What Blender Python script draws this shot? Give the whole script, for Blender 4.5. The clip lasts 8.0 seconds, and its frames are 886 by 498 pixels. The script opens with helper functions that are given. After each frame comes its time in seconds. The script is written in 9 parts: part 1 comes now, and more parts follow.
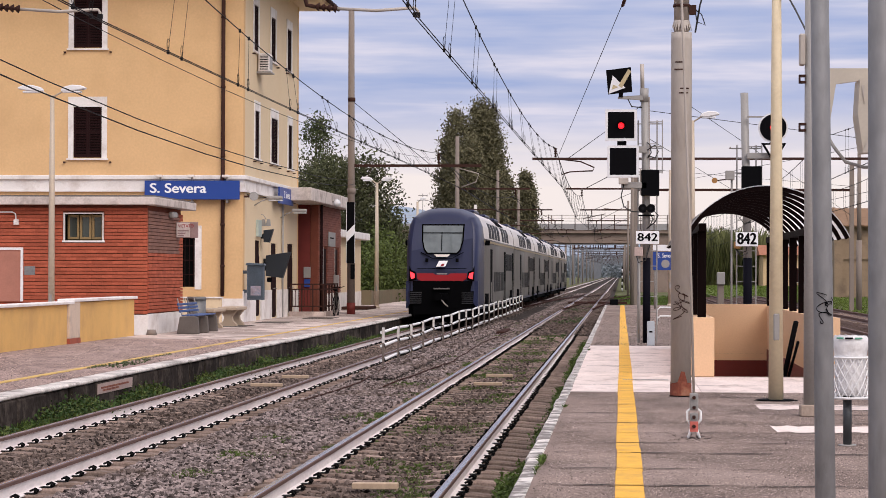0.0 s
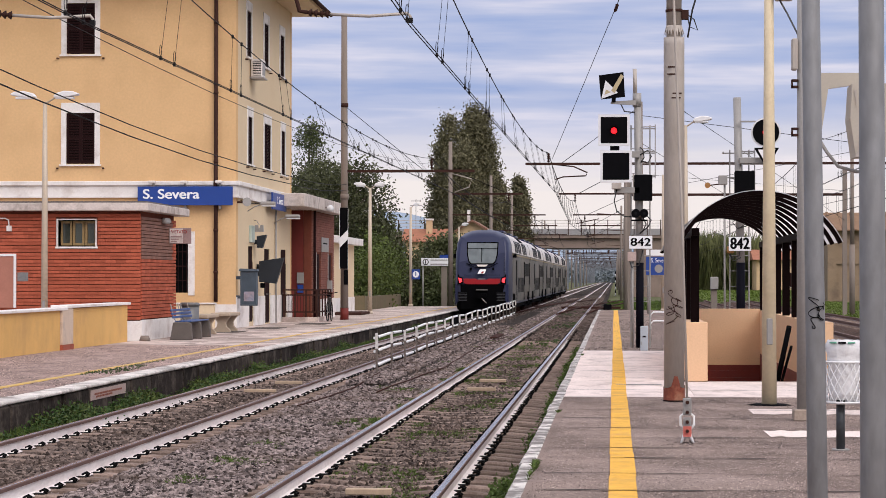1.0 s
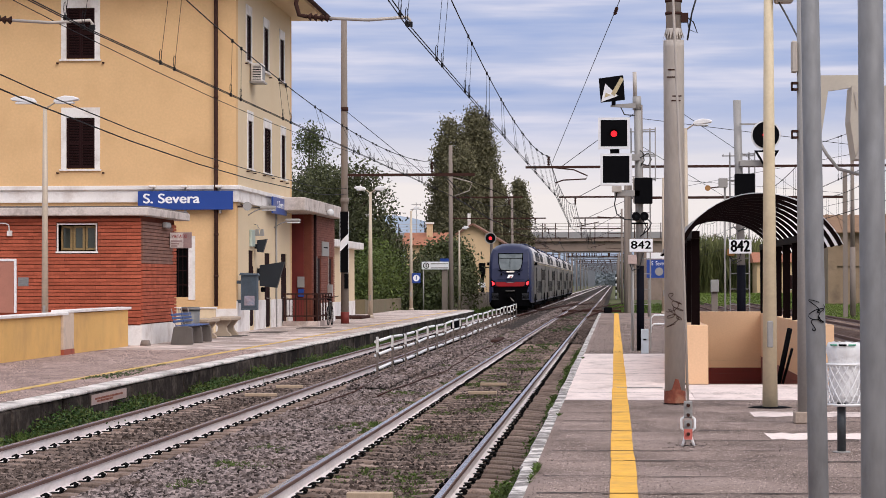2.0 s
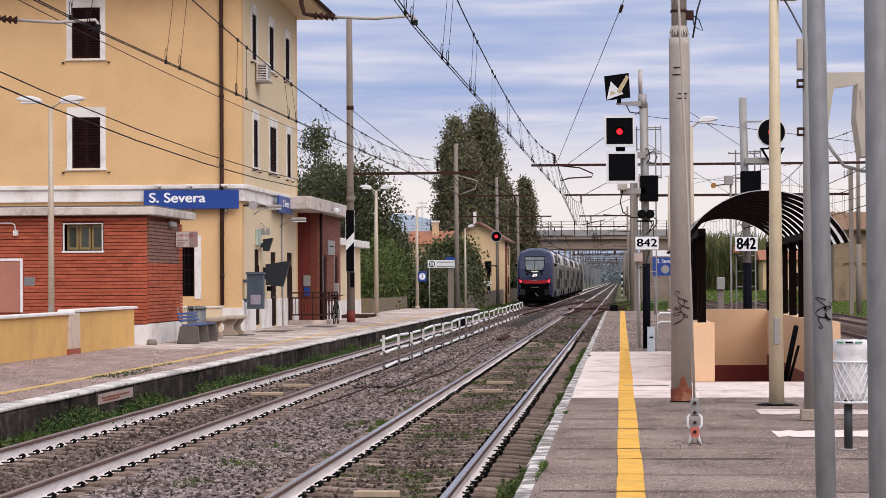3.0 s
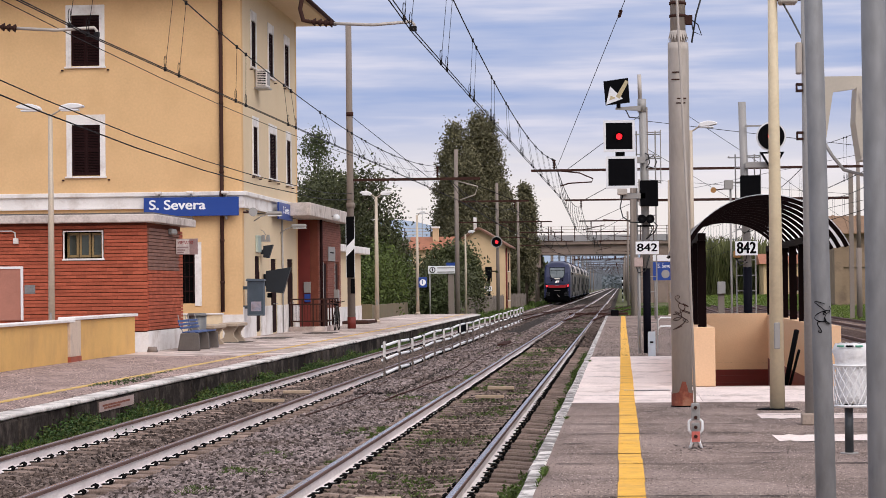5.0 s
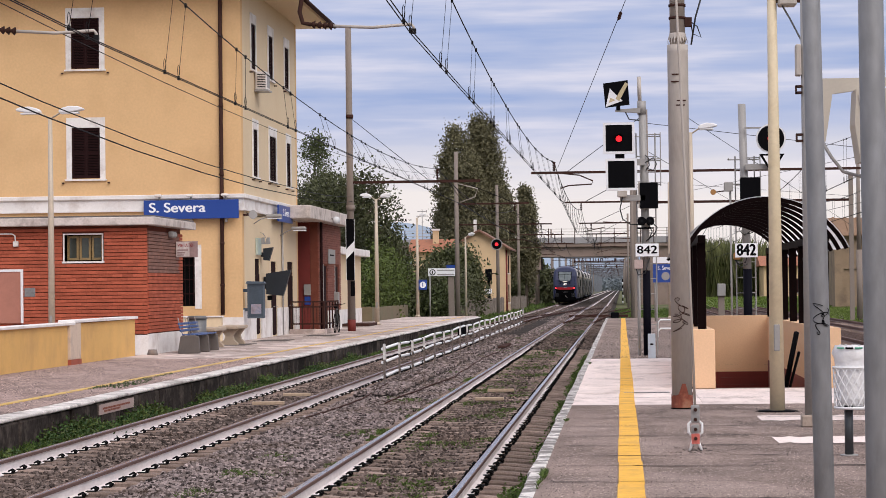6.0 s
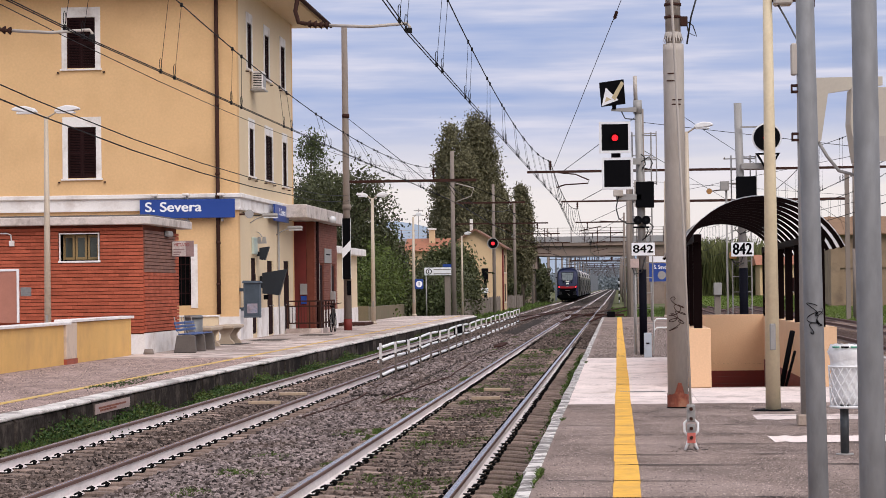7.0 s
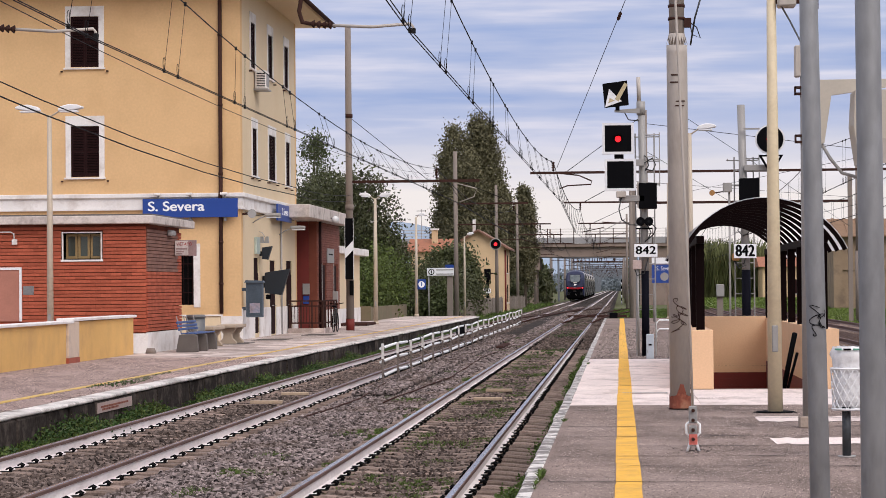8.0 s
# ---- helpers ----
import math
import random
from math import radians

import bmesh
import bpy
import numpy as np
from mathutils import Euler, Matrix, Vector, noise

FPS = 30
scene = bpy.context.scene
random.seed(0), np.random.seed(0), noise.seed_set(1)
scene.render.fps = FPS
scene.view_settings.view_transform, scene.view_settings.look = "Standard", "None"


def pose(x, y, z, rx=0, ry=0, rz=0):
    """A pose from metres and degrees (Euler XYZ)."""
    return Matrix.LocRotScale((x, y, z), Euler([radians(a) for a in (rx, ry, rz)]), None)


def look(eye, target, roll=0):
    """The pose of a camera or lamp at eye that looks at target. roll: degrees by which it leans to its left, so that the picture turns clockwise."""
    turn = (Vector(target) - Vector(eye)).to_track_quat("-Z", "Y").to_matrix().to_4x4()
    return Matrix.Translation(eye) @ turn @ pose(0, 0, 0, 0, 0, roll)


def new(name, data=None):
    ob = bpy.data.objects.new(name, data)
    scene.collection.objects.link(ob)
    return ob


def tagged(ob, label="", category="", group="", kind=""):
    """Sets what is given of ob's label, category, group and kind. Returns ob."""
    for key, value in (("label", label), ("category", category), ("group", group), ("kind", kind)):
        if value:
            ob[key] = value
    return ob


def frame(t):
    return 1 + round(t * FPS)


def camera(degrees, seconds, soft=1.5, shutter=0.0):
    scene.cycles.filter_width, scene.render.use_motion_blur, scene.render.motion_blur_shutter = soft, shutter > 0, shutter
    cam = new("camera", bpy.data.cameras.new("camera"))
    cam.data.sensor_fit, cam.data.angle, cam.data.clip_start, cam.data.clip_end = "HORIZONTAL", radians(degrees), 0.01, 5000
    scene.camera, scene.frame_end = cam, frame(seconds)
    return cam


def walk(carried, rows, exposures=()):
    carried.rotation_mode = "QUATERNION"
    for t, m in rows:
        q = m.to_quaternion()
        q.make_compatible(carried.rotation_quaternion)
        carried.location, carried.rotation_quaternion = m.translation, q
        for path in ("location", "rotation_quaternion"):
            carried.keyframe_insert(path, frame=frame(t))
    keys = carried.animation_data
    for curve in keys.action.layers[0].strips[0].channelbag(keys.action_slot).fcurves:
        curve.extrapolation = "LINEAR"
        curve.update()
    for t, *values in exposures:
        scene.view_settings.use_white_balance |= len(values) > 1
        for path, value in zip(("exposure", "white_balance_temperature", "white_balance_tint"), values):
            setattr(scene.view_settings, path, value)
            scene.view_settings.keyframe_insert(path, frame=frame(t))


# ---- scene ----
# the camera stands on the platform, hand-held
cam = camera(21.5, 8.0, soft=0.5)
walk(cam, [
    (0, pose(0.0000, 0, 1.8399, 90.5900, -0.1896, 4.3614)),
    (0.5, pose(-0.0015, 0, 1.8407, 90.6423, -0.1252, 4.2431)),
    (1, pose(0.0034, 0, 1.8412, 90.7197, -0.0573, 4.2000)),
    (1.5, pose(0.0046, 0, 1.8403, 90.8125, 0.0452, 4.1586)),
    (3, pose(0.0025, 0, 1.8414, 90.7691, 0.2964, 4.3585)),
    (3.5, pose(0.0059, 0, 1.8411, 90.7495, 0.3974, 4.3443)),
    (4, pose(0.0067, 0, 1.8407, 90.7839, 0.4570, 4.3234)),
    (4.5, pose(0.0054, 0, 1.8420, 90.8540, 0.5339, 4.3404)),
    (6, pose(0.0106, 0, 1.8421, 90.9701, 0.6581, 4.3758)),
    (6.5, pose(0.0132, 0, 1.8438, 90.9782, 0.7073, 4.3293)),
    (7, pose(0.0159, 0, 1.8433, 90.9490, 0.6937, 4.2870)),
    (7.5, pose(0.0168, 0, 1.8436, 90.9317, 0.6169, 4.2870)),
    (8, pose(0.0160, 0, 1.8435, 90.9606, 0.4471, 4.3483)),
], exposures=[(0.0, 0.13, 6600, 16), (1.5, 0.11, 6400, 13), (8.0, 0.11, 6400, 13)])

# ---- world, sun ----
def sky_world():
    world = bpy.data.worlds.new("overcast_sky")
    scene.world = world
    world.use_nodes = True
    nt = world.node_tree
    nt.nodes.clear()
    N, Lk = nt.nodes.new, nt.links.new
    out = N("ShaderNodeOutputWorld")
    bg = N("ShaderNodeBackground")
    sky = N("ShaderNodeTexSky")
    sky.sky_type, sky.sun_disc = "NISHITA", False
    sky.sun_elevation, sky.sun_rotation = radians(38), radians(140)
    sky.air_density, sky.dust_density = 1.0, 2.0
    skys = N("ShaderNodeVectorMath"); skys.operation = "SCALE"; skys.inputs["Scale"].default_value = 0.10
    Lk(sky.outputs["Color"], skys.inputs[0])
    co = N("ShaderNodeTexCoord")
    sep = N("ShaderNodeSeparateXYZ")
    Lk(co.outputs["Generated"], sep.inputs[0])
    # clouds: broad layers, flattened towards the horizon
    mp = N("ShaderNodeMapping"); mp.inputs["Scale"].default_value = (6.0, 6.0, 95.0)
    mp.inputs["Location"].default_value = (3.1, 0.4, 1.7)
    Lk(co.outputs["Generated"], mp.inputs[0])
    n1 = N("ShaderNodeTexNoise"); n1.inputs["Scale"].default_value = 1.0
    n1.inputs["Detail"].default_value = 5; n1.inputs["Roughness"].default_value = 0.5
    Lk(mp.outputs[0], n1.inputs["Vector"])
    mp2 = N("ShaderNodeMapping"); mp2.inputs["Scale"].default_value = (22.0, 22.0, 150.0)
    Lk(co.outputs["Generated"], mp2.inputs[0])
    n2 = N("ShaderNodeTexNoise"); n2.inputs["Scale"].default_value = 1.0
    n2.inputs["Detail"].default_value = 4
    Lk(mp2.outputs[0], n2.inputs["Vector"])
    ad = N("ShaderNodeMath"); ad.operation = "MULTIPLY_ADD"; ad.inputs[1].default_value = 0.3
    Lk(n2.outputs["Fac"], ad.inputs[0]); Lk(n1.outputs["Fac"], ad.inputs[2])
    cr = N("ShaderNodeValToRGB")
    e = cr.color_ramp.elements
    e[0].position, e[0].color = 0.46, (0.36, 0.46, 0.74, 1)
    e[1].position, e[1].color = 0.86, (0.90, 0.86, 0.93, 1)
    m = cr.color_ramp.elements.new(0.64); m.color = (0.52, 0.58, 0.79, 1)
    Lk(ad.outputs[0], cr.inputs[0])
    # bright clearing low down
    hr = N("ShaderNodeMath"); hr.operation = "MULTIPLY_ADD"
    hr.inputs[1].default_value = 0.055
    Lk(n1.outputs["Fac"], hr.inputs[0]); Lk(sep.outputs["Z"], hr.inputs[2])
    hz = N("ShaderNodeValToRGB")
    h = hz.color_ramp.elements
    h[0].position, h[0].color = 0.066, (0, 0, 0, 1)
    h[1].position, h[1].color = 0.098, (1, 1, 1, 1)
    Lk(hr.outputs[0], hz.inputs[0])
    mx = N("ShaderNodeMix"); mx.data_type = "RGBA"
    mx.inputs["A"].default_value = (0.99, 0.92, 0.88, 1)
    Lk(hz.outputs["Color"], mx.inputs["Factor"]); Lk(cr.outputs["Color"], mx.inputs["B"])
    # overhead the cloud cover is brighter and evener
    up = N("ShaderNodeMapRange"); up.inputs["From Min"].default_value = 0.12; up.inputs["From Max"].default_value = 0.75
    Lk(sep.outputs["Z"], up.inputs["Value"])
    mu = N("ShaderNodeMix"); mu.data_type = "RGBA"
    mu.inputs["B"].default_value = (1.18, 1.18, 1.25, 1)
    Lk(up.outputs[0], mu.inputs["Factor"]); Lk(mx.outputs["Result"], mu.inputs["A"])
    fin = N("ShaderNodeMix"); fin.data_type = "RGBA"; fin.inputs["Factor"].default_value = 0.9
    Lk(skys.outputs[0], fin.inputs["A"]); Lk(mu.outputs["Result"], fin.inputs["B"])
    Lk(fin.outputs["Result"], bg.inputs["Color"])
    bg.inputs["Strength"].default_value = 0.9
    Lk(bg.outputs[0], out.inputs[0])

sky_world()
sun = new("sun", bpy.data.lights.new("sun", "SUN"))
sun.data.energy, sun.data.angle, sun.data.color = 1.8, radians(45), (1.0, 0.93, 0.84)
sun.matrix_world = look((52, -38, 80), (0, 40, 0))

# ---- materials ----
MATS = {}

def mat(name, color, rough=0.7, metal=0.0, var=0.25, scale=3.0, fine=40.0, bump=0.15, stain=None, stain_amt=0.0,
        stain_scale=0.8, piece=0.0, island=0.0, spec=0.5, emit=None, emit_str=0.0, stretch=(1, 1, 1), trans=0.0, bump_dist=0.01, stain_lo=0.48):
    """Surface with broad and fine variation, stains and relief."""
    if name in MATS:
        return MATS[name]
    m = bpy.data.materials.new(name)
    MATS[name] = m
    m.use_nodes = True
    nt = m.node_tree
    N, Lk = nt.nodes.new, nt.links.new
    b = nt.nodes["Principled BSDF"]
    b.inputs["Roughness"].default_value, b.inputs["Metallic"].default_value = rough, metal
    b.inputs["Specular IOR Level"].default_value = spec
    co = N("ShaderNodeTexCoord")
    mp = N("ShaderNodeMapping"); mp.inputs["Scale"].default_value = stretch
    Lk(co.outputs["Object"], mp.inputs[0])
    if piece:
        # each piece takes its own stretch of the grain
        of = N("ShaderNodeObjectInfo"); om = N("ShaderNodeMath"); om.operation = "MULTIPLY"; om.inputs[1].default_value = 60.0
        Lk(of.outputs["Random"], om.inputs[0])
        oa = N("ShaderNodeVectorMath"); oa.operation = "ADD"
        Lk(mp.outputs[0], oa.inputs[0]); Lk(om.outputs[0], oa.inputs[1])
        mp = oa
    a = N("ShaderNodeTexNoise"); a.inputs["Scale"].default_value = scale; a.inputs["Detail"].default_value = 5
    Lk(mp.outputs[0], a.inputs["Vector"])
    f = N("ShaderNodeTexNoise"); f.inputs["Scale"].default_value = fine; f.inputs["Detail"].default_value = 3
    Lk(mp.outputs[0], f.inputs["Vector"])
    s = N("ShaderNodeMath"); s.operation = "ADD"
    Lk(a.outputs["Fac"], s.inputs[0]); Lk(f.outputs["Fac"], s.inputs[1])
    r = N("ShaderNodeMapRange")
    r.inputs["From Min"].default_value, r.inputs["From Max"].default_value = 0.6, 1.4
    r.inputs["To Min"].default_value, r.inputs["To Max"].default_value = 1 - var, 1 + var
    Lk(s.outputs[0], r.inputs["Value"])
    last = r.outputs[0]
    if piece or island:
        if piece:
            oi = N("ShaderNodeObjectInfo"); src = oi.outputs["Random"]; amt = piece
        else:
            oi = N("ShaderNodeNewGeometry"); src = oi.outputs["Random Per Island"]; amt = island
        pr = N("ShaderNodeMapRange")
        pr.inputs["To Min"].default_value, pr.inputs["To Max"].default_value = 1 - amt, 1 + amt
        Lk(src, pr.inputs["Value"])
        mm = N("ShaderNodeMath"); mm.operation = "MULTIPLY"
        Lk(last, mm.inputs[0]); Lk(pr.outputs[0], mm.inputs[1])
        last = mm.outputs[0]
    v = N("ShaderNodeVectorMath"); v.operation = "SCALE"; v.inputs[0].default_value = color
    Lk(last, v.inputs["Scale"])
    col = v.outputs[0]
    if stain:
        st = N("ShaderNodeTexNoise"); st.inputs["Scale"].default_value = stain_scale; st.inputs["Detail"].default_value = 7
        st.inputs["Roughness"].default_value = 0.65
        Lk(mp.outputs[0], st.inputs["Vector"])
        sr = N("ShaderNodeMapRange")
        sr.inputs["From Min"].default_value, sr.inputs["From Max"].default_value = stain_lo, stain_lo + (0.2 if stain_lo > 0.47 else 0.11)
        sr.inputs["To Max"].default_value = stain_amt
        Lk(st.outputs["Fac"], sr.inputs["Value"])
        mx = N("ShaderNodeMix"); mx.data_type = "RGBA"
        mx.inputs["B"].default_value = (*stain, 1)
        Lk(sr.outputs[0], mx.inputs["Factor"]); Lk(col, mx.inputs["A"])
        col = mx.outputs["Result"]
    Lk(col, b.inputs["Base Color"])
    if bump:
        bp = N("ShaderNodeBump"); bp.inputs["Strength"].default_value = bump; bp.inputs["Distance"].default_value = bump_dist
        Lk(s.outputs[0], bp.inputs["Height"]); Lk(bp.outputs[0], b.inputs["Normal"])
    if emit:
        b.inputs["Emission Color"].default_value = (*emit, 1)
        b.inputs["Emission Strength"].default_value = emit_str
    if trans:
        b.inputs["Transmission Weight"].default_value = trans
    return m

# ---- mesh helpers ----
ORIGIN = {}

def thing(name, at, label="", category="", group="", kind=""):
    """An empty at a thing's base; its parts hang under it."""
    e = new(name)
    e.empty_display_size = 0.2
    e.location = at
    ORIGIN[e] = Vector(at)
    return tagged(e, label, category, group, kind)

def part(name, bm, material, parent, label=""):
    """Links a bmesh, built in world metres, as one mesh under a thing or part."""
    me = bpy.data.meshes.new(name)
    o = ORIGIN[parent]
    bmesh.ops.translate(bm, verts=bm.verts, vec=-o)
    bm.to_mesh(me)
    bm.free()
    me.materials.append(material)
    ob = new(name, me)
    ob.parent = parent
    ORIGIN[ob] = o
    if label:
        ob["label"] = label
    return ob

def solo(name, bm, material, at=(0, 0, 0), label="", category="", group="", kind=""):
    """A thing of one mesh."""
    me = bpy.data.meshes.new(name)
    bmesh.ops.translate(bm, verts=bm.verts, vec=-Vector(at))
    bm.to_mesh(me)
    bm.free()
    me.materials.append(material)
    ob = new(name, me)
    ob.location = at
    ORIGIN[ob] = Vector(at)
    return tagged(ob, label, category, group, kind)

def piece(name, mesh, parent, at, rot=None):
    """One of many alike pieces on a shared mesh."""
    ob = new(name, mesh)
    ob.parent = parent
    ob.location = Vector(at) - ORIGIN[parent]
    if rot:
        ob.rotation_euler = rot
    return ob

def mesh_of(name, bm, material):
    me = bpy.data.meshes.new(name)
    bm.to_mesh(me)
    bm.free()
    me.materials.append(material)
    return me

def B():
    return bmesh.new()

def box(bm, x0, x1, y0, y1, z0, z1, bev=0.0, seg=1):
    vs = [bm.verts.new((x, y, z)) for x in (x0, x1) for y in (y0, y1) for z in (z0, z1)]
    fs = [bm.faces.new([vs[i] for i in q]) for q in ((0, 1, 3, 2), (4, 6, 7, 5), (0, 4, 5, 1), (2, 3, 7, 6), (0, 2, 6, 4), (1, 5, 7, 3))]
    if bev:
        es = {e for f in fs for e in f.edges}
        bmesh.ops.bevel(bm, geom=list(es), offset=bev, segments=seg, affect="EDGES", profile=0.5)
    return bm

def boxb(*a, **k):
    return box(B(), *a, **k)

def cyl(bm, p0, p1, r0, r1=None, n=12, cap=True):
    r1 = r0 if r1 is None else r1
    p0, p1 = Vector(p0), Vector(p1)
    d = (p1 - p0).normalized()
    u = d.orthogonal().normalized()
    w = d.cross(u)
    rings = []
    for p, r in ((p0, r0), (p1, r1)):
        rings.append([bm.verts.new(p + (u * math.cos(2 * math.pi * i / n) + w * math.sin(2 * math.pi * i / n)) * r) for i in range(n)])
    for i in range(n):
        f = bm.faces.new((rings[0][i], rings[0][(i + 1) % n], rings[1][(i + 1) % n], rings[1][i]))
        f.smooth = n > 6
    if cap:
        bm.faces.new(rings[0][::-1])
        bm.faces.new(rings[1])
    return bm

def cylb(*a, **k):
    return cyl(B(), *a, **k)

def tube(bm, pts, r, n=8, cap=True):
    """A bent pipe through the points."""
    pts = [Vector(p) for p in pts]
    up = None
    rings = []
    for i, p in enumerate(pts):
        d = (pts[min(i + 1, len(pts) - 1)] - pts[max(i - 1, 0)]).normalized()
        if up is None:
            up = d.orthogonal().normalized()
        u = (up - d * up.dot(d)).normalized()
        up = u
        w = d.cross(u)
        rr = r[i] if isinstance(r, (list, tuple)) else r
        rings.append([bm.verts.new(p + (u * math.cos(2 * math.pi * k / n) + w * math.sin(2 * math.pi * k / n)) * rr) for k in range(n)])
    for a, b in zip(rings, rings[1:]):
        for k in range(n):
            f = bm.faces.new((a[k], a[(k + 1) % n], b[(k + 1) % n], b[k]))
            f.smooth = n > 4
    if cap:
        bm.faces.new(rings[0][::-1])
        bm.faces.new(rings[-1])
    return bm

def tubeb(*a, **k):
    return tube(B(), *a, **k)

def prism(bm, outline, axis, a, b):
    """Extrudes a closed outline of (u, v) along an axis from a to b."""
    def P(u, v, s):
        return {"x": (s, u, v), "y": (u, s, v), "z": (u, v, s)}[axis]
    A = [bm.verts.new(P(u, v, a)) for u, v in outline]
    C = [bm.verts.new(P(u, v, b)) for u, v in outline]
    n = len(A)
    for i in range(n):
        bm.faces.new((A[i], A[(i + 1) % n], C[(i + 1) % n], C[i]))
    bm.faces.new(A[::-1])
    bm.faces.new(C)
    bmesh.ops.recalc_face_normals(bm, faces=bm.faces[:])
    return bm

def prismb(*a, **k):
    return prism(B(), *a, **k)

def wall_with_holes(bm, along, a0, a1, z0, z1, d0, d1, holes):
    """A thick wall along 'x' or 'y' from a0 to a1, between d0 and d1 across, with real openings (a0, a1, z0, z1)."""
    cuts = sorted({a0, a1, *[h[0] for h in holes], *[h[1] for h in holes]})
    for p, q in zip(cuts, cuts[1:]):
        spans = sorted((h[2], h[3]) for h in holes if h[0] <= p + 1e-6 and h[1] >= q - 1e-6)
        z = z0
        for s0, s1 in spans + [(z1, z1)]:
            if s0 > z + 1e-6:
                if along == "x":
                    box(bm, p, q, d0, d1, z, s0)
                else:
                    box(bm, d0, d1, p, q, z, s0)
            z = s1
    bmesh.ops.remove_doubles(bm, verts=bm.verts[:], dist=1e-5)
    return bm

# ---- colours ----
M_GROUND = mat("dry_grass_soil", (0.10, 0.11, 0.05), 0.95, var=0.4, scale=0.15, fine=3, bump=0.5, stain=(0.16, 0.13, 0.09), stain_amt=0.7, stain_scale=0.06, spec=0.08)
M_BALLAST = mat("ballast_bed", (0.042, 0.034, 0.030), 0.95, var=0.5, scale=1.2, fine=26, bump=1.0, bump_dist=0.05, stain=(0.07, 0.055, 0.046), stain_amt=0.7, stain_scale=0.5, spec=0.08)
M_STONE = mat("ballast_stone", (0.205, 0.165, 0.156), 0.92, var=0.25, scale=8, fine=60, bump=0.3, island=0.92, stain=(0.11, 0.075, 0.055), stain_amt=0.6, stain_scale=0.6, spec=0.08)
M_STONEDARK = mat("rust_browned_stone", (0.125, 0.096, 0.084), 0.92, var=0.25, scale=8, fine=60, bump=0.3, island=0.85, stain=(0.085, 0.058, 0.045), stain_amt=0.6, stain_scale=0.6, spec=0.08)
M_RAILSIDE = mat("dusty_pale_rail_side", (0.80, 0.73, 0.71), 0.6, 0.0, var=0.14, scale=2, fine=30, bump=0.1, stain=(0.55, 0.46, 0.43), stain_amt=0.5, stain_scale=3, stretch=(1, 0.3, 1))
M_RAILRUST = mat("rusty_rail_head", (0.15, 0.085, 0.068), 0.7, 0.2, var=0.25, scale=2, fine=30, bump=0.1, stretch=(1, 0.3, 1))
M_RAILTOP = mat("polished_rail_head", (0.55, 0.52, 0.52), 0.22, 1.0, var=0.12, scale=6, fine=60, bump=0.03)
M_SLEEPER = mat("concrete_sleeper", (0.25, 0.185, 0.155), 0.9, var=0.5, scale=2, fine=50, bump=0.3, piece=0.3, stain=(0.11, 0.075, 0.06), stain_amt=0.75, stain_scale=3, spec=0.08)
M_CLIP = mat("black_rail_clip", (0.006, 0.006, 0.006), 0.55, 0.0, var=0.3, spec=0.02)
M_ASPHALT = mat("worn_platform_asphalt", (0.215, 0.163, 0.141), 0.95, var=0.8, scale=1.3, fine=55, bump=0.8, stain=(0.36, 0.28, 0.25), stain_amt=0.7, stain_scale=0.9, spec=0.08, stretch=(1, 0.55, 1))
M_GRAVELPAVE = mat("pinkish_gravel_paving", (0.31, 0.225, 0.20), 0.95, var=0.8, scale=1.5, fine=24, bump=0.8, stain=(0.19, 0.135, 0.12), stain_amt=0.5, stain_scale=0.9, spec=0.08, stretch=(1, 0.5, 1))
M_CONC = mat("pale_concrete_paving", (0.60, 0.50, 0.455), 0.85, var=0.15, scale=1.0, fine=30, bump=0.2, stain=(0.27, 0.215, 0.19), stain_amt=0.8, stain_scale=0.9, piece=0.14, stain_lo=0.44, spec=0.08)
M_CONC2 = mat("white_worn_screed", (0.74, 0.625, 0.58), 0.85, var=0.2, scale=2.5, fine=40, bump=0.3, stain=(0.36, 0.28, 0.25), stain_amt=0.75, stain_scale=3.0, stretch=(1, 0.4, 1), piece=0.08, stain_lo=0.52, spec=0.15)
M_EDGEWHITE = mat("worn_white_edge_paint", (0.66, 0.62, 0.58), 0.8, var=0.2, scale=3, fine=25, bump=0.3, stain=(0.13, 0.11, 0.10), stain_amt=0.9, stain_scale=5.0, piece=0.12, stain_lo=0.43)
M_EDGESTONE = mat("dark_stained_kerb_stone", (0.034, 0.027, 0.023), 0.95, var=0.7, scale=2, fine=14, bump=1.0, stain=(0.20, 0.16, 0.135), stain_amt=0.6, stain_scale=2.2, stain_lo=0.50, piece=0.4, spec=0.08)
M_YELLOW = mat("yellow_safety_line", (0.77, 0.42, 0.06), 0.8, var=0.18, scale=4, fine=40, bump=0.2, stain=(0.42, 0.24, 0.08), stain_amt=0.6, stain_scale=2.2, spec=0.25)
M_YELLOWOLD = mat("faded_yellow_line", (0.62, 0.40, 0.10), 0.85, var=0.2, scale=4, fine=30, bump=0.2, stain=(0.25, 0.2, 0.16), stain_amt=0.8, stain_scale=2.2)
M_OCHRE = mat("ochre_plaster", (0.70, 0.455, 0.235), 0.9, var=0.09, scale=0.7, fine=14, bump=0.25, stain=(0.59, 0.37, 0.185), stain_amt=0.65, stain_scale=0.4, spec=0.08)
M_OCHREFACE = mat("pale_ochre_plaster", (0.70, 0.56, 0.38), 0.9, var=0.06, scale=0.6, fine=14, bump=0.12, stain=(0.62, 0.47, 0.30), stain_amt=0.45, stain_scale=0.6, spec=0.08)
M_WHITE = mat("white_painted_stucco", (0.78, 0.74, 0.71), 0.85, var=0.08, scale=1.5, fine=20, bump=0.15, stain=(0.47, 0.39, 0.34), stain_amt=0.65, stain_scale=1.4)
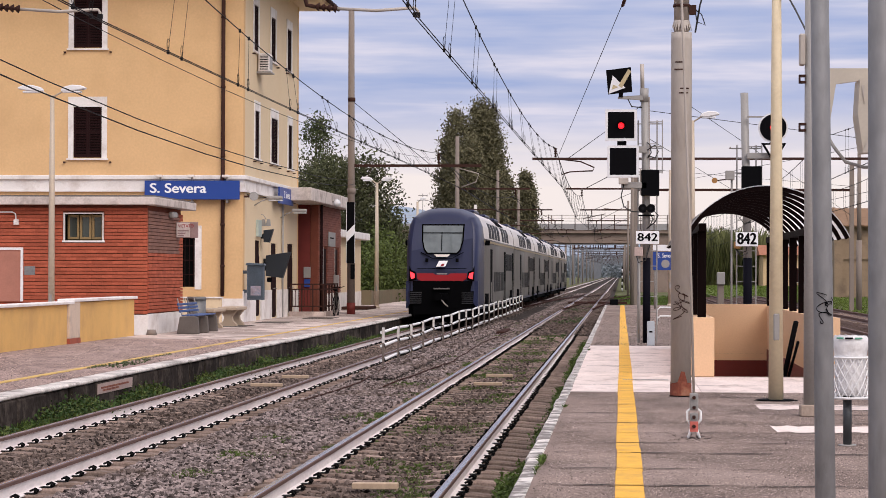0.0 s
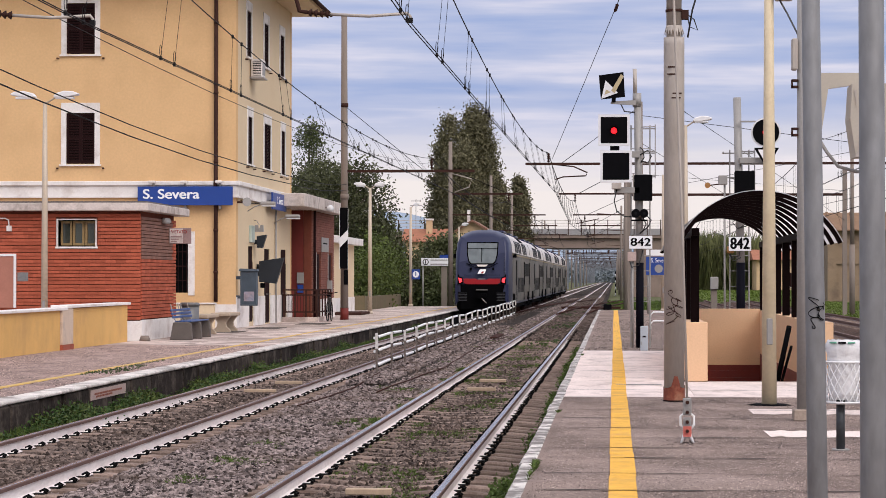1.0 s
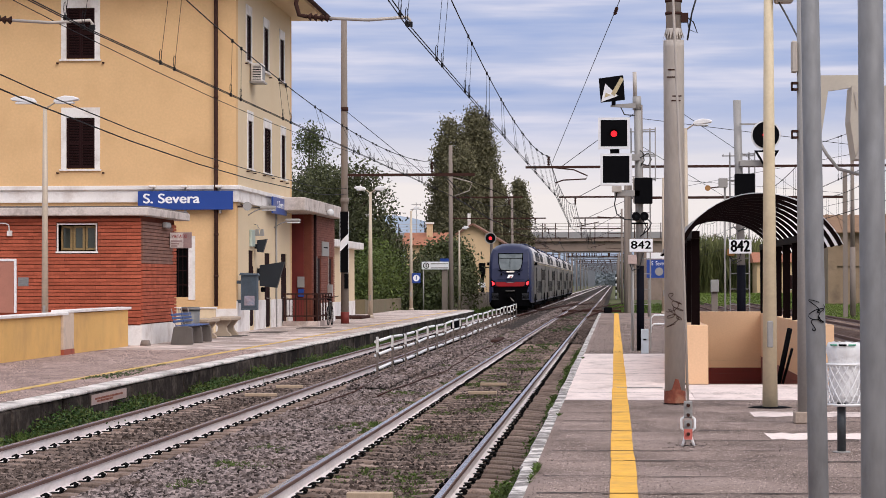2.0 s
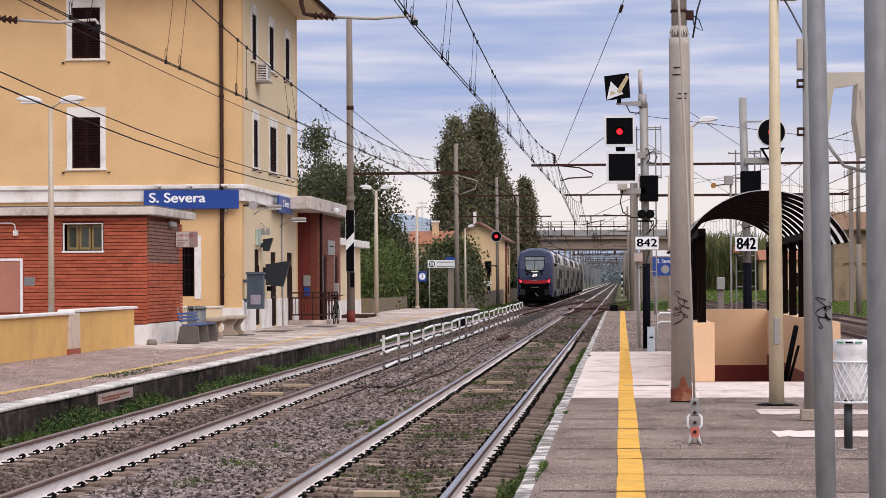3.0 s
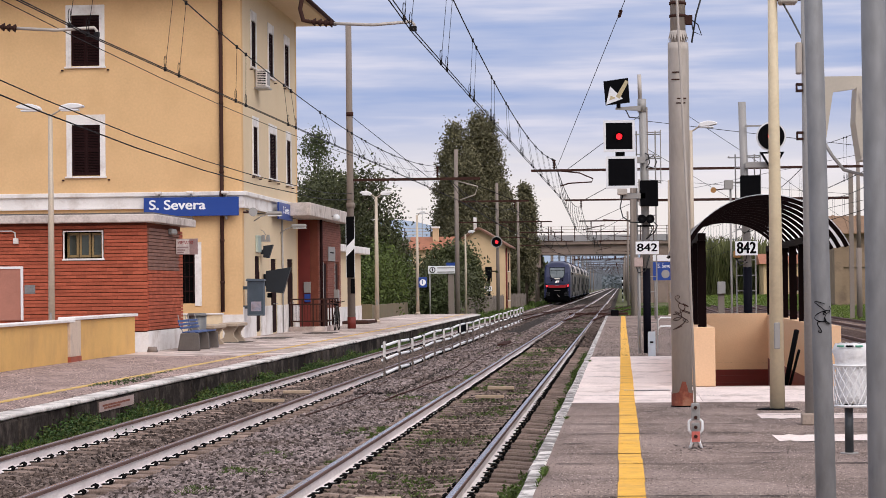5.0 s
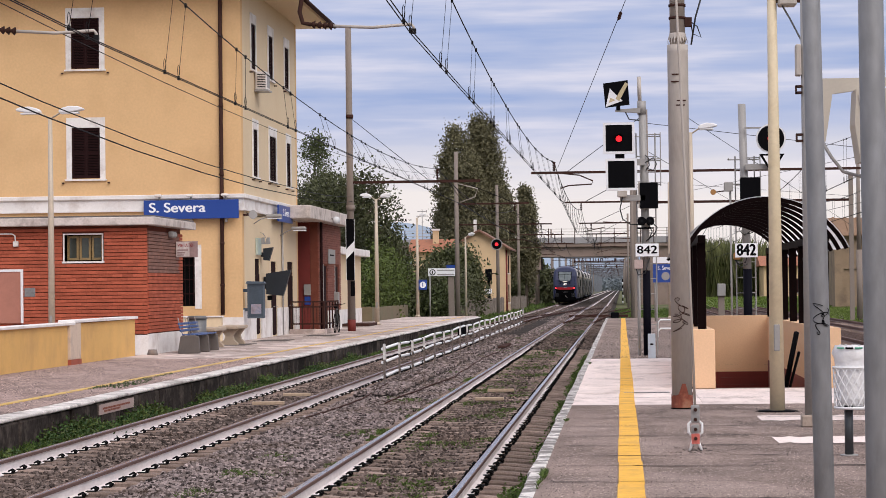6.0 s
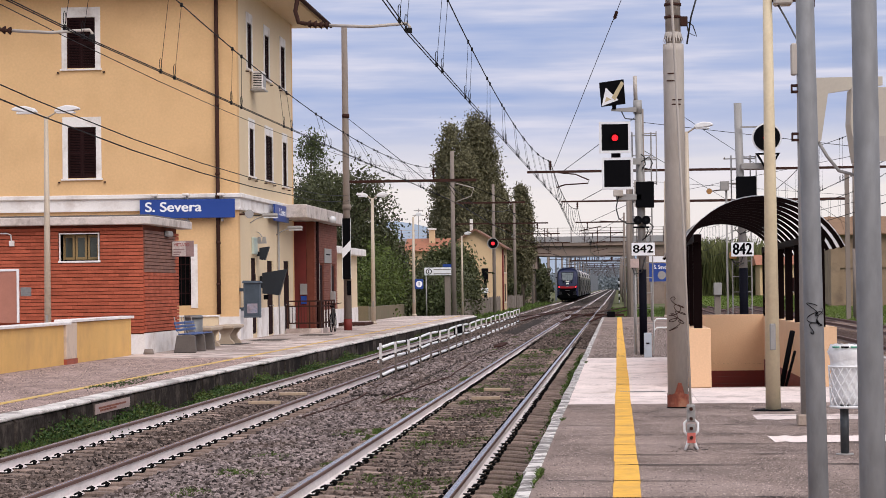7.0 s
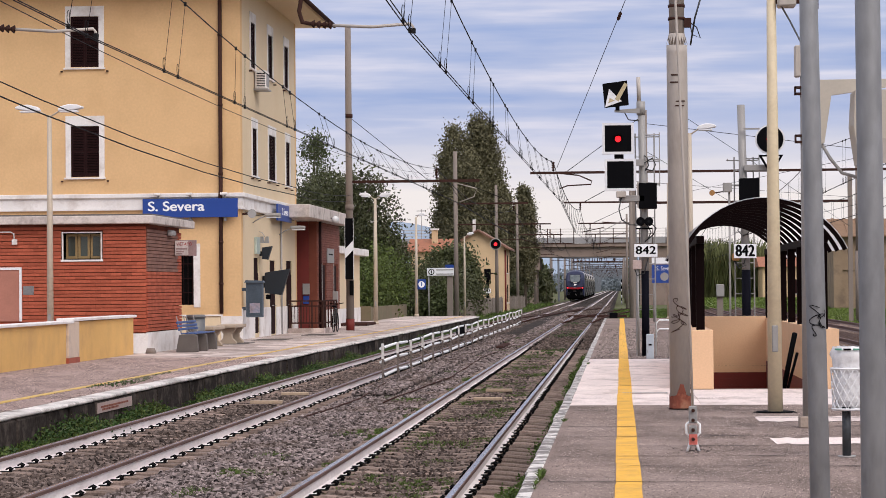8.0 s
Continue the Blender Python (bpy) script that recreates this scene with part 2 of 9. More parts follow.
M_FASCIA = mat("grimy_concrete_fascia", (0.60, 0.53, 0.49), 0.9, var=0.2, scale=2, fine=20, bump=0.3, stain=(0.22, 0.17, 0.14), stain_amt=0.75, stain_scale=2.2, spec=0.1)
M_BRICK = mat("red_facing_brick", (0.41, 0.105, 0.060), 0.85, var=0.2, scale=2.0, fine=25, bump=0.3, piece=0.16, stain=(0.31, 0.08, 0.045), stain_amt=0.6, stain_scale=1.0, spec=0.08)
M_BRICKDARK = mat("weathered_brown_brick", (0.235, 0.10, 0.07), 0.9, var=0.2, scale=2.0, fine=25, bump=0.3, piece=0.15)
M_MORTAR = mat("dark_mortar", (0.17, 0.055, 0.036), 0.95, var=0.2, spec=0.08)
M_SHUTTER = mat("dark_brown_shutter", (0.024, 0.011, 0.011), 0.65, var=0.2, bump=0.05, spec=0.02)
M_BLACKISH = mat("dark_interior", (0.005, 0.005, 0.005), 0.9, var=0.1, bump=0, spec=0.02)
M_DARKRED = mat("dark_red_paint", (0.16, 0.018, 0.012), 0.7, var=0.2, scale=3)
M_BLUESIGN = mat("blue_enamel_sign", (0.012, 0.052, 0.27), 0.4, var=0.06, bump=0)
M_SIGNWHITE = mat("white_sign_lettering", (0.85, 0.85, 0.87), 0.5, var=0.03, bump=0)
M_GREYPOLE = mat("galvanised_grey_pole", (0.19, 0.19, 0.195), 0.6, 0.1, var=0.3, scale=9, fine=40, bump=0.05, stain=(0.26, 0.265, 0.275), stain_amt=0.6, stain_scale=22, stretch=(1, 1, 0.35))
M_CREAM = mat("cream_painted_steel", (0.74, 0.62, 0.42), 0.55, var=0.08, scale=2, fine=30, bump=0.04, stain=(0.5, 0.38, 0.22), stain_amt=0.4, stain_scale=3)
M_TAUPE = mat("taupe_painted_mast", (0.46, 0.41, 0.365), 0.6, 0.1, var=0.12, scale=3, fine=30, bump=0.06, stain=(0.34, 0.29, 0.25), stain_amt=0.6, stain_scale=4, stretch=(1, 1, 0.3))
M_CONCPOLE = mat("concrete_mast", (0.225, 0.185, 0.158), 0.9, var=0.15, scale=2, fine=30, bump=0.2, stain=(0.2, 0.15, 0.12), stain_amt=0.5, stain_scale=2, stretch=(1, 1, 0.4))
M_LIGHTGREY = mat("light_grey_painted_steel", (0.31, 0.295, 0.28), 0.5, 0.1, var=0.1, bump=0.04)
M_RUST = mat("rusty_red_steel", (0.22, 0.055, 0.03), 0.85, var=0.4, scale=6, bump=0.4, stain=(0.40, 0.22, 0.13), stain_amt=0.7, stain_scale=6)
M_WIRE = mat("oxidised_copper_wire", (0.012, 0.011, 0.012), 0.7, 0.0, var=0.1, bump=0, spec=0.15)
M_BROWNSTEEL = mat("brown_primer_steel", (0.055, 0.028, 0.023), 0.75, 0.0, var=0.2, bump=0.1, spec=0.02)
M_BLACK = mat("matt_black_paint", (0.005, 0.005, 0.006), 0.7, var=0.15, bump=0.03, spec=0.02)
M_WHITEPAINT = mat("white_gloss_paint", (0.80, 0.80, 0.80), 0.45, var=0.06, bump=0.03)
M_ROOFTILE = mat("terracotta_tile", (0.33, 0.13, 0.07), 0.9, var=0.25, scale=3, piece=0.2, island=0.0)

# ---- ground ----
def ground():
    bm = B()
    box(bm, -3000, 3000, -600, 4600, -1.0, -0.42)
    solo("ground", bm, M_GROUND, label="grassy soil around the railway", kind="structure", category="ground")
    # ballast bed between the platforms, gently uneven
    nx, ny = 56, 520
    vs, fs = [], []
    ys = [(-15 + 95 * (j / 330)) if j <= 330 else 80 + 1100 * ((j - 330) / 190) ** 1.6 for j in range(ny)]
    for j in range(ny):
        for i in range(nx):
            x = -7.75 + 7.15 * i / (nx - 1)
            z = -0.175
            for c in (-2.27, -6.12):
                d = abs(x - c)
                if d < 0.70:
                    z = -0.21 if ys[j] < 75 else -0.165
                elif d < 1.35:
                    z = -0.245 if ys[j] < 75 else -0.18
            if -4.9 < x < -3.5:
                z = -0.185
            if -4.95 < x < -4.2 and ys[j] > 43:
                z = -0.10
            if x > -0.95 or x < -7.35:
                z = -0.26
            z += 0.022 * noise.noise(Vector((x * 1.3, ys[j] * 0.9, 0))) + 0.012 * noise.noise(Vector((x * 6, ys[j] * 4, 3)))
            vs.append((x, ys[j], z))
    for j in range(ny - 1):
        for i in range(nx - 1):
            k = j * nx + i
            fs.append((k, k + 1, k + nx + 1, k + nx))
    me = bpy.data.meshes.new("ballast")
    me.from_pydata(vs, [], fs)
    me.materials.append(M_BALLAST)
    tagged(new("ballast", me), "brown-grey crushed stone ballast under the tracks", "ballast", kind="structure")

def stones():
    """Loose crushed stones, each with its own facets."""
    rng = np.random.default_rng(4)
    cube = np.array([(x, y, z) for x in (-1, 1) for y in (-1, 1) for z in (-1, 1)], float)
    quads = np.array([(0, 1, 3, 2), (4, 6, 7, 5), (0, 4, 5, 1), (2, 3, 7, 6), (0, 2, 6, 4), (1, 5, 7, 3)])
    def fill(count, x0, x1, y0, y1, z, s, pw=1.8, lift=0.015):
        c = cube[None] * s * rng.uniform(0.5, 1.15, (count, 1, 3)) * rng.uniform(0.7, 1.35, (count, 1, 1)) * (1 + rng.uniform(-0.42, 0.42, (count, 8, 3)))
        a, b = rng.uniform(0, 6.28, count), rng.uniform(-0.9, 0.9, count)
        ca, sa, cb, sb = np.cos(a), np.sin(a), np.cos(b), np.sin(b)
        o = np.zeros(count)
        R = np.stack([np.stack([ca, -sa * cb, sa * sb], -1), np.stack([sa, ca * cb, -ca * sb], -1), np.stack([o, sb, cb], -1)], 1)
        c = np.einsum("nij,nkj->nki", R, c)
        y = y0 + (y1 - y0) * rng.uniform(0, 1, count) ** pw
        p = np.stack([rng.uniform(x0, x1, count), y, z + rng.uniform(-0.01, lift, count)], -1)
        return c + p[:, None]
    def heap(name, label, material, *parts):
        V = np.concatenate(parts)
        Q = (quads[None] + 8 * np.arange(len(V))[:, None, None]).reshape(-1, 4)
        me = bpy.data.meshes.new(name)
        me.from_pydata(V.reshape(-1, 3).tolist(), [], Q.tolist())
        me.materials.append(material)
        tagged(new(name, me), label, "stones", kind="stuff")
    heap("ballast_stones", "loose grey crushed stones between the two tracks", M_STONE,
         fill(36000, -5.02, -3.42, 18, 60, -0.172, 0.0195, 1.5), fill(7000, -4.95, -4.2, 43, 95, -0.095, 0.024), fill(12000, -5.0, -3.3, 58, 140, -0.172, 0.030, 1.2), fill(7000, -5.0, -3.2, 135, 230, -0.170, 0.040, 1.0),
         fill(2200, -5.3, -5.0, 18, 75, -0.222, 0.020), fill(2200, -3.42, -3.1, 18, 75, -0.222, 0.020), fill(4500, -7.5, -6.95, 24, 85, -0.20, 0.020))
    heap("stained_ballast_stones", "rust-browned crushed stones between the rails", M_STONEDARK,
         fill(8000, -3.5, -1.0, 75, 150, -0.158, 0.032, 1.1), fill(8000, -7.4, -4.95, 85, 165, -0.158, 0.032, 1.1), fill(6000, -7.4, -4.95, 160, 240, -0.158, 0.040, 1.0), fill(6000, -3.5, -1.0, 148, 235, -0.158, 0.040, 1.0),
         fill(17000, -2.95, -1.6, 18, 70, -0.189, 0.0185, 1.6), fill(1500, -1.42, -1.02, 17, 60, -0.235, 0.017), fill(1500, -1.0, -0.75, 17, 60, -0.22, 0.018),
         fill(15000, -6.78, -5.48, 22, 85, -0.186, 0.0195, 1.5))

def rail_mesh(x, y0, y1, flip, parent):
    """Flat-bottom rail: side and foot, and the polished head on top."""
    prof = [(-0.067, -0.165), (0.067, -0.165), (0.067, -0.155), (0.012, -0.135), (0.009, -0.055), (0.026, -0.042), (-0.026, -0.042), (-0.009, -0.055), (-0.012, -0.135), (-0.067, -0.155)]
    r = part("rail", prismb([(x + u, v) for u, v in prof], "y", y0, y1), M_RAILSIDE, parent)
    head = [(-0.034, -0.042), (0.034, -0.042), (0.036, -0.012), (0.028, -0.002), (-0.028, -0.002), (-0.036, -0.012)]
    part("rail_head", prismb([(x + u, v) for u, v in head], "y", y0, y1), M_RAILRUST, r, "rusty brown rail head")
    if flip:
        bm = prismb([(x - 0.026, -0.003), (x + 0.030, -0.003), (x + 0.024, 0.001), (x - 0.022, 0.001)], "y", y0, y1)
        part("running_surface", bm, M_RAILTOP, r, "bright polished running surface")
    else:
        bm = prismb([(x + 0.004, -0.003), (x + 0.026, -0.003), (x + 0.022, 0.001), (x + 0.008, 0.001)], "y", y0, y1)
        part("running_surface", bm, M_RAILTOP, r, "narrow polished running surface")

def track(cx, name, label):
    t = thing(name, (cx, 17, 0), label, "track", kind="structure")
    for x in (cx - 0.752, cx + 0.752):
        rail_mesh(x, -10, 1150, cx > -3, t)
    # one sleeper with its sloped ends
    bm = prismb([(-1.25, -0.30), (1.25, -0.30), (1.25, -0.178), (0.95, -0.150), (0.55, -0.150), (0.3, -0.170), (-0.3, -0.170), (-0.55, -0.150), (-0.95, -0.150), (-1.25, -0.178)], "y", -0.09, 0.09)
    bmesh.ops.bevel(bm, geom=[e for e in bm.edges if abs((e.verts[0].co - e.verts[1].co).y) < 1e-4], offset=0.018, segments=1, affect="EDGES")
    sl = mesh_of("sleeper", bm, M_SLEEPER)
    bm = B()
    box(bm, -0.14, 0.14, -0.06, 0.06, -0.155, -0.142)
    for s in (-1, 1):
        pts = [(s * 0.15, -0.04, -0.14), (s * 0.125, -0.045, -0.108), (s * 0.085, -0.015, -0.122), (s * 0.125, 0.015, -0.100), (s * 0.15, 0.04, -0.118), (s * 0.13, 0.055, -0.142)]
        tube(bm, [(a, b * 0.8, c) for a, b, c in pts], 0.010, n=5)
        cyl(bm, (s * 0.125, 0, -0.15), (s * 0.135, 0, -0.112), 0.018, n=6)
    cl = mesh_of("fastening", bm, M_CLIP)
    rng = random.Random(int(-cx * 100))
    for k in range(220):
        y = 17 + 0.6 * k
        s = piece("sleeper", sl, t, (cx + rng.uniform(-0.015, 0.015), y, rng.uniform(-0.006, 0.004)), (0, 0, rng.uniform(-0.006, 0.006)))
        ORIGIN[s] = Vector((0, 0, 0))
        if k < 120:
            for dx in (-0.752, 0.752):
                f = new("fastening", cl)
                f.parent = s
                f.location = (dx, 0, 0)
    # far sleepers
    bm = B()
    for k in range(45):
        y = 16.4 - 0.6 * k
        box(bm, cx - 1.25, cx + 1.25, y - 0.09, y + 0.09, -0.3, -0.155)
    part("near_sleepers", bm, M_SLEEPER, t, "row of concrete sleepers")["kind"] = "stuff"
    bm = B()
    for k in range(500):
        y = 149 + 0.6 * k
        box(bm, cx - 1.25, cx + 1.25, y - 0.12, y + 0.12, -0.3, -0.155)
    # this row takes a darker brown than the nearer sleepers
    part("far_sleepers", bm, mat("dark_far_sleeper", (0.10, 0.08, 0.07), 0.9, var=0.3, spec=0.08), t, "row of concrete sleepers")["kind"] = "stuff"

# ---- platforms ----
RZ, LZ = 0.49, 0.285

def platform_near():
    p = thing("platform_near", (1.5, 15, RZ), "asphalt platform beside the running line", "platform", kind="structure")
    for a in ((-0.52, 4.9, -12, 30.7), (-0.52, 0.98, 30.7, 42.25), (2.85, 4.9, 30.7, 42.25), (-0.52, 4.9, 42.25, 100.3)):
        part("body", boxb(*a, -0.4, RZ - 0.02), M_EDGESTONE, p)
    part("asphalt", boxb(-0.575, 4.9, -12, 26.75, RZ - 0.02, RZ), M_ASPHALT, p)
    part("far_asphalt", boxb(-0.575, 4.9, 43.75, 100.3, RZ - 0.02, RZ), M_ASPHALT, p)
    part("side_asphalt", boxb(2.86, 4.9, 26.75, 43.75, RZ - 0.02, RZ), M_ASPHALT, p)
    # pale slabs by the underpass
    for i, (a, b) in enumerate([(26.75, 29.6), (29.62, 30.6), (30.62, 36.2), (36.22, 43.75)]):
        part("slab", boxb(-0.575, 0.92, a, b, RZ - 0.02, RZ + 0.001 + 0.002 * (i % 2)), M_CONC2, p)
    part("slab", boxb(0.925, 2.855, 26.75, 30.69, RZ - 0.02, RZ + 0.002), M_CONC2, p)
    # drain grating
    g = part("drain_grating", boxb(0.02, 0.60, 29.63, 29.80, RZ, RZ + 0.004), M_BLACK, p)
    bm = B()
    for k in range(18):
        box(bm, 0.03 + k * 0.032, 0.045 + k * 0.032, 29.64, 29.79, RZ + 0.004, RZ + 0.012)
    part("grating_bar", bm, M_LIGHTGREY, g)
    # white kerb stones
    bm = B()
    box(bm, -0.085, 0.028, -0.498, 0.498, -0.14, 0.0, bev=0.012)
    ks = mesh_of("kerb_stone", bm, M_EDGEWHITE)
    rng = random.Random(8)
    for k in range(112):
        piece("kerb_stone", ks, p, (-0.597 + rng.uniform(-0.008, 0.008), -11.5 + k, RZ + rng.uniform(-0.004, 0.01)), (rng.uniform(-0.004, 0.004), 0, rng.uniform(-0.008, 0.008)))
    # yellow line in worn lengths
    y = -10.0
    while y < 99.5:
        n = rng.uniform(1.6, 3.6)
        w = rng.uniform(-0.006, 0.006)
        part("yellow_line", boxb(-0.030 + w, 0.150 + w, y, min(y + n - 0.012, 99.5), RZ - 0.001, RZ + 0.006), M_YELLOW, p)
        y += n
    # tarred cross joints
    bm = B()
    for yy in (14.9, 16.2, 17.6, 18.6, 19.8, 21.1, 22.6, 24.0, 25.5, 28.3, 31.9, 34.2, 39.6, 46, 49, 53, 57, 61, 66, 72):
        x = -0.50
        z = RZ + 0.008
        while x < 2.6:
            d = rng.uniform(0.15, 0.4)
            y2 = yy + rng.uniform(-0.03, 0.03)
            wdt = rng.uniform(0.005, 0.022)
            v = [bm.verts.new(c) for c in ((x, yy - wdt, z), (x + d, y2 - wdt, z), (x + d, y2 + wdt, z), (x, yy + wdt, z))]
            bm.faces.new(v)
            x, yy = x + d, y2
    part("joint", bm, MATS["black_rail_clip"], p, "dark tarred cracks")
    part("outer_edge_line", boxb(4.72, 4.88, 27, 100, RZ - 0.001, RZ + 0.006), M_EDGEWHITE, p)
    # white worn patches of an old marking
    for a in ((1.38, 2.6, 23.4, 24.3), (1.32, 2.45, 20.05, 20.9)):
        bm = B()
        n = 14
        top = [bm.verts.new((a[0] + (a[1] - a[0]) * i / n, a[3] + rng.uniform(-0.12, 0.08), RZ + 0.004)) for i in range(n + 1)]
        bot = [bm.verts.new((a[0] + (a[1] - a[0]) * i / n + rng.uniform(0, 0.04), a[2] + rng.uniform(-0.08, 0.1), RZ + 0.004)) for i in range(n + 1)]
        for i in range(n):
            bm.faces.new((bot[i], bot[i + 1], top[i + 1], top[i]))
        part("worn_patch", bm, M_CONC2, p)

def platform_far():
    p = thing("platform_station", (-9.6, 40, LZ), "low station platform with worn white edge", "platform", kind="structure")
    part("body", boxb(-25, -7.86, 0, 129, -0.4, LZ - 0.03), M_EDGESTONE, p)
    part("gravel_paving", boxb(-25, -7.95, 0, 53.5, LZ - 0.03, LZ), M_GRAVELPAVE, p)
    bm = B(); box(bm, -0.995, 0.995, -0.995, 0.995, -0.03, 0.0, bev=0.008)
    sl = mesh_of("slab", bm, M_CONC)
    rng = random.Random(3)
    for j in range(38):
        for i in range(2):
            piece("paving_slab", sl, p, (-8.95 - 2 * i, 54.5 + 2 * j, LZ + rng.uniform(-0.003, 0.004)))
    part("back_paving", boxb(-25, -11.95, 53.5, 129, LZ - 0.03, LZ + 0.001), M_CONC, p)
    bm = B(); box(bm, -0.17, 0.17, -0.745, 0.745, -0.05, 0.0, bev=0.015)
    ks = mesh_of("kerb_stone", bm, mat("flaking_white_kerb", (0.66, 0.61, 0.57), 0.85, var=0.3, scale=3, fine=25, bump=0.4, stain=(0.12, 0.095, 0.08), stain_amt=0.88, stain_scale=1.9, piece=0.10, stain_lo=0.475))
    bm = B(); box(bm, -0.12, 0.145, -0.725, 0.725, -0.55, -0.052, bev=0.03)
    ls = mesh_of("face_stone", bm, M_EDGESTONE)
    for k in range(70):
        y = 22 + 1.5 * k
        piece("kerb_stone", ks, p, (-7.77 + rng.uniform(-0.012, 0.02), y, LZ + rng.uniform(0.0, 0.008)), (rng.uniform(-0.002, 0.002), 0, rng.uniform(-0.004, 0.004)))
        piece("face_stone", ls, p, (-7.775 + rng.uniform(-0.035, 0.03), y + 0.3, LZ), (0, 0, rng.uniform(-0.01, 0.01)))
    y = 20.0
    while y < 127:
        n = rng.uniform(1.2, 4)
        part("yellow_line", boxb(-8.72, -8.58, y, y + n - rng.uniform(0.0, 0.12), LZ, LZ + 0.009), M_YELLOWOLD, p)
        y += n
    for x, y in ((-11.2, 66.9), (-10.75, 71.7), (-10.2, 79.0)):
        part("cover_slab", boxb(x - 0.5, x + 0.5, y - 1.1, y + 1.1, LZ, LZ + 0.012, bev=0.004), mat("dark_cover_slab", (0.10, 0.085, 0.075), 0.9, var=0.3, scale=3, spec=0.1), p, "dark worn cover slab")
    # an enamel plate on the platform face
    pl = part("face_plate", boxb(-7.62, -7.605, 33.6, 36.0, 0.05, 0.20), mat("faded_pink_plate", (0.42, 0.31, 0.28), 0.7, var=0.2, scale=6), p, "pale plate with worn red lettering")
    for z, a, b in ((0.135, 33.8, 35.7), (0.095, 33.9, 35.0)):
        part("word_bar", boxb(-7.606, -7.600, a, b, z - 0.014, z + 0.014), MATS["rusty_red_steel"], pl)

def chips():
    """Loose grit and chippings on the two platforms."""
    rng = np.random.default_rng(9)
    tet = np.array([(1, 0, 0), (-0.5, 0.8, 0), (-0.5, -0.8, 0), (0, 0, 0.7)], float)
    tri = np.array([(0, 1, 3), (1, 2, 3), (2, 0, 3)])
    def fill(name, label, count, x0, x1, y0, y1, z, s, pw, material):
        c = tet[None] * s * rng.uniform(0.4, 1.4, (count, 1, 1)) * (1 + rng.uniform(-0.4, 0.4, (count, 4, 3)))
        a = rng.uniform(0, 6.28, count)
        R = np.stack([np.stack([np.cos(a), -np.sin(a), 0 * a], -1), np.stack([np.sin(a), np.cos(a), 0 * a], -1), np.stack([0 * a, 0 * a, 0 * a + 1], -1)], 1)
        c = np.einsum("nij,nkj->nki", R, c)
        p = np.stack([rng.uniform(x0, x1, count), y0 + (y1 - y0) * rng.uniform(0, 1, count) ** pw, np.full(count, z)], -1)
        V = (c + p[:, None]).reshape(-1, 3)
        F = (tri[None] + 4 * np.arange(count)[:, None, None]).reshape(-1, 3)
        me = bpy.data.meshes.new(name)
        me.from_pydata(V.tolist(), [], F.tolist())
        me.materials.append(material)
        tagged(new(name, me), label, "grit", kind="stuff")
    light = mat("pale_grit", (0.40, 0.32, 0.285), 0.95, var=0.2, island=0.5, bump=0, spec=0.2)
    dark = mat("dark_grit", (0.05, 0.04, 0.038), 0.95, var=0.2, island=0.5, bump=0, spec=0.2)
    fill("asphalt_grit", "pale chippings in the worn asphalt", 42000, -0.5, 2.6, 13.5, 26.7, RZ - 0.001, 0.0058, 1.3, light)
    fill("asphalt_pits", "dark chippings in the worn asphalt", 26000, -0.55, 2.6, 13.5, 26.7, RZ - 0.001, 0.0050, 1.3, dark)
    fill("far_asphalt_grit", "pale chippings in the asphalt further on", 14000, -0.5, 3.0, 43.8, 75, RZ - 0.001, 0.011, 1.2, light)
    fill("far_asphalt_pits", "dark chippings in the asphalt further on", 16000, -0.5, 3.0, 43.8, 75, RZ - 0.001, 0.012, 1.2, dark)
    fill("paving_gravel", "pale pebbles in the platform paving", 15000, -11.8, -8.0, 30, 53.4, LZ - 0.001, 0.012, 1.0, mat("pinkish_pebble", (0.44, 0.33, 0.29), 0.95, var=0.2, island=0.45, bump=0, spec=0.2))
    fill("paving_pits", "dark pebbles in the platform paving", 4500, -11.8, -8.0, 30, 53.4, LZ - 0.001, 0.011, 1.0, dark)

ground()
chips()
stones()
track(-2.27, "track_near", "ballasted running line with concrete sleepers")
track(-6.12, "track_far", "ballasted running line beside the station platform")
platform_near()
platform_far()

# ---- station building ----
BX, BY0, BY1 = -11.8, 72.3, 84.85

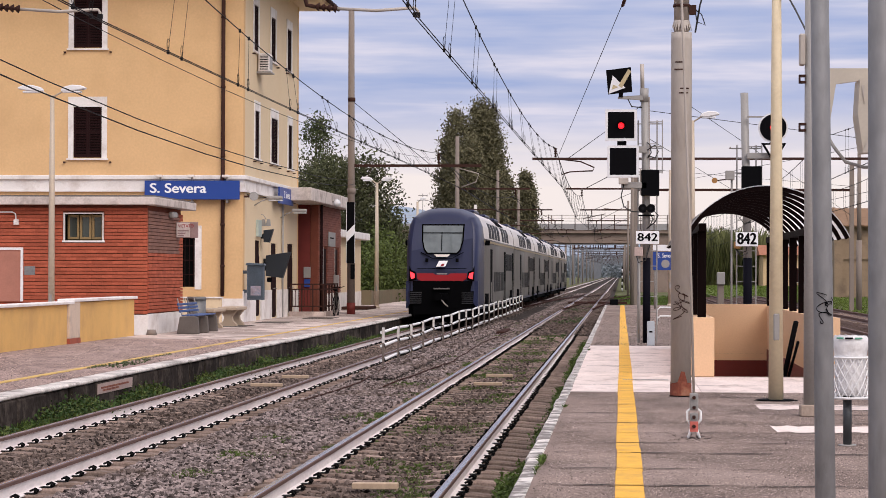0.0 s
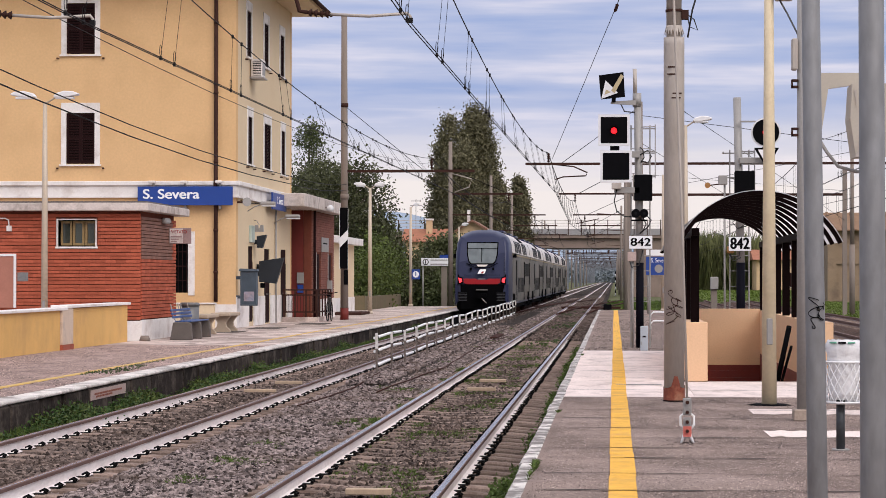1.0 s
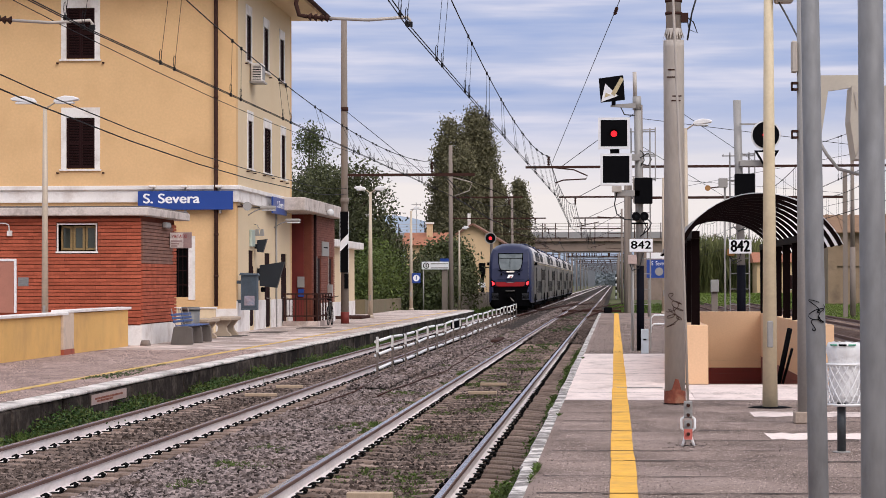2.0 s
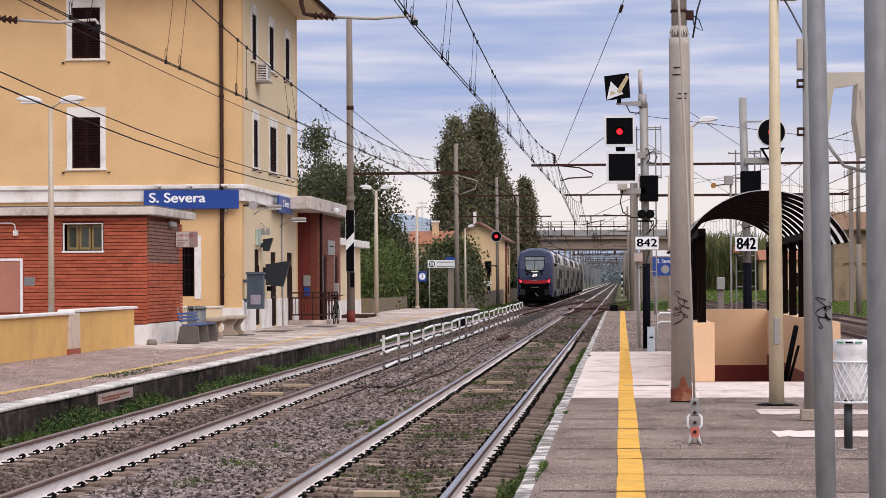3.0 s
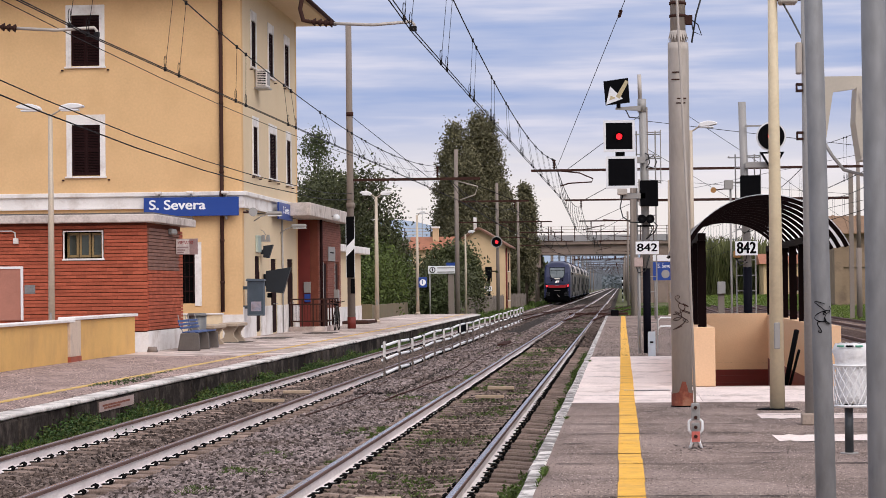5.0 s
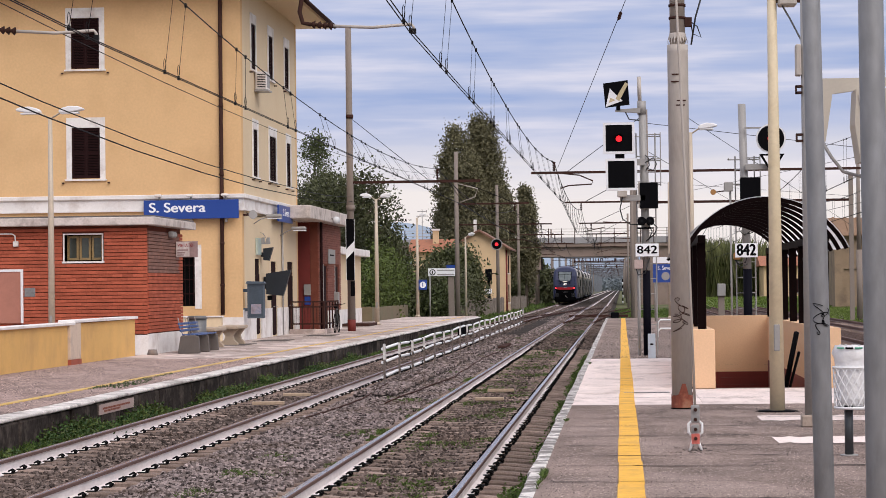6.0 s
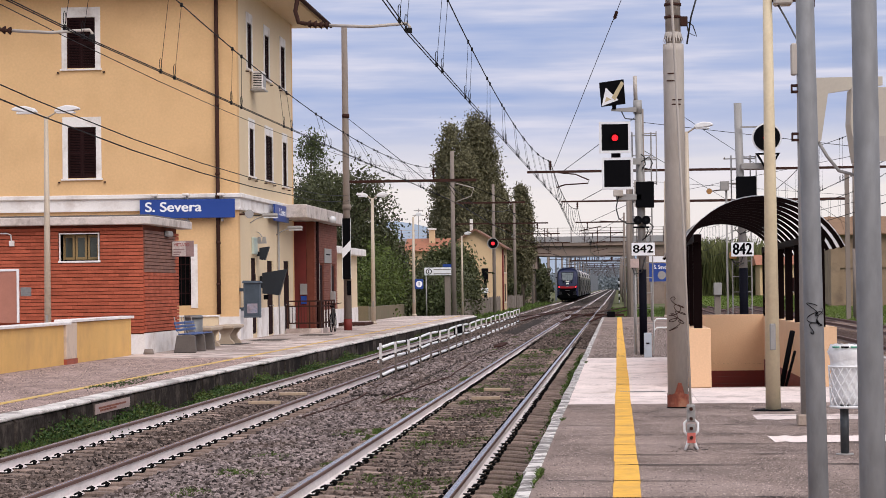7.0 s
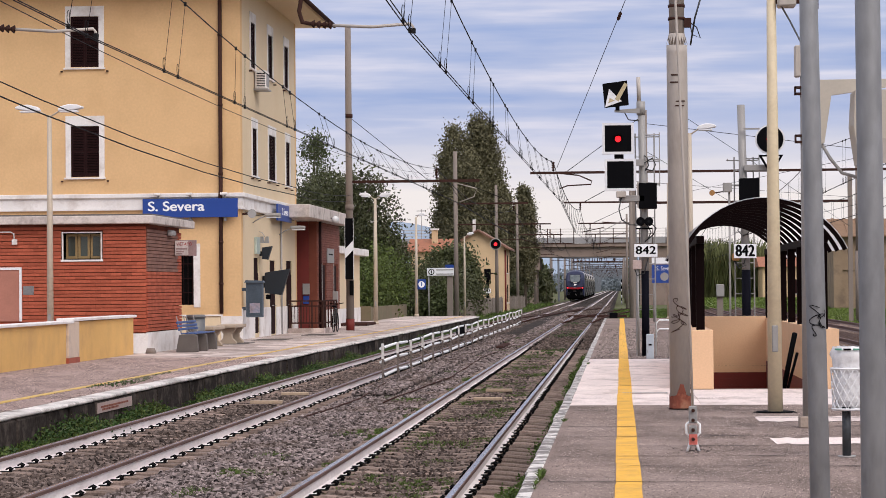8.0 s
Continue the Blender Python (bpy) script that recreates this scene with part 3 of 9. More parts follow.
def shutter_window(parent, along, a0, a1, z0, z1, face, opening_out):
    """A shuttered window: white surround, sill, two louvred leaves. face: the wall's outer plane; out: sign towards the outside."""
    def bx(bm, p, q, zz0, zz1, d0, d1, **k):
        d0, d1 = sorted((face + d0 * opening_out, face + d1 * opening_out))
        return box(bm, p, q, d0, d1, zz0, zz1, **k) if along == "x" else box(bm, d0, d1, p, q, zz0, zz1, **k)
    w = part("window", bx(B(), a0, a1, z0, z1, -0.20, -0.16), M_BLACKISH, parent)
    bm = B()
    f = 0.17
    bx(bm, a0 - f, a0, z0 - 0.02, z1 + 0.32, -0.02, 0.025)
    bx(bm, a1, a1 + f, z0 - 0.02, z1 + 0.32, -0.02, 0.025)
    bx(bm, a0, a1, z1, z1 + 0.32, -0.02, 0.025)
    part("surround", bm, M_WHITE, w, "white stucco surround")
    part("sill", bx(B(), a0 - f - 0.04, a1 + f + 0.04, z0 - 0.075, z0 - 0.022, -0.02, 0.08), M_WHITE, w)
    for s in (a0 - f - 0.14, a1 + f + 0.08):
        part("shutter_stop", bx(B(), s, s + 0.06, z0 - 0.16, z0 - 0.12, 0.0, 0.10), M_BROWNSTEEL, w)
    mid = (a0 + a1) / 2
    for p, q in ((a0 + 0.008, mid - 0.005), (mid + 0.005, a1 - 0.008)):
        bm = B()
        for u, v in ((p, p + 0.05), (q - 0.05, q)):
            bx(bm, u, v, z0 + 0.01, z1 - 0.01, -0.055, -0.015)
        for u, v in ((z0 + 0.01, z0 + 0.08), (z1 - 0.07, z1 - 0.01), ((z0 + z1) / 2 - 0.03, (z0 + z1) / 2 + 0.03)):
            bx(bm, p + 0.05, q - 0.05, u, v, -0.055, -0.015)
        z = z0 + 0.09
        while z < z1 - 0.1:
            bx(bm, p + 0.05, q - 0.05, z, z + 0.028, -0.05, -0.024)
            z += 0.05
        part("shutter", bm, M_SHUTTER, w, "closed dark brown louvred shutter")
    return w

def building():
    b = thing("station_building", (BX, BY0, LZ), "three-storey ochre plaster station building with white bands", "building", kind="structure")
    X0 = -24.0
    top = 11.55
    ups = [(-17.19, -16.29, 5.43, 7.03), (-17.19, -16.29, 8.89, 10.49)]
    low = [(-13.95, -13.31, 1.38, 2.98)]
    bm = wall_with_holes(B(), "x", X0, BX, LZ, top, BY0, BY0 + 0.35, ups + low)
    part("end_wall", bm, M_OCHRE, b)
    fw = [(74.35, 75.25), (78.05, 79.05), (81.85, 82.85)]
    fo = [(p, q, 9.0, 10.48) for p, q in fw] + [(74.6, 75.5, 5.55, 7.08), (78.1, 79.6, 5.57, 7.08), (82.15, 83.1, 5.55, 7.09)]
    doors = [(74.75, 75.8, 0.42, 2.88), (78.2, 79.5, 0.32, 2.83), (82.1, 83.5, 0.40, 2.86)]
    bm = wall_with_holes(B(), "y", BY0 + 0.35, BY1 - 0.35, LZ, top, BX - 0.35, BX, fo + doors)
    part("facade", bm, M_OCHREFACE, b)
    part("far_wall", boxb(X0, BX, BY1 - 0.35, BY1, LZ, top), M_OCHRE, b)
    part("back_wall", boxb(X0 - 0.35, X0, BY0, BY1, LZ, top), M_OCHRE, b)
    for a0, a1, z0, z1 in ups:
        shutter_window(b, "x", a0, a1, z0, z1, BY0, -1)
    for a0, a1, z0, z1 in fo:
        shutter_window(b, "y", a0, a1, z0, z1, BX, 1)
    # barred ground-floor window
    w = part("window", boxb(-13.95, -13.31, BY0 + 0.16, BY0 + 0.2, 1.38, 2.98), M_BLACKISH, b)
    bm = B()
    box(bm, -14.2, -13.95, BY0 - 0.03, BY0 + 0.02, 1.30, 3.3)
    box(bm, -13.31, -13.10, BY0 - 0.03, BY0 + 0.02, 1.30, 3.3)
    box(bm, -13.95, -13.31, BY0 - 0.03, BY0 + 0.02, 2.98, 3.3)
    part("surround", bm, M_WHITE, w)
    for k in range(5):
        part("bar", cylb((-13.9 + 0.135 * k, BY0 + 0.02, 1.38), (-13.9 + 0.135 * k, BY0 + 0.02, 2.98), 0.012, n=6), M_SHUTTER, w)
    for z in (1.75, 2.2, 2.65):
        part("bar", boxb(-13.95, -13.31, BY0 + 0.01, BY0 + 0.03, z, z + 0.03), M_SHUTTER, w)
    # doors on the platform side
    for a0, a1, z0, z1 in doors:
        d = part("door", boxb(BX - 0.09, BX - 0.04, a0, a1, z0, z1), M_SHUTTER, b, "dark brown double door")
        for p, q in ((a0 + 0.04, (a0 + a1) / 2 - 0.01), ((a0 + a1) / 2 + 0.01, a1 - 0.04)):
            part("leaf", boxb(BX - 0.04, BX - 0.01, p, q, z0 + 0.03, z1 - 0.5, bev=0.01), M_SHUTTER, d)
            part("handle", cylb((BX - 0.01, q - 0.1, 1.3), (BX + 0.05, q - 0.1, 1.3), 0.015, n=8), M_LIGHTGREY, d)
    # white plinth, string course
    bm = B()
    for p, q in ((BY0 + 0.0, 74.75), (75.8, 78.2), (79.5, 82.1), (83.5, BY1)):
        box(bm, BX, BX + 0.04, p, q, LZ, 1.25)
    part("plinth", bm, M_WHITE, b)
    part("plinth", boxb(-12.9, BX + 0.04, BY0 - 0.04, BY0, LZ, 1.02), M_WHITE, b)
    bm = B()
    box(bm, X0, BX + 0.06, BY0 - 0.06, BY0, 4.42, 4.74)
    box(bm, X0, BX + 0.14, BY0 - 0.14, BY0, 4.74, 4.88, bev=0.02)
    box(bm, X0, BX + 0.10, BY0 - 0.10, BY0, 4.36, 4.42)
    part("string_course", bm, M_WHITE, b)
    bm = B()
    box(bm, BX, BX + 0.06, BY0, BY1 + 0.05, 4.42, 4.74)
    box(bm, BX, BX + 0.14, BY0, BY1 + 0.1, 4.74, 4.88, bev=0.02)
    box(bm, BX, BX + 0.10, BY0, BY1 + 0.08, 4.36, 4.42)
    part("string_course", bm, M_WHITE, b)
    # eaves and hipped roof
    bm = prismb([(X0 - 1.2, 11.55), (BX + 1.15, 11.55), (BX + 1.2, 11.62), (X0 - 1.2, 11.62)], "y", BY0 - 1.1, BY1 + 1.15)
    part("soffit", bm, M_OCHREFACE, b)
    bm = B()
    ev = [(X0 - 1.25, BY0 - 1.15), (BX + 1.25, BY0 - 1.15), (BX + 1.25, BY1 + 1.2), (X0 - 1.25, BY1 + 1.2)]
    lo = [bm.verts.new((x, y, 11.63)) for x, y in ev]
    mi = [bm.verts.new((x, y, 11.72)) for x, y in ev]
    r = [bm.verts.new((X0 + 6, (BY0 + BY1) / 2, 14.0)), bm.verts.new((BX - 6, (BY0 + BY1) / 2, 14.0))]
    for i in range(4):
        bm.faces.new((lo[i], lo[(i + 1) % 4], mi[(i + 1) % 4], mi[i]))
    bm.faces.new((mi[0], mi[1], r[1], r[0])); bm.faces.new((mi[1], mi[2], r[1])); bm.faces.new((mi[2], mi[3], r[0], r[1])); bm.faces.new((mi[3], mi[0], r[0]))
    bm.faces.new(lo[::-1])
    part("roof", bm, M_ROOFTILE, b)
    # gutter, downpipe
    bm = B()
    tube(bm, [(BX + 1.3, BY0 - 1.2, 11.62), (BX + 1.3, BY1 + 1.25, 11.62)], 0.075, n=10)
    tube(bm, [(X0 - 1.25, BY0 - 1.2, 11.62), (BX + 1.3, BY0 - 1.2, 11.62)], 0.075, n=10)
    part("gutter", bm, M_BROWNSTEEL, b)
    dp = part("downpipe", tubeb([(-12.42, BY0 - 0.1, 11.5), (-12.42, BY0 - 0.1, 6), (-12.42, BY0 - 0.1, 4.95), (-12.42, BY0 - 0.19, 4.8), (-12.42, BY0 - 0.19, 4.4), (-12.42, BY0 - 0.1, 4.25), (-12.42, BY0 - 0.1, 1.1)], 0.062, n=10), M_BROWNSTEEL, b)
    for z in (9.8, 7.6, 5.45, 3.3, 2.0):
        part("pipe_collar", cylb((-12.42, BY0 - 0.1, z), (-12.42, BY0 - 0.1, z + 0.07), 0.075, n=10), M_BROWNSTEEL, dp)
    # fine grey downpipe at the facade's middle
    part("drainpipe", cylb((BX + 0.05, 80.6, 4.3), (BX + 0.05, 80.6, LZ), 0.035, n=8), M_LIGHTGREY, b)

building()

# ---- train ----
M_TBLUE = mat("dark_blue_train_paint", (0.015, 0.020, 0.060), 0.38, 0.0, var=0.1, scale=1, bump=0.0, spec=0.35)
M_TGREY = mat("satin_grey_train_side", (0.13, 0.122, 0.115), 0.38, 0.0, var=0.14, scale=0.8, fine=4, bump=0.0, spec=0.3)
M_TLIGHT = mat("light_grey_train_roof_side", (0.62, 0.57, 0.53), 0.35, 0.1, var=0.16, scale=0.5, fine=3, bump=0.0)
M_TBLACK = mat("black_underframe", (0.0025, 0.0025, 0.003), 0.8, var=0.2, bump=0.05, spec=0.02)
M_TGLASS = mat("dark_train_glass", (0.008, 0.008, 0.010), 0.5, var=0.05, bump=0.0, spec=0.08)
M_TWIND = mat("windscreen_glass", (0.10, 0.12, 0.125), 0.03, var=0.35, scale=1.2, fine=2.5, bump=0.0, spec=0.9)
M_TRED = mat("red_train_band", (0.30, 0.003, 0.008), 0.35, var=0.05, bump=0.0)
M_TLAMP = mat("red_tail_lamp", (0.8, 0.05, 0.04), 0.3, emit=(1.0, 0.03, 0.05), emit_str=1.9, bump=0.0)
M_TBAR = mat("charcoal_grille_bar", (0.045, 0.045, 0.05), 0.5, bump=0.0, spec=0.3)
M_TYELLOW = mat("ochre_stripe", (0.27, 0.20, 0.10), 0.4, bump=0.0)
TX = -6.12
TRAIN = []

def body_section(w, top, bot=0.6):
    """Half-outline of the double-deck body, from the skirt up to the roof's middle."""
    return [(0.97 * w, bot), (1.0 * w, max(0.95, bot + 0.02)), (1.0 * w, 2.6), (0.99 * w, 3.05), (0.95 * w, 3.48), (0.86 * w, 3.76), (0.68 * w, top - 0.15), (0.43 * w, top - 0.03), (0.2 * w, top), (0.0, top)]

def loft(bm, rings, cap=True):
    vs = [[bm.verts.new(p) for p in ring] for ring in rings]
    n = len(vs[0])
    for a, b in zip(vs, vs[1:]):
        for k in range(n - 1):
            f = bm.faces.new((a[k], a[k + 1], b[k + 1], b[k]))
            f.smooth = True
    if cap:
        bm.faces.new(vs[0]); bm.faces.new(vs[-1][::-1])
    bmesh.ops.recalc_face_normals(bm, faces=bm.faces[:])
    return bm

def ring(y, w, top, bot=0.6, lean=None):
    h = [(x, min(z, top)) for x, z in body_section(w, top, bot)]
    pts = h + [(-x, z) for x, z in h[-2::-1]]
    return [(TX + x, y + (lean(z) if lean else 0.0), z) for x, z in pts]

CAR_W, CAR_TOP = 1.33, 4.12

def skin(s, lo, hi, out):
    """A thin profile lying on the sloped upper side between two heights."""
    pts = [(0.99, 3.05), (0.95, 3.48), (0.86, 3.76), (0.68, 3.97)]
    def at_z(z):
        for (u0, z0), (u1, z1) in zip(pts, pts[1:]):
            if z <= z1:
                return u0 + (u1 - u0) * (z - z0) / (z1 - z0)
        return pts[-1][0]
    zs = [lo] + [z for u, z in pts if lo < z < hi] + [hi]
    inner = [(TX + s * (at_z(z) * CAR_W - 0.02), z) for z in zs]
    outer = [(TX + s * (at_z(z) * CAR_W + out), z + out * 0.5) for z in zs]
    return inner + outer[::-1]

def car(t, y0, y1, cab):
    """One double-deck car from y0 (rear, towards the camera) to y1."""
    W = CAR_W
    ys = y0 + (2.2 if cab else 0.0)
    c = part("car_body", loft(B(), [ring(ys, W, CAR_TOP), ring(y1 - 0.55, W, CAR_TOP)]), M_TGREY, t)
    if not cab:
        part("gangway", boxb(TX - 1.05, TX + 1.05, y0 - 0.56, y0 + 0.01, 0.7, 3.75, bev=0.08), M_TBLACK, c)
    for s in (-1, 1):
        x = TX + s * W
        def strip(name, z0, z1, a, b, material, out=0.012, label=""):
            xx = sorted((x - s * 0.02, x + s * out))
            return part(name, boxb(xx[0], xx[1], y0 + a, y0 + b, z0, z1), material, c, label)
        # silver-grey band; its pale colour also has the sky's reflection painted in
        part("roof_side", prismb(skin(s, 3.06, 3.95, 0.008), "y", ys + 0.05, y1 - 0.6), M_TLIGHT, c, "light silver-grey band along the upper deck")
        strip("stripe", 2.93, 3.0, ys - y0 + 0.1, y1 - y0 - 0.62, M_TYELLOW)
        # recessed dark doors with a grey leaf between
        for a in (6.0, 16.0, 23.1):
            d = strip("door", 0.72, 2.72, a, a + 1.35, M_TBLACK, 0.006, "dark doorway with sliding leaves")
            xx = sorted((x, x + s * 0.012))
            part("door_leaf", boxb(xx[0], xx[1], y0 + a + 0.45, y0 + a + 0.9, 0.78, 1.5), M_TGREY, d)
        for k in range(4):
            strip("window", 1.95, 2.64, 17.8 + 1.28 * k, 18.85 + 1.28 * k, M_TGLASS, 0.014)
        for k in range(3):
            strip("window", 1.14, 1.88, 8.4 + 1.65 * k, 9.5 + 1.65 * k, M_TGLASS, 0.010)
        for k in range(2):
            strip("window", 1.14, 1.88, 13.3 + 1.3 * k, 14.3 + 1.3 * k, M_TGLASS, 0.010)
        # upper deck windows follow the sloped shoulder
        for a, n in ((5.6, 4), (14.8, 3)):
            for k in range(n):
                w = part("upper_window", prismb(skin(s, 3.10, 3.66, 0.020), "y", y0 + a + 1.95 * k, y0 + a + 1.95 * k + 1.35), M_TGLASS, c)
        part("roof_grille", prismb(skin(s, 3.70, 3.93, 0.024), "y", y0 + 12.6, y0 + 17.6), M_TBLACK, c)
        strip("skirt_line", 0.62, 0.70, ys - y0 + 0.1, y1 - y0 - 0.62, M_TBLUE, 0.008)
    # roof boxes, bogies, skirts
    for f in (0.22, 0.5, 0.76):
        yy = y0 + f * (y1 - y0)
        part("roof_unit", boxb(TX - 0.75, TX + 0.75, yy, yy + 3.2, CAR_TOP - 0.08, CAR_TOP + 0.05, bev=0.05), M_TBLUE, c)
    part("underframe", boxb(TX - 1.2, TX + 1.2, ys + 0.3, y1 - 0.6, 0.40, 0.68), M_TBLACK, c)
    for yb in (y0 + 3.6, y1 - 3.4):
        g = part("bogie", boxb(TX - 1.22, TX + 1.22, yb - 1.7, yb + 1.7, 0.3, 0.72, bev=0.05), M_TBLACK, c)
        for dy in (-1.2, 1.2):
            for s in (-1, 1):
                part("wheel", cylb((TX + s * 0.69, yb + dy, 0.46), (TX + s * 0.82, yb + dy, 0.46), 0.46, n=20), M_BROWNSTEEL, g)
        for dy in (-0.75, 0.0, 0.75):
            for s in (-1, 1):
                part("damper", boxb(*sorted((TX + s * 1.20, TX + s * 1.36)), yb + dy - 0.14, yb + dy + 0.14, 0.45, 1.12, bev=0.03), M_TBLACK, g)
    return c

def cab(t, y0):
    """The blunt sloping cab end: y0 is the foremost point."""
    lean = lambda k: (lambda z: k * max(0.0, z - 2.0) ** 1.3)
    n = part("cab_nose", loft(B(), [
        ring(y0 + 0.00, 1.06, 3.70, 0.95, lean(0.40)), ring(y0 + 0.08, 1.16, 3.82, 0.75, lean(0.37)), ring(y0 + 0.26, 1.225, 3.93, 0.62, lean(0.31)),
        ring(y0 + 0.7, 1.27, 4.02, 0.6, lean(0.22)), ring(y0 + 1.4, 1.31, 4.09, 0.6, lean(0.1)), ring(y0 + 2.2, CAR_W, CAR_TOP, 0.6)]), M_TBLUE, t, "rounded dark blue cab end")
    m = boxb(TX - 1.15, TX + 1.15, y0 - 0.03, y0 + 0.55, 0.42, 1.57)
    bmesh.ops.bevel(m, geom=[e for e in m.edges if abs((e.verts[0].co - e.verts[1].co).z) > 0.5], offset=0.16, segments=3, affect="EDGES")
    part("lower_mask", m, M_TBLACK, n, "black lower front")
    for s in (-1, 1):
        part("corner_skirt", prismb([(TX + s * 1.13, 1.56), (TX + s * 1.24, 1.56), (TX + s * 1.24, 0.62), (TX + s * 1.08, 0.80)], "y", y0 + 0.10, y0 + 0.9), M_TBLUE, n)
    def slab(name, outline, material, off=0.03, parent=n, label="", thick=0.03):
        """A panel lying on the leaning face."""
        bm = B()
        f = lambda z: y0 + 0.40 * max(0.0, z - 2.0) ** 1.3
        A = [bm.verts.new((TX + u, f(v) - off, v)) for u, v in outline]
        C = [bm.verts.new((TX + u, f(v) + thick, v)) for u, v in outline]
        k = len(A)
        bm.faces.new(A)
        for i in range(k):
            bm.faces.new((A[i], C[i], C[(i + 1) % k], A[(i + 1) % k]))
        bmesh.ops.recalc_face_normals(bm, faces=bm.faces[:])
        return part(name, bm, material, parent, label)
    slab("windscreen_surround", [(-0.74, 3.53), (0.74, 3.53), (0.72, 2.95), (0.645, 2.64), (0.54, 2.50), (-0.54, 2.50), (-0.645, 2.64), (-0.72, 2.95)], M_TBLACK, 0.012)
    slab("windscreen", [(-0.69, 3.48), (0.69, 3.48), (0.67, 2.95), (0.60, 2.66), (0.50, 2.54), (-0.50, 2.54), (-0.60, 2.66), (-0.67, 2.95)], M_TWIND, 0.025)
    slab("wiper", [(-0.05, 3.25), (-0.02, 3.25), (-0.01, 2.60), (-0.04, 2.60)], M_TBLACK, 0.035)
    slab("sun_blind_edge", [(-0.68, 3.24), (0.68, 3.24), (0.68, 3.21), (-0.68, 3.21)], M_TBLACK, 0.032)
    slab("number_panel", [(-0.27, 2.48), (0.27, 2.48), (0.19, 2.39), (-0.19, 2.39)], M_TLIGHT, 0.03)
    # brow under the windscreen
    slab("brow", [(-0.75, 2.55), (-0.72, 2.56), (-0.34, 2.36), (0.34, 2.36), (0.72, 2.56), (0.75, 2.55), (0.35, 2.335), (-0.35, 2.335)], M_TBLACK, 0.02)
    # plain emblem
    slab("emblem", [(-0.10, 2.26), (0.21, 2.26), (0.11, 2.06), (-0.20, 2.06)], M_SIGNWHITE, 0.02)
    slab("emblem_mark", [(0.00, 2.16), (0.10, 2.16), (0.05, 2.07), (-0.05, 2.07)], M_TRED, 0.026)
    slab("face_line", [(-0.86, 2.005), (0.86, 2.005), (0.83, 1.985), (-0.83, 1.985)], M_TBLACK, 0.015)
    slab("red_band", [(-0.86, 1.83), (-0.30, 1.83), (-0.22, 1.78), (0.22, 1.78), (0.30, 1.83), (0.86, 1.83), (0.84, 1.64), (0.70, 1.56), (-0.70, 1.56), (-0.84, 1.64)], M_TRED, 0.02, label="red band between the tail lamps")
    slab("maker_mark", [(-0.17, 1.83), (0.17, 1.83), (0.17, 1.795), (-0.17, 1.795)], M_LIGHTGREY, 0.026)
    for s in (-1, 1):
        h = slab("lamp_housing", [(s * 1.12, 2.08), (s * 1.05, 1.94), (s * 0.90, 1.88), (s * 0.87, 1.60), (s * 1.12, 1.55)], M_TBLACK, 0.03)
        slab("tail_lamp", [(s * 1.09, 1.88), (s * 0.94, 1.82), (s * 0.92, 1.68), (s * 1.05, 1.63)], M_TLAMP, 0.04, h, "glowing red tail lamp")
        slab("grab_bracket", [(s * 0.57, 2.34), (s * 0.47, 2.34), (s * 0.47, 2.22), (s * 0.57, 2.22)], M_TBLACK, 0.05)
        # grilles low down
        g = slab("grille", [(s * 0.68, 1.22), (s * 1.10, 1.22), (s * 1.08, 0.77), (s * 0.68, 0.77)], M_TBLACK, 0.06)
        for k in range(6):
            z = 0.80 + 0.07 * k
            slab("grille_bar", [(s * 0.69, z), (s * 1.08, z), (s * 1.08, z + 0.022), (s * 0.69, z + 0.022)], M_TBAR, 0.075, g)
    # coupler and lower apron
    part("apron", boxb(TX - 1.0, TX + 1.0, y0 + 0.12, y0 + 1.0, 0.30, 0.58, bev=0.04), M_TBLACK, n)
    k = part("coupler", boxb(TX - 0.20, TX + 0.24, y0 - 0.28, y0 + 0.2, 0.90, 1.14, bev=0.03), M_TBLACK, n)
    part("coupler_head", cylb((TX - 0.10, y0 - 0.42, 1.03), (TX - 0.10, y0 - 0.26, 1.03), 0.13, n=14), M_TBLACK, k)
    part("coupler_step", boxb(TX - 0.27, TX + 0.27, y0 - 0.20, y0 - 0.02, 1.28, 1.33, bev=0.01), M_TGREY, k)
    part("hose", tubeb([(TX + 0.02, y0 - 0.3, 0.92), (TX + 0.14, y0 - 0.36, 0.78), (TX + 0.24, y0 - 0.34, 0.70)], 0.022), M_LIGHTGREY, n)
    part("rail_guard", boxb(TX - 1.0, TX + 1.0, y0 + 0.3, y0 + 0.42, 0.16, 0.32), M_TBLACK, n)
    for s in (-1, 1):
        xx = sorted((TX + s * 1.32, TX + s * 1.50))
        part("rear_camera", boxb(xx[0], xx[1], y0 + 2.6, y0 + 2.75, 2.82, 3.0, bev=0.02), M_TBLACK, n)

def train():
    t = thing("train", (TX, 0, 0), "dark blue and grey double-deck electric train with red tail lamps", "train")
    cab(t, 0.0)
    for k in range(5):
        car(t, 25.4 * k, 25.4 * (k + 1), k == 0)
    TRAIN.append(t)

train()

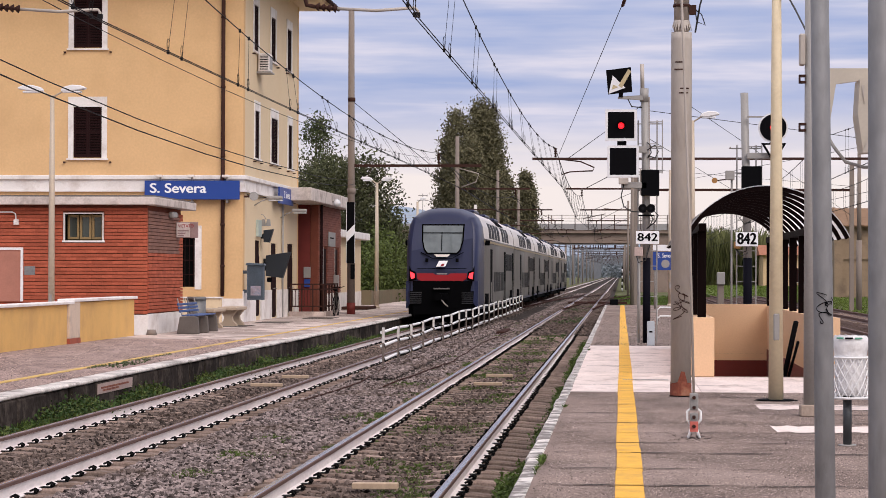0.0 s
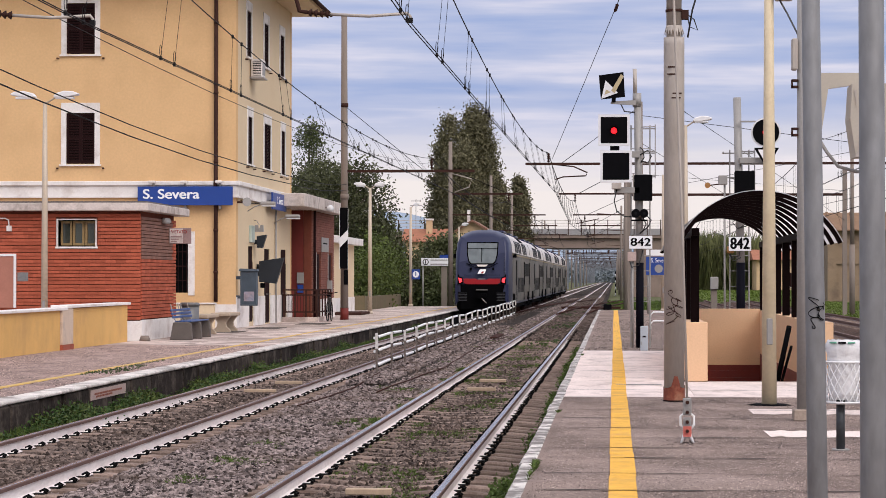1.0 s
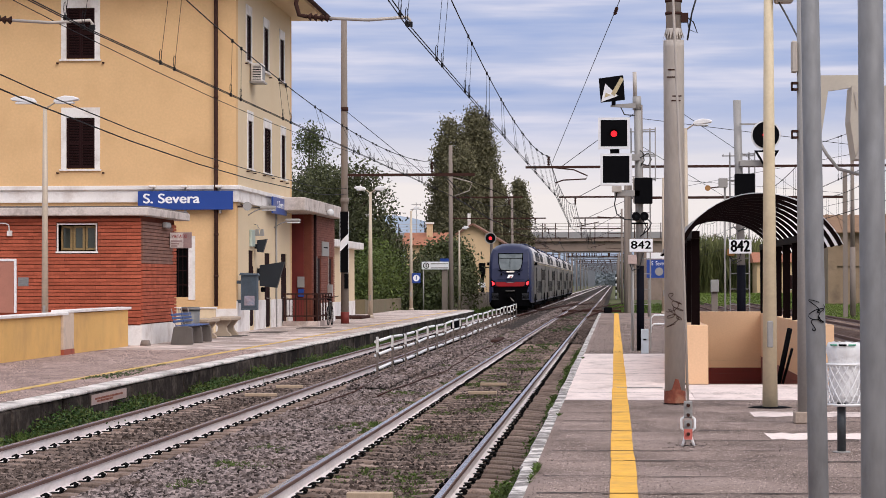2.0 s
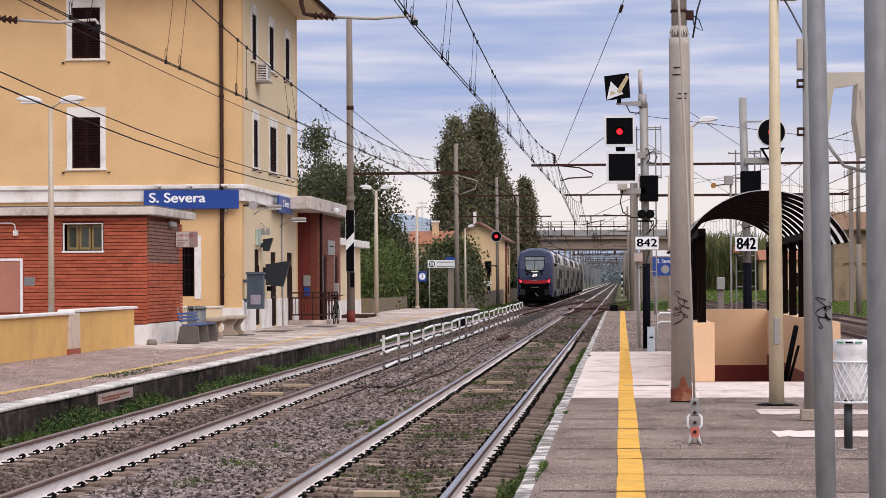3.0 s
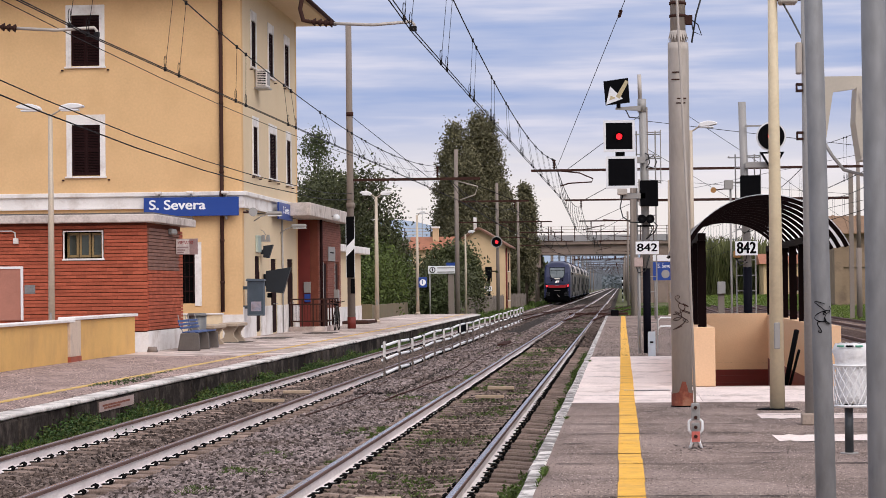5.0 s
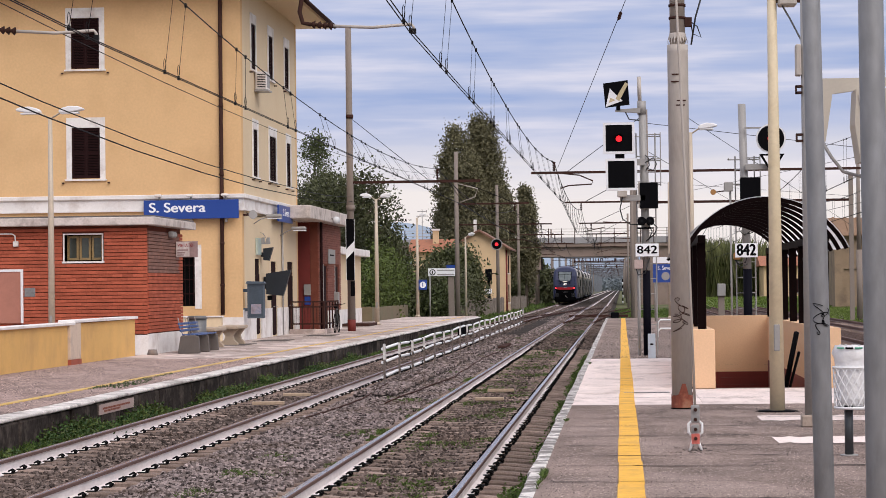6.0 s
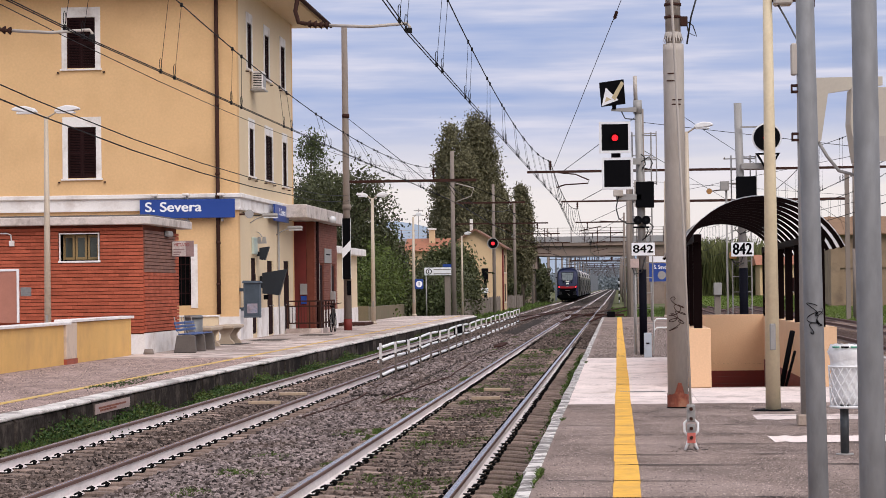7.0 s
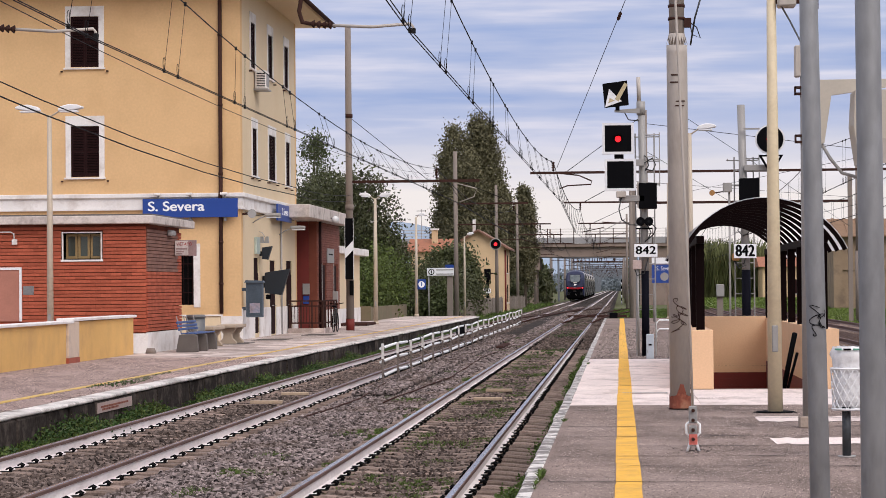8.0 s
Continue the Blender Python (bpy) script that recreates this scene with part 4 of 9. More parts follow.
# ---- lettering ----
def lettering(name, text, height, material, parent, m, depth=0.006, squeeze=1.0, bold=0.0):
    """Raised letters of the built-in font, as a mesh, at the pose m (world)."""
    cu = bpy.data.curves.new(name, "FONT")
    cu.body, cu.size, cu.extrude, cu.align_x, cu.align_y, cu.offset = text, height / 0.7, depth, "CENTER", "CENTER", 0.0
    tmp = bpy.data.objects.new(name, cu)
    me = bpy.data.meshes.new_from_object(tmp)
    bpy.data.objects.remove(tmp)
    o = ORIGIN[parent]
    me.transform(m @ Matrix.Diagonal((squeeze, 1, 1, 1)))
    if bold:
        bm = B()
        for k, (u, v) in enumerate(((-1, 0), (1, 0), (0, 1), (0, -1))):
            off = m.to_3x3() @ Vector((u * bold, v * bold * 0.6, 0.0007 * k))
            n0 = len(bm.verts)
            bm.from_mesh(me)
            bm.verts.ensure_lookup_table()
            bmesh.ops.translate(bm, verts=bm.verts[n0:], vec=off)
        bm.to_mesh(me)
        bm.free()
    me.transform(Matrix.Translation(-o))
    me.materials.clear()
    me.materials.append(material)
    ob = new(name, me)
    ob.parent = parent
    ORIGIN[ob] = o
    return ob

def facing_camera(x, y, z):
    return pose(x, y, z, 90, 0, 0)

# ---- brick annexe ----
def brick_rows(front, x0, x1, y, z0, z1, hole=None, pitch=0.088, length=0.26):
    """Yields brick centres of a running bond in a wall plane."""
    r = 0
    z = z0
    while z + pitch <= z1 + 0.02:
        a = x0 - (length / 2 if r % 2 else 0)
        while a < x1:
            p, q = max(a, x0), min(a + length, x1)
            spans = [(p, q)]
            if hole and q > hole[0] and p < hole[1] and z + pitch > hole[2] and z < hole[3]:
                spans = [(p, min(q, hole[0])), (max(p, hole[1]), q)]
            for u, v in spans:
                if v - u > 0.02:
                    yield u, v, z
            a += length
        z += pitch
        r += 1

def annexe():
    AX, AY = -11.7, 57.1
    a = thing("brick_annexe", (AX, AY, LZ), "low red brick annexe with flat concrete roof", "building", kind="structure")
    win = (-13.78, -12.83, 2.62, 3.28)
    bm = wall_with_holes(B(), "x", -22, AX - 0.02, LZ, 3.5, AY + 0.03, AY + 0.35, [win])
    part("wall_core", bm, M_MORTAR, a)
    part("wall_core", boxb(AX - 0.35, AX - 0.03, AY + 0.36, 61.6, LZ, 3.5), M_MORTAR, a)
    part("back_wall", boxb(-22, AX - 0.36, 61.3, 61.6, LZ, 3.5), M_BRICKDARK, a)
    part("plinth", boxb(-22, AX + 0.03, AY - 0.01, AY + 0.03, LZ, 0.78), M_WHITE, a)
    part("plinth", boxb(AX - 0.03, AX + 0.03, AY + 0.03, 61.62, LZ, 0.80), M_WHITE, a)
    unit = mesh_of("brick", boxb(-0.129, 0.129, -0.03, 0.03, -0.0365, 0.0365, bev=0.004), M_BRICK)
    rest = B()
    dark = B()
    for p, q, z in brick_rows(None, -17.0, AX, AY, 0.80, 3.44, (win[0] - 0.05, win[1] + 0.05, win[2] - 0.045, win[3] + 0.045)):
        if p > -13.8 and abs(q - p - 0.26) < 1e-6:
            piece("brick", unit, a, ((p + q) / 2, AY + random.uniform(-0.004, 0.004), z + 0.044))
        else:
            box(rest, p + 0.001, q - 0.001, AY - 0.03, AY + 0.03, z + 0.0075, z + 0.0805)
    # return wall: courses above 2.28 m go into a darker brown run
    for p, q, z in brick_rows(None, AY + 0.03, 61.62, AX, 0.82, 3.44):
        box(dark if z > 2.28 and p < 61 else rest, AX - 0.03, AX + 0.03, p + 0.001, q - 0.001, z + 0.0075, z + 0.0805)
    part("brickwork", rest, mat("red_facing_brick_run", (0.41, 0.105, 0.060), 0.85, var=0.2, scale=2.0, fine=25, bump=0.3, island=0.16, stain=(0.31, 0.08, 0.045), stain_amt=0.6, spec=0.08), a)["kind"] = "stuff"
    part("upper_brickwork", dark, mat("dark_brick_run", (0.21, 0.098, 0.07), 0.9, var=0.2, scale=2, bump=0.3, island=0.14), a, "darker brown brickwork under the roof")["kind"] = "stuff"
    # window with wooden sashes
    w = part("window", boxb(win[0], win[1], AY + 0.30, AY + 0.34, win[2], win[3]), M_BLACKISH, a)
    bm = B()
    for p, q, r, s in ((win[0] - 0.03, win[1] + 0.03, win[3], win[3] + 0.03), (win[0] - 0.06, win[1] + 0.06, win[2] - 0.045, win[2]), (win[0] - 0.03, win[0], win[2], win[3]), (win[1], win[1] + 0.03, win[2], win[3])):
        box(bm, p, q, AY - 0.045, AY + 0.26, r, s)
    part("surround", bm, M_WHITE, w)
    wood = mat("varnished_wood", (0.30, 0.20, 0.08), 0.5, var=0.2, scale=4, stretch=(1, 1, 6))
    pane = mat("dull_window_pane", (0.05, 0.06, 0.05), 0.08, var=0.2, bump=0)
    for k in range(3):
        p = win[0] + 0.02 + k * 0.31
        s = part("sash", B(), wood, w)
        bm = B()
        for u, v, r, t in ((p, p + 0.29, 2.65, 2.71), (p, p + 0.29, 3.2, 3.26), (p, p + 0.055, 2.71, 3.2), (p + 0.235, p + 0.29, 2.71, 3.2)):
            box(bm, u, v, AY + 0.20, AY + 0.25, r, t)
        bmesh.ops.translate(bm, verts=bm.verts, vec=-ORIGIN[a])
        bm.to_mesh(s.data)
        bm.free()
        part("pane", boxb(p + 0.055, p + 0.235, AY + 0.225, AY + 0.235, 2.71, 3.2), pane, s)
    # roof slab
    part("roof_slab", boxb(-22.4, AX + 0.24, AY - 0.30, 62.45, 3.50, 3.70, bev=0.015), M_FASCIA, a)
    part("roof_cover", boxb(-22.4, AX + 0.2, AY - 0.26, 62.4, 3.704, 3.74), mat("grey_roof_felt", (0.14, 0.12, 0.11), 0.9), a)
    # framed panel
    f = part("panel", boxb(-17, -14.86, AY - 0.06, AY - 0.035, 1.1, 2.40), mat("dull_red_board", (0.40, 0.17, 0.12), 0.8, var=0.12), a)
    part("panel_frame", boxb(-14.88, -14.82, AY - 0.08, AY - 0.034, 1.1, 2.44), M_WHITEPAINT, f)
    part("panel_frame", boxb(-17, -14.88, AY - 0.08, AY - 0.034, 2.38, 2.44), M_WHITEPAINT, f)
    part("cement_patch", boxb(-14.8, -14.52, AY - 0.036, AY - 0.02, 1.75, 1.98, bev=0.01), mat("grey_cement", (0.2, 0.2, 0.2), 0.9), a)
    # conduit with its box
    c = part("conduit", tubeb([(-17, AY - 0.06, 3.32), (-15.1, AY - 0.06, 3.32), (-15.02, AY - 0.06, 3.28), (-15.0, AY - 0.06, 3.1)], 0.018, n=6), M_WHITE, a)
    part("junction_box", boxb(-15.06, -14.93, AY - 0.10, AY - 0.03, 3.0, 3.14, bev=0.01), M_WHITE, c)
    # lamp under the slab
    part("bulkhead_lamp", boxb(AX + 0.03, AX + 0.16, 59.6, 60.2, 3.25, 3.40, bev=0.03), M_LIGHTGREY, a)
    # warning board on the return wall
    n = thing("warning_board", (AX, 60.8, 2.78), "weathered plate forbidding to cross the tracks", "sign")
    part("back_plate", boxb(AX + 0.04, AX + 0.62, 60.62, 60.66, 2.74, 3.16, bev=0.008), mat("faded_maroon_plate", (0.30, 0.20, 0.19), 0.6, var=0.2, scale=5), n)
    part("bracket", boxb(AX, AX + 0.06, 60.66, 60.72, 2.8, 3.1), M_BROWNSTEEL, n)
    fp = part("face_plate", boxb(AX + 0.05, AX + 0.40, 60.61, 60.62, 2.76, 3.14), mat("faded_white_plate", (0.62, 0.55, 0.52), 0.6, var=0.2, scale=6, stain=(0.4, 0.3, 0.28), stain_amt=0.6, stain_scale=4), n)
    lettering("word", "VIETATO", 0.085, M_TRED, fp, facing_camera(AX + 0.30, 60.606, 3.05), 0.003, 0.85)
    for z, b in ((2.93, 0.42), (2.86, 0.3), (2.8, 0.24)):
        part("word_bar", boxb(AX + 0.08, AX + 0.08 + b * 0.7, 60.603, 60.611, z - 0.018, z + 0.018), MATS["faded_maroon_plate"], fp)

def low_wall():
    w = thing("boundary_wall", (-11.9, 50, LZ), "low ochre wall with pale coping along the platform", "wall", kind="structure")
    part("wall", boxb(-12.1, -11.86, 30, 49.35, LZ, 1.14), mat("deep_ochre_plaster", (0.69, 0.41, 0.13), 0.9, var=0.1, scale=1.2, bump=0.2, stain=(0.52, 0.30, 0.11), stain_amt=0.6, stain_scale=0.9), w)
    part("wall", boxb(-12.1, -11.86, 50.35, 56.3, LZ, 1.17), MATS["deep_ochre_plaster"], w)
    pil = part("pillar", boxb(-12.16, -11.80, 49.36, 50.34, 0.40, 1.18, bev=0.01), mat("peeling_plaster", (0.62, 0.49, 0.38), 0.9, var=0.15, scale=3, bump=0.5, stain=(0.38, 0.30, 0.25), stain_amt=0.7, stain_scale=3), w, "pillar with peeling plaster")
    part("pillar_base", boxb(-12.17, -11.79, 49.35, 50.35, LZ, 0.40), mat("brick_red_paint", (0.32, 0.075, 0.04), 0.8), w)
    part("coping", boxb(-12.18, -11.79, 30, 49.8, 1.14, 1.20, bev=0.01), M_WHITE, w)
    part("coping", boxb(-12.18, -11.79, 49.8, 56.38, 1.185, 1.25, bev=0.01), M_WHITE, w)
    bm = B(); cyl(bm, (-11.55, 56.9, LZ), (-11.55, 56.9, 0.42), 0.14, 0.10, n=10)
    solo("stone_block", bm, M_CONCPOLE, (-11.55, 56.9, LZ), "rough concrete block beside the wall end", "block")

def station_sign():
    s = thing("station_sign", (-13.4, BY0 - 0.2, 4.1), "long blue station name board with white lettering", "sign")
    p = part("board", boxb(-14.86, -11.86, BY0 - 0.30, BY0 - 0.24, 4.11, 4.70, bev=0.01), M_BLUESIGN, s)
    lettering("word", "S. Severa", 0.295, M_SIGNWHITE, p, facing_camera(-13.80, BY0 - 0.304, 4.45), 0.004, 1.17, 0.013)
    for x in (-14.4, -13.4, -12.3):
        part("bracket", boxb(x, x + 0.05, BY0 - 0.24, BY0 - 0.02, 4.0, 4.85), M_LIGHTGREY, s)
        part("spotlight", boxb(x - 0.1, x + 0.12, BY0 - 0.42, BY0 - 0.25, 4.80, 4.88, bev=0.02), M_WHITE, s)
    s = thing("facade_sign", (BX, 80, 4.2), "blue station name board on the platform front", "sign")
    p = part("board", boxb(BX + 0.22, BX + 0.28, 78.3, 81.6, 4.18, 4.75, bev=0.01), M_BLUESIGN, s)
    lettering("word", "S. Severa", 0.25, M_SIGNWHITE, p, Matrix.Translation((BX + 0.284, 80.0, 4.5)) @ pose(0, 0, 0, 90, 0, 90), 0.004, 1.1)
    for y in (78.8, 81.1):
        part("bracket", boxb(BX, BX + 0.22, y, y + 0.05, 4.4, 4.5), M_LIGHTGREY, s)

def street_lamp(at, height, arms, span, base_z, group, label, r=0.07, mat_=None):
    """A tapering pole with one or two shallow lantern heads."""
    x, y = at
    mat_ = mat_ or M_LAMPPOLE
    l = thing("street_lamp", (x, y, base_z), label, "lamp", group)
    top = base_z + height
    pole = part("pole", tubeb([(x, y, base_z), (x, y, base_z + height * 0.55), (x, y, top)], [r, r * 0.85, r * 0.6], n=12), mat_, l)
    part("base_collar", cylb((x, y, base_z), (x, y, base_z + 0.12), r * 1.5, r * 1.25, n=12), mat_, pole)
    part("hatch", boxb(x - 0.03, x + 0.03, y - r - 0.004, y - r + 0.02, base_z + 0.75, base_z + 1.0), M_LIGHTGREY, pole)
    for s in arms:
        a = part("arm", tubeb([(x, y, top - 0.05), (x + s * span * 0.3, y, top + 0.10), (x + s * span * 0.62, y, top + 0.16)], 0.022, n=8), mat_, l)
        h = B()
        q = x + s * span * 0.26
        k_ = 0.62 / 0.45 * span / 0.85
        prof = [(0, 0.10), (0.05, 0.17), (0.2, 0.21), (0.36, 0.18), (0.45, 0.12), (0.44, 0.08), (0.2, 0.05), (0.02, 0.06)]
        prism(h, [(q + s * u * k_, top + 0.03 + v + 0.10 * u) for u, v in prof], "y", y - 0.12, y + 0.12)
        bmesh.ops.bevel(h, geom=h.edges[:], offset=0.02, segments=1, affect="EDGES")
        hd = part("lantern", h, M_LANTERN, l, "pale grey lantern head")
        g = B()
        box(g, *sorted((q + s * 0.05, q + s * 0.36 * k_)), y - 0.10, y + 0.10, top + 0.065, top + 0.11, bev=0.01)
        part("diffuser", g, M_DIFFUSER, hd)
    return l

M_LAMPPOLE = mat("beige_lamp_pole", (0.52, 0.43, 0.33), 0.5, 0.1, var=0.12, scale=3, bump=0.04, stain=(0.3, 0.27, 0.23), stain_amt=0.4, stain_scale=3)
M_LANTERN = mat("pale_lantern_shell", (0.74, 0.73, 0.73), 0.45, var=0.06, bump=0.0)
M_DIFFUSER = mat("milky_lantern_glass", (0.75, 0.76, 0.78), 0.2, var=0.04, bump=0.0)

def bench_seat(at, rot):
    """Concrete sided bench with blue slats."""
    x, y = at
    b = thing("platform_bench", (0, 0, 0), "grey concrete bench with blue slatted seat", "bench", "platform benches")
    side = [(-0.02, 0.0), (0.55, 0.0), (0.52, 0.42), (0.40, 0.46), (0.06, 0.44)]
    for yy in (0.0, 1.35):
        bm = prismb(side, "y", yy, yy + 0.12)
        bmesh.ops.bevel(bm, geom=bm.edges[:], offset=0.015, segments=1, affect="EDGES")
        part("side", bm, mat("grey_brown_bench_concrete", (0.115, 0.098, 0.088), 0.85, var=0.2, scale=4), b)
    blue = mat("blue_plastic_slat", (0.035, 0.085, 0.24), 0.5, var=0.12)
    for k in range(4):
        part("slat", boxb(0.08 + k * 0.11, 0.17 + k * 0.11, 0.10, 1.38, 0.45, 0.48, bev=0.008), blue, b)
    for k in range(3):
        part("back_slat", boxb(0.02 - k * 0.025, 0.05 - k * 0.025, 0.10, 1.38, 0.54 + k * 0.085, 0.60 + k * 0.085, bev=0.008), blue, b)
    for yy in (0.25, 1.2):
        part("bracket", tubeb([(0.1, yy, 0.44), (0.03, yy, 0.55), (-0.05, yy, 0.9)], 0.015, n=6), M_LIGHTGREY, b)
    b.matrix_basis = pose(x, y, LZ, 0, 0, rot)
    return b

def stone_bench(x, y):
    b = thing("stone_bench", (x, y, LZ), "pale stone bench on scrolled legs", "bench", "stone benches")
    st = mat("pale_travertine", (0.42, 0.33, 0.245), 0.85, var=0.18, scale=3, bump=0.3, stain=(0.33, 0.26, 0.20), stain_amt=0.6, stain_scale=3)
    part("seat", boxb(x - 0.28, x + 0.28, y - 0.1, y + 1.75, LZ + 0.46, LZ + 0.56, bev=0.02), st, b)
    prof = [(-0.26, 0.0), (0.26, 0.0), (0.24, 0.07), (0.14, 0.16), (0.12, 0.28), (0.19, 0.38), (0.26, 0.46), (-0.26, 0.46), (-0.19, 0.38), (-0.12, 0.28), (-0.14, 0.16), (-0.24, 0.07)]
    for yy in (y + 0.1, y + 1.35):
        bm = prismb([(x + u, LZ + v) for u, v in prof], "y", yy, yy + 0.16)
        bmesh.ops.bevel(bm, geom=bm.edges[:], offset=0.012, segments=1, affect="EDGES")
        part("leg", bm, st, b)

def facade_things():
    # notice case by the corner
    c = thing("notice_case", (-11.4, 72.4, 0.96), "blue-grey glazed notice case with posters", "notice board")
    steel = mat("blue_grey_painted_steel", (0.085, 0.11, 0.135), 0.45, 0.2, var=0.15)
    part("case", boxb(-11.64, -11.10, 72.15, 72.30, 0.98, 2.06, bev=0.012), steel, c)
    part("hood", prismb([(-11.68, 2.06), (-11.06, 2.06), (-11.10, 2.12), (-11.64, 2.14)], "y", 72.08, 72.34), steel, c)
    part("glass", boxb(-11.60, -11.14, 72.140, 72.149, 1.03, 2.0), mat("reflecting_case_glass", (0.07, 0.09, 0.11), 0.05, var=0.3, scale=3, bump=0), c)
    p = part("poster", boxb(-11.52, -11.2, 72.133, 72.1395, 1.12, 1.42), mat("printed_poster", (0.30, 0.25, 0.28), 0.6, var=0.45, scale=4, fine=9, bump=0, stain=(0.10, 0.16, 0.24), stain_amt=0.9, stain_scale=4), c)
    part("wall_bracket", boxb(-11.8, -11.64, 72.36, 72.42, 1.2, 1.3), steel, c)
    part("wall_bracket", boxb(-11.8, -11.64, 72.36, 72.42, 1.8, 1.9), steel, c)
    # monitor hoods
    m = thing("information_screen", (-11.7, 76.6, 1.65), "large dark slanting information screen hung from the facade", "screen")
    dk = mat("dark_blue_screen_housing", (0.012, 0.017, 0.024), 0.5, 0.1, var=0.15)
    part("housing", prismb([(-11.68, 1.72), (-11.12, 1.66), (-10.86, 2.52), (-11.68, 2.40)], "y", 76.3, 76.55), dk, m)
    part("bracket", boxb(-11.8, -11.5, 76.56, 76.64, 1.9, 2.3), dk, m)
    part("cable_box", boxb(-11.66, -11.5, 76.4, 76.5, 1.52, 1.68, bev=0.02), M_BLACK, m)
    m = thing("departure_monitor", (-11.7, 76.0, 2.8), "small hooded departure monitor under a pair of lamps", "screen")
    part("housing", prismb([(-11.68, 2.84), (-11.5, 2.82), (-11.36, 3.26), (-11.68, 3.22)], "y", 75.75, 76.0), dk, m)
    part("bracket", boxb(-11.8, -11.6, 76.0, 76.06, 2.95, 3.1), dk, m)
    for dx in (0.0, 0.17):
        part("lamp", prismb([(-11.78 + dx, 3.36), (-11.62 + dx, 3.36), (-11.64 + dx, 3.58), (-11.72 + dx, 3.58)], "y", 75.7, 75.85), M_LIGHTGREY, m)
    part("arm", tubeb([(-11.8, 76.0, 3.75), (-11.7, 75.9, 3.72), (-11.6, 75.8, 3.58)], 0.012, n=6), M_LIGHTGREY, m)
    # wall lamps on the facade
    for y, z in ((74.6, 4.12), (80.4, 3.86)):
        l = thing("wall_lamp", (BX, y, z), "pale wall lantern on a bent arm", "lamp", "facade lamps")
        part("arm", tubeb([(BX, y, z - 0.12), (BX + 0.22, y, z + 0.02), (BX + 0.5, y, z + 0.12)], 0.02, n=6), M_LIGHTGREY, l)
        bm = boxb(BX + 0.4, BX + 0.92, y - 0.12, y + 0.12, z + 0.07, z + 0.19, bev=0.05, seg=2)
        part("lantern", bm, M_LIGHTGREY, l)
        part("diffuser", boxb(BX + 0.46, BX + 0.92, y - 0.1, y + 0.1, z + 0.03, z + 0.062, bev=0.01), M_DIFFUSER, l)
    s = thing("horn_loudspeaker", (BX, 72.6, 4.15), "small grey horn loudspeaker on the corner", "loudspeaker")
    part("horn", cylb((BX + 0.28, 72.55, 4.22), (BX + 0.36, 72.2, 4.22), 0.05, 0.14, n=14), M_LIGHTGREY, s)
    part("bracket", boxb(BX - 0.0, BX + 0.3, 72.5, 72.56, 4.19, 4.25), M_BROWNSTEEL, s)
    # air conditioner
    a = thing("air_conditioner", (BX, 76.2, 8.5), "pale outdoor air conditioning unit on the facade", "air conditioner")
    part("casing", boxb(BX + 0.03, BX + 0.40, 75.0, 75.75, 8.37, 8.96, bev=0.02), M_WHITE, a)
    part("front_grille", boxb(BX + 0.10, BX + 0.37, 74.98, 74.998, 8.42, 8.90), M_BLACKISH, a)
    for k in range(9):
        part("grille_bar", boxb(BX + 0.09, BX + 0.38, 74.965, 74.98, 8.43 + 0.055 * k, 8.455 + 0.055 * k), M_WHITE, a)
    part("tray", boxb(BX, BX + 0.46, 74.95, 75.8, 8.32, 8.365), M_LIGHTGREY, a)
    part("side_vent", boxb(BX + 0.40, BX + 0.412, 75.1, 75.65, 8.45, 8.88), M_LIGHTGREY, a)
    # meter box
    solo("meter_box", boxb(BX, BX + 0.09, 74.9, 75.6, 3.0, 3.55, bev=0.01), mat("pale_green_steel", (0.4, 0.47, 0.42), 0.5), (BX, 75.2, 3.0), "pale green steel meter box on the facade", "box")
    # cable along the facade
    c = tubeb([(BX + 0.03, 73 + k * 1.0, 4.30 - 0.05 * math.sin(k)) for k in range(12)], 0.012, n=5)
    solo("cable", c, M_WIRE, (BX, 73, 4.3), "thin dark cable under the string course", "cable")
    # low yard wall between annexe and building
    solo("yard_wall", boxb(-16, -12.3, 71.2, 71.45, LZ, 1.03, bev=0.01), M_OCHREFACE, (-14, 71.3, LZ), "low ochre plaster wall in front of the building", "wall", kind="structure")
    solo("yard_wall_coping", boxb(-16, -12.26, 71.15, 71.5, 1.034, 1.08, bev=0.01), M_WHITE, (-14, 71.3, 1.034), "pale coping of the low wall", "wall", kind="structure")
    # litter bin beside the benches
    b = thing("litter_bin", (-11.3, 61.9, LZ), "grey metal litter bin with a lid", "bin")
    part("drum", cylb((-11.35, 61.9, LZ), (-11.35, 61.9, LZ + 0.82), 0.24, 0.26, n=16), mat("dull_grey_metal", (0.17, 0.17, 0.17), 0.5, 0.4), b)
    part("lid", cylb((-11.35, 61.9, LZ + 0.82), (-11.35, 61.9, LZ + 0.90), 0.29, 0.24, n=16), MATS["dull_grey_metal"], b)

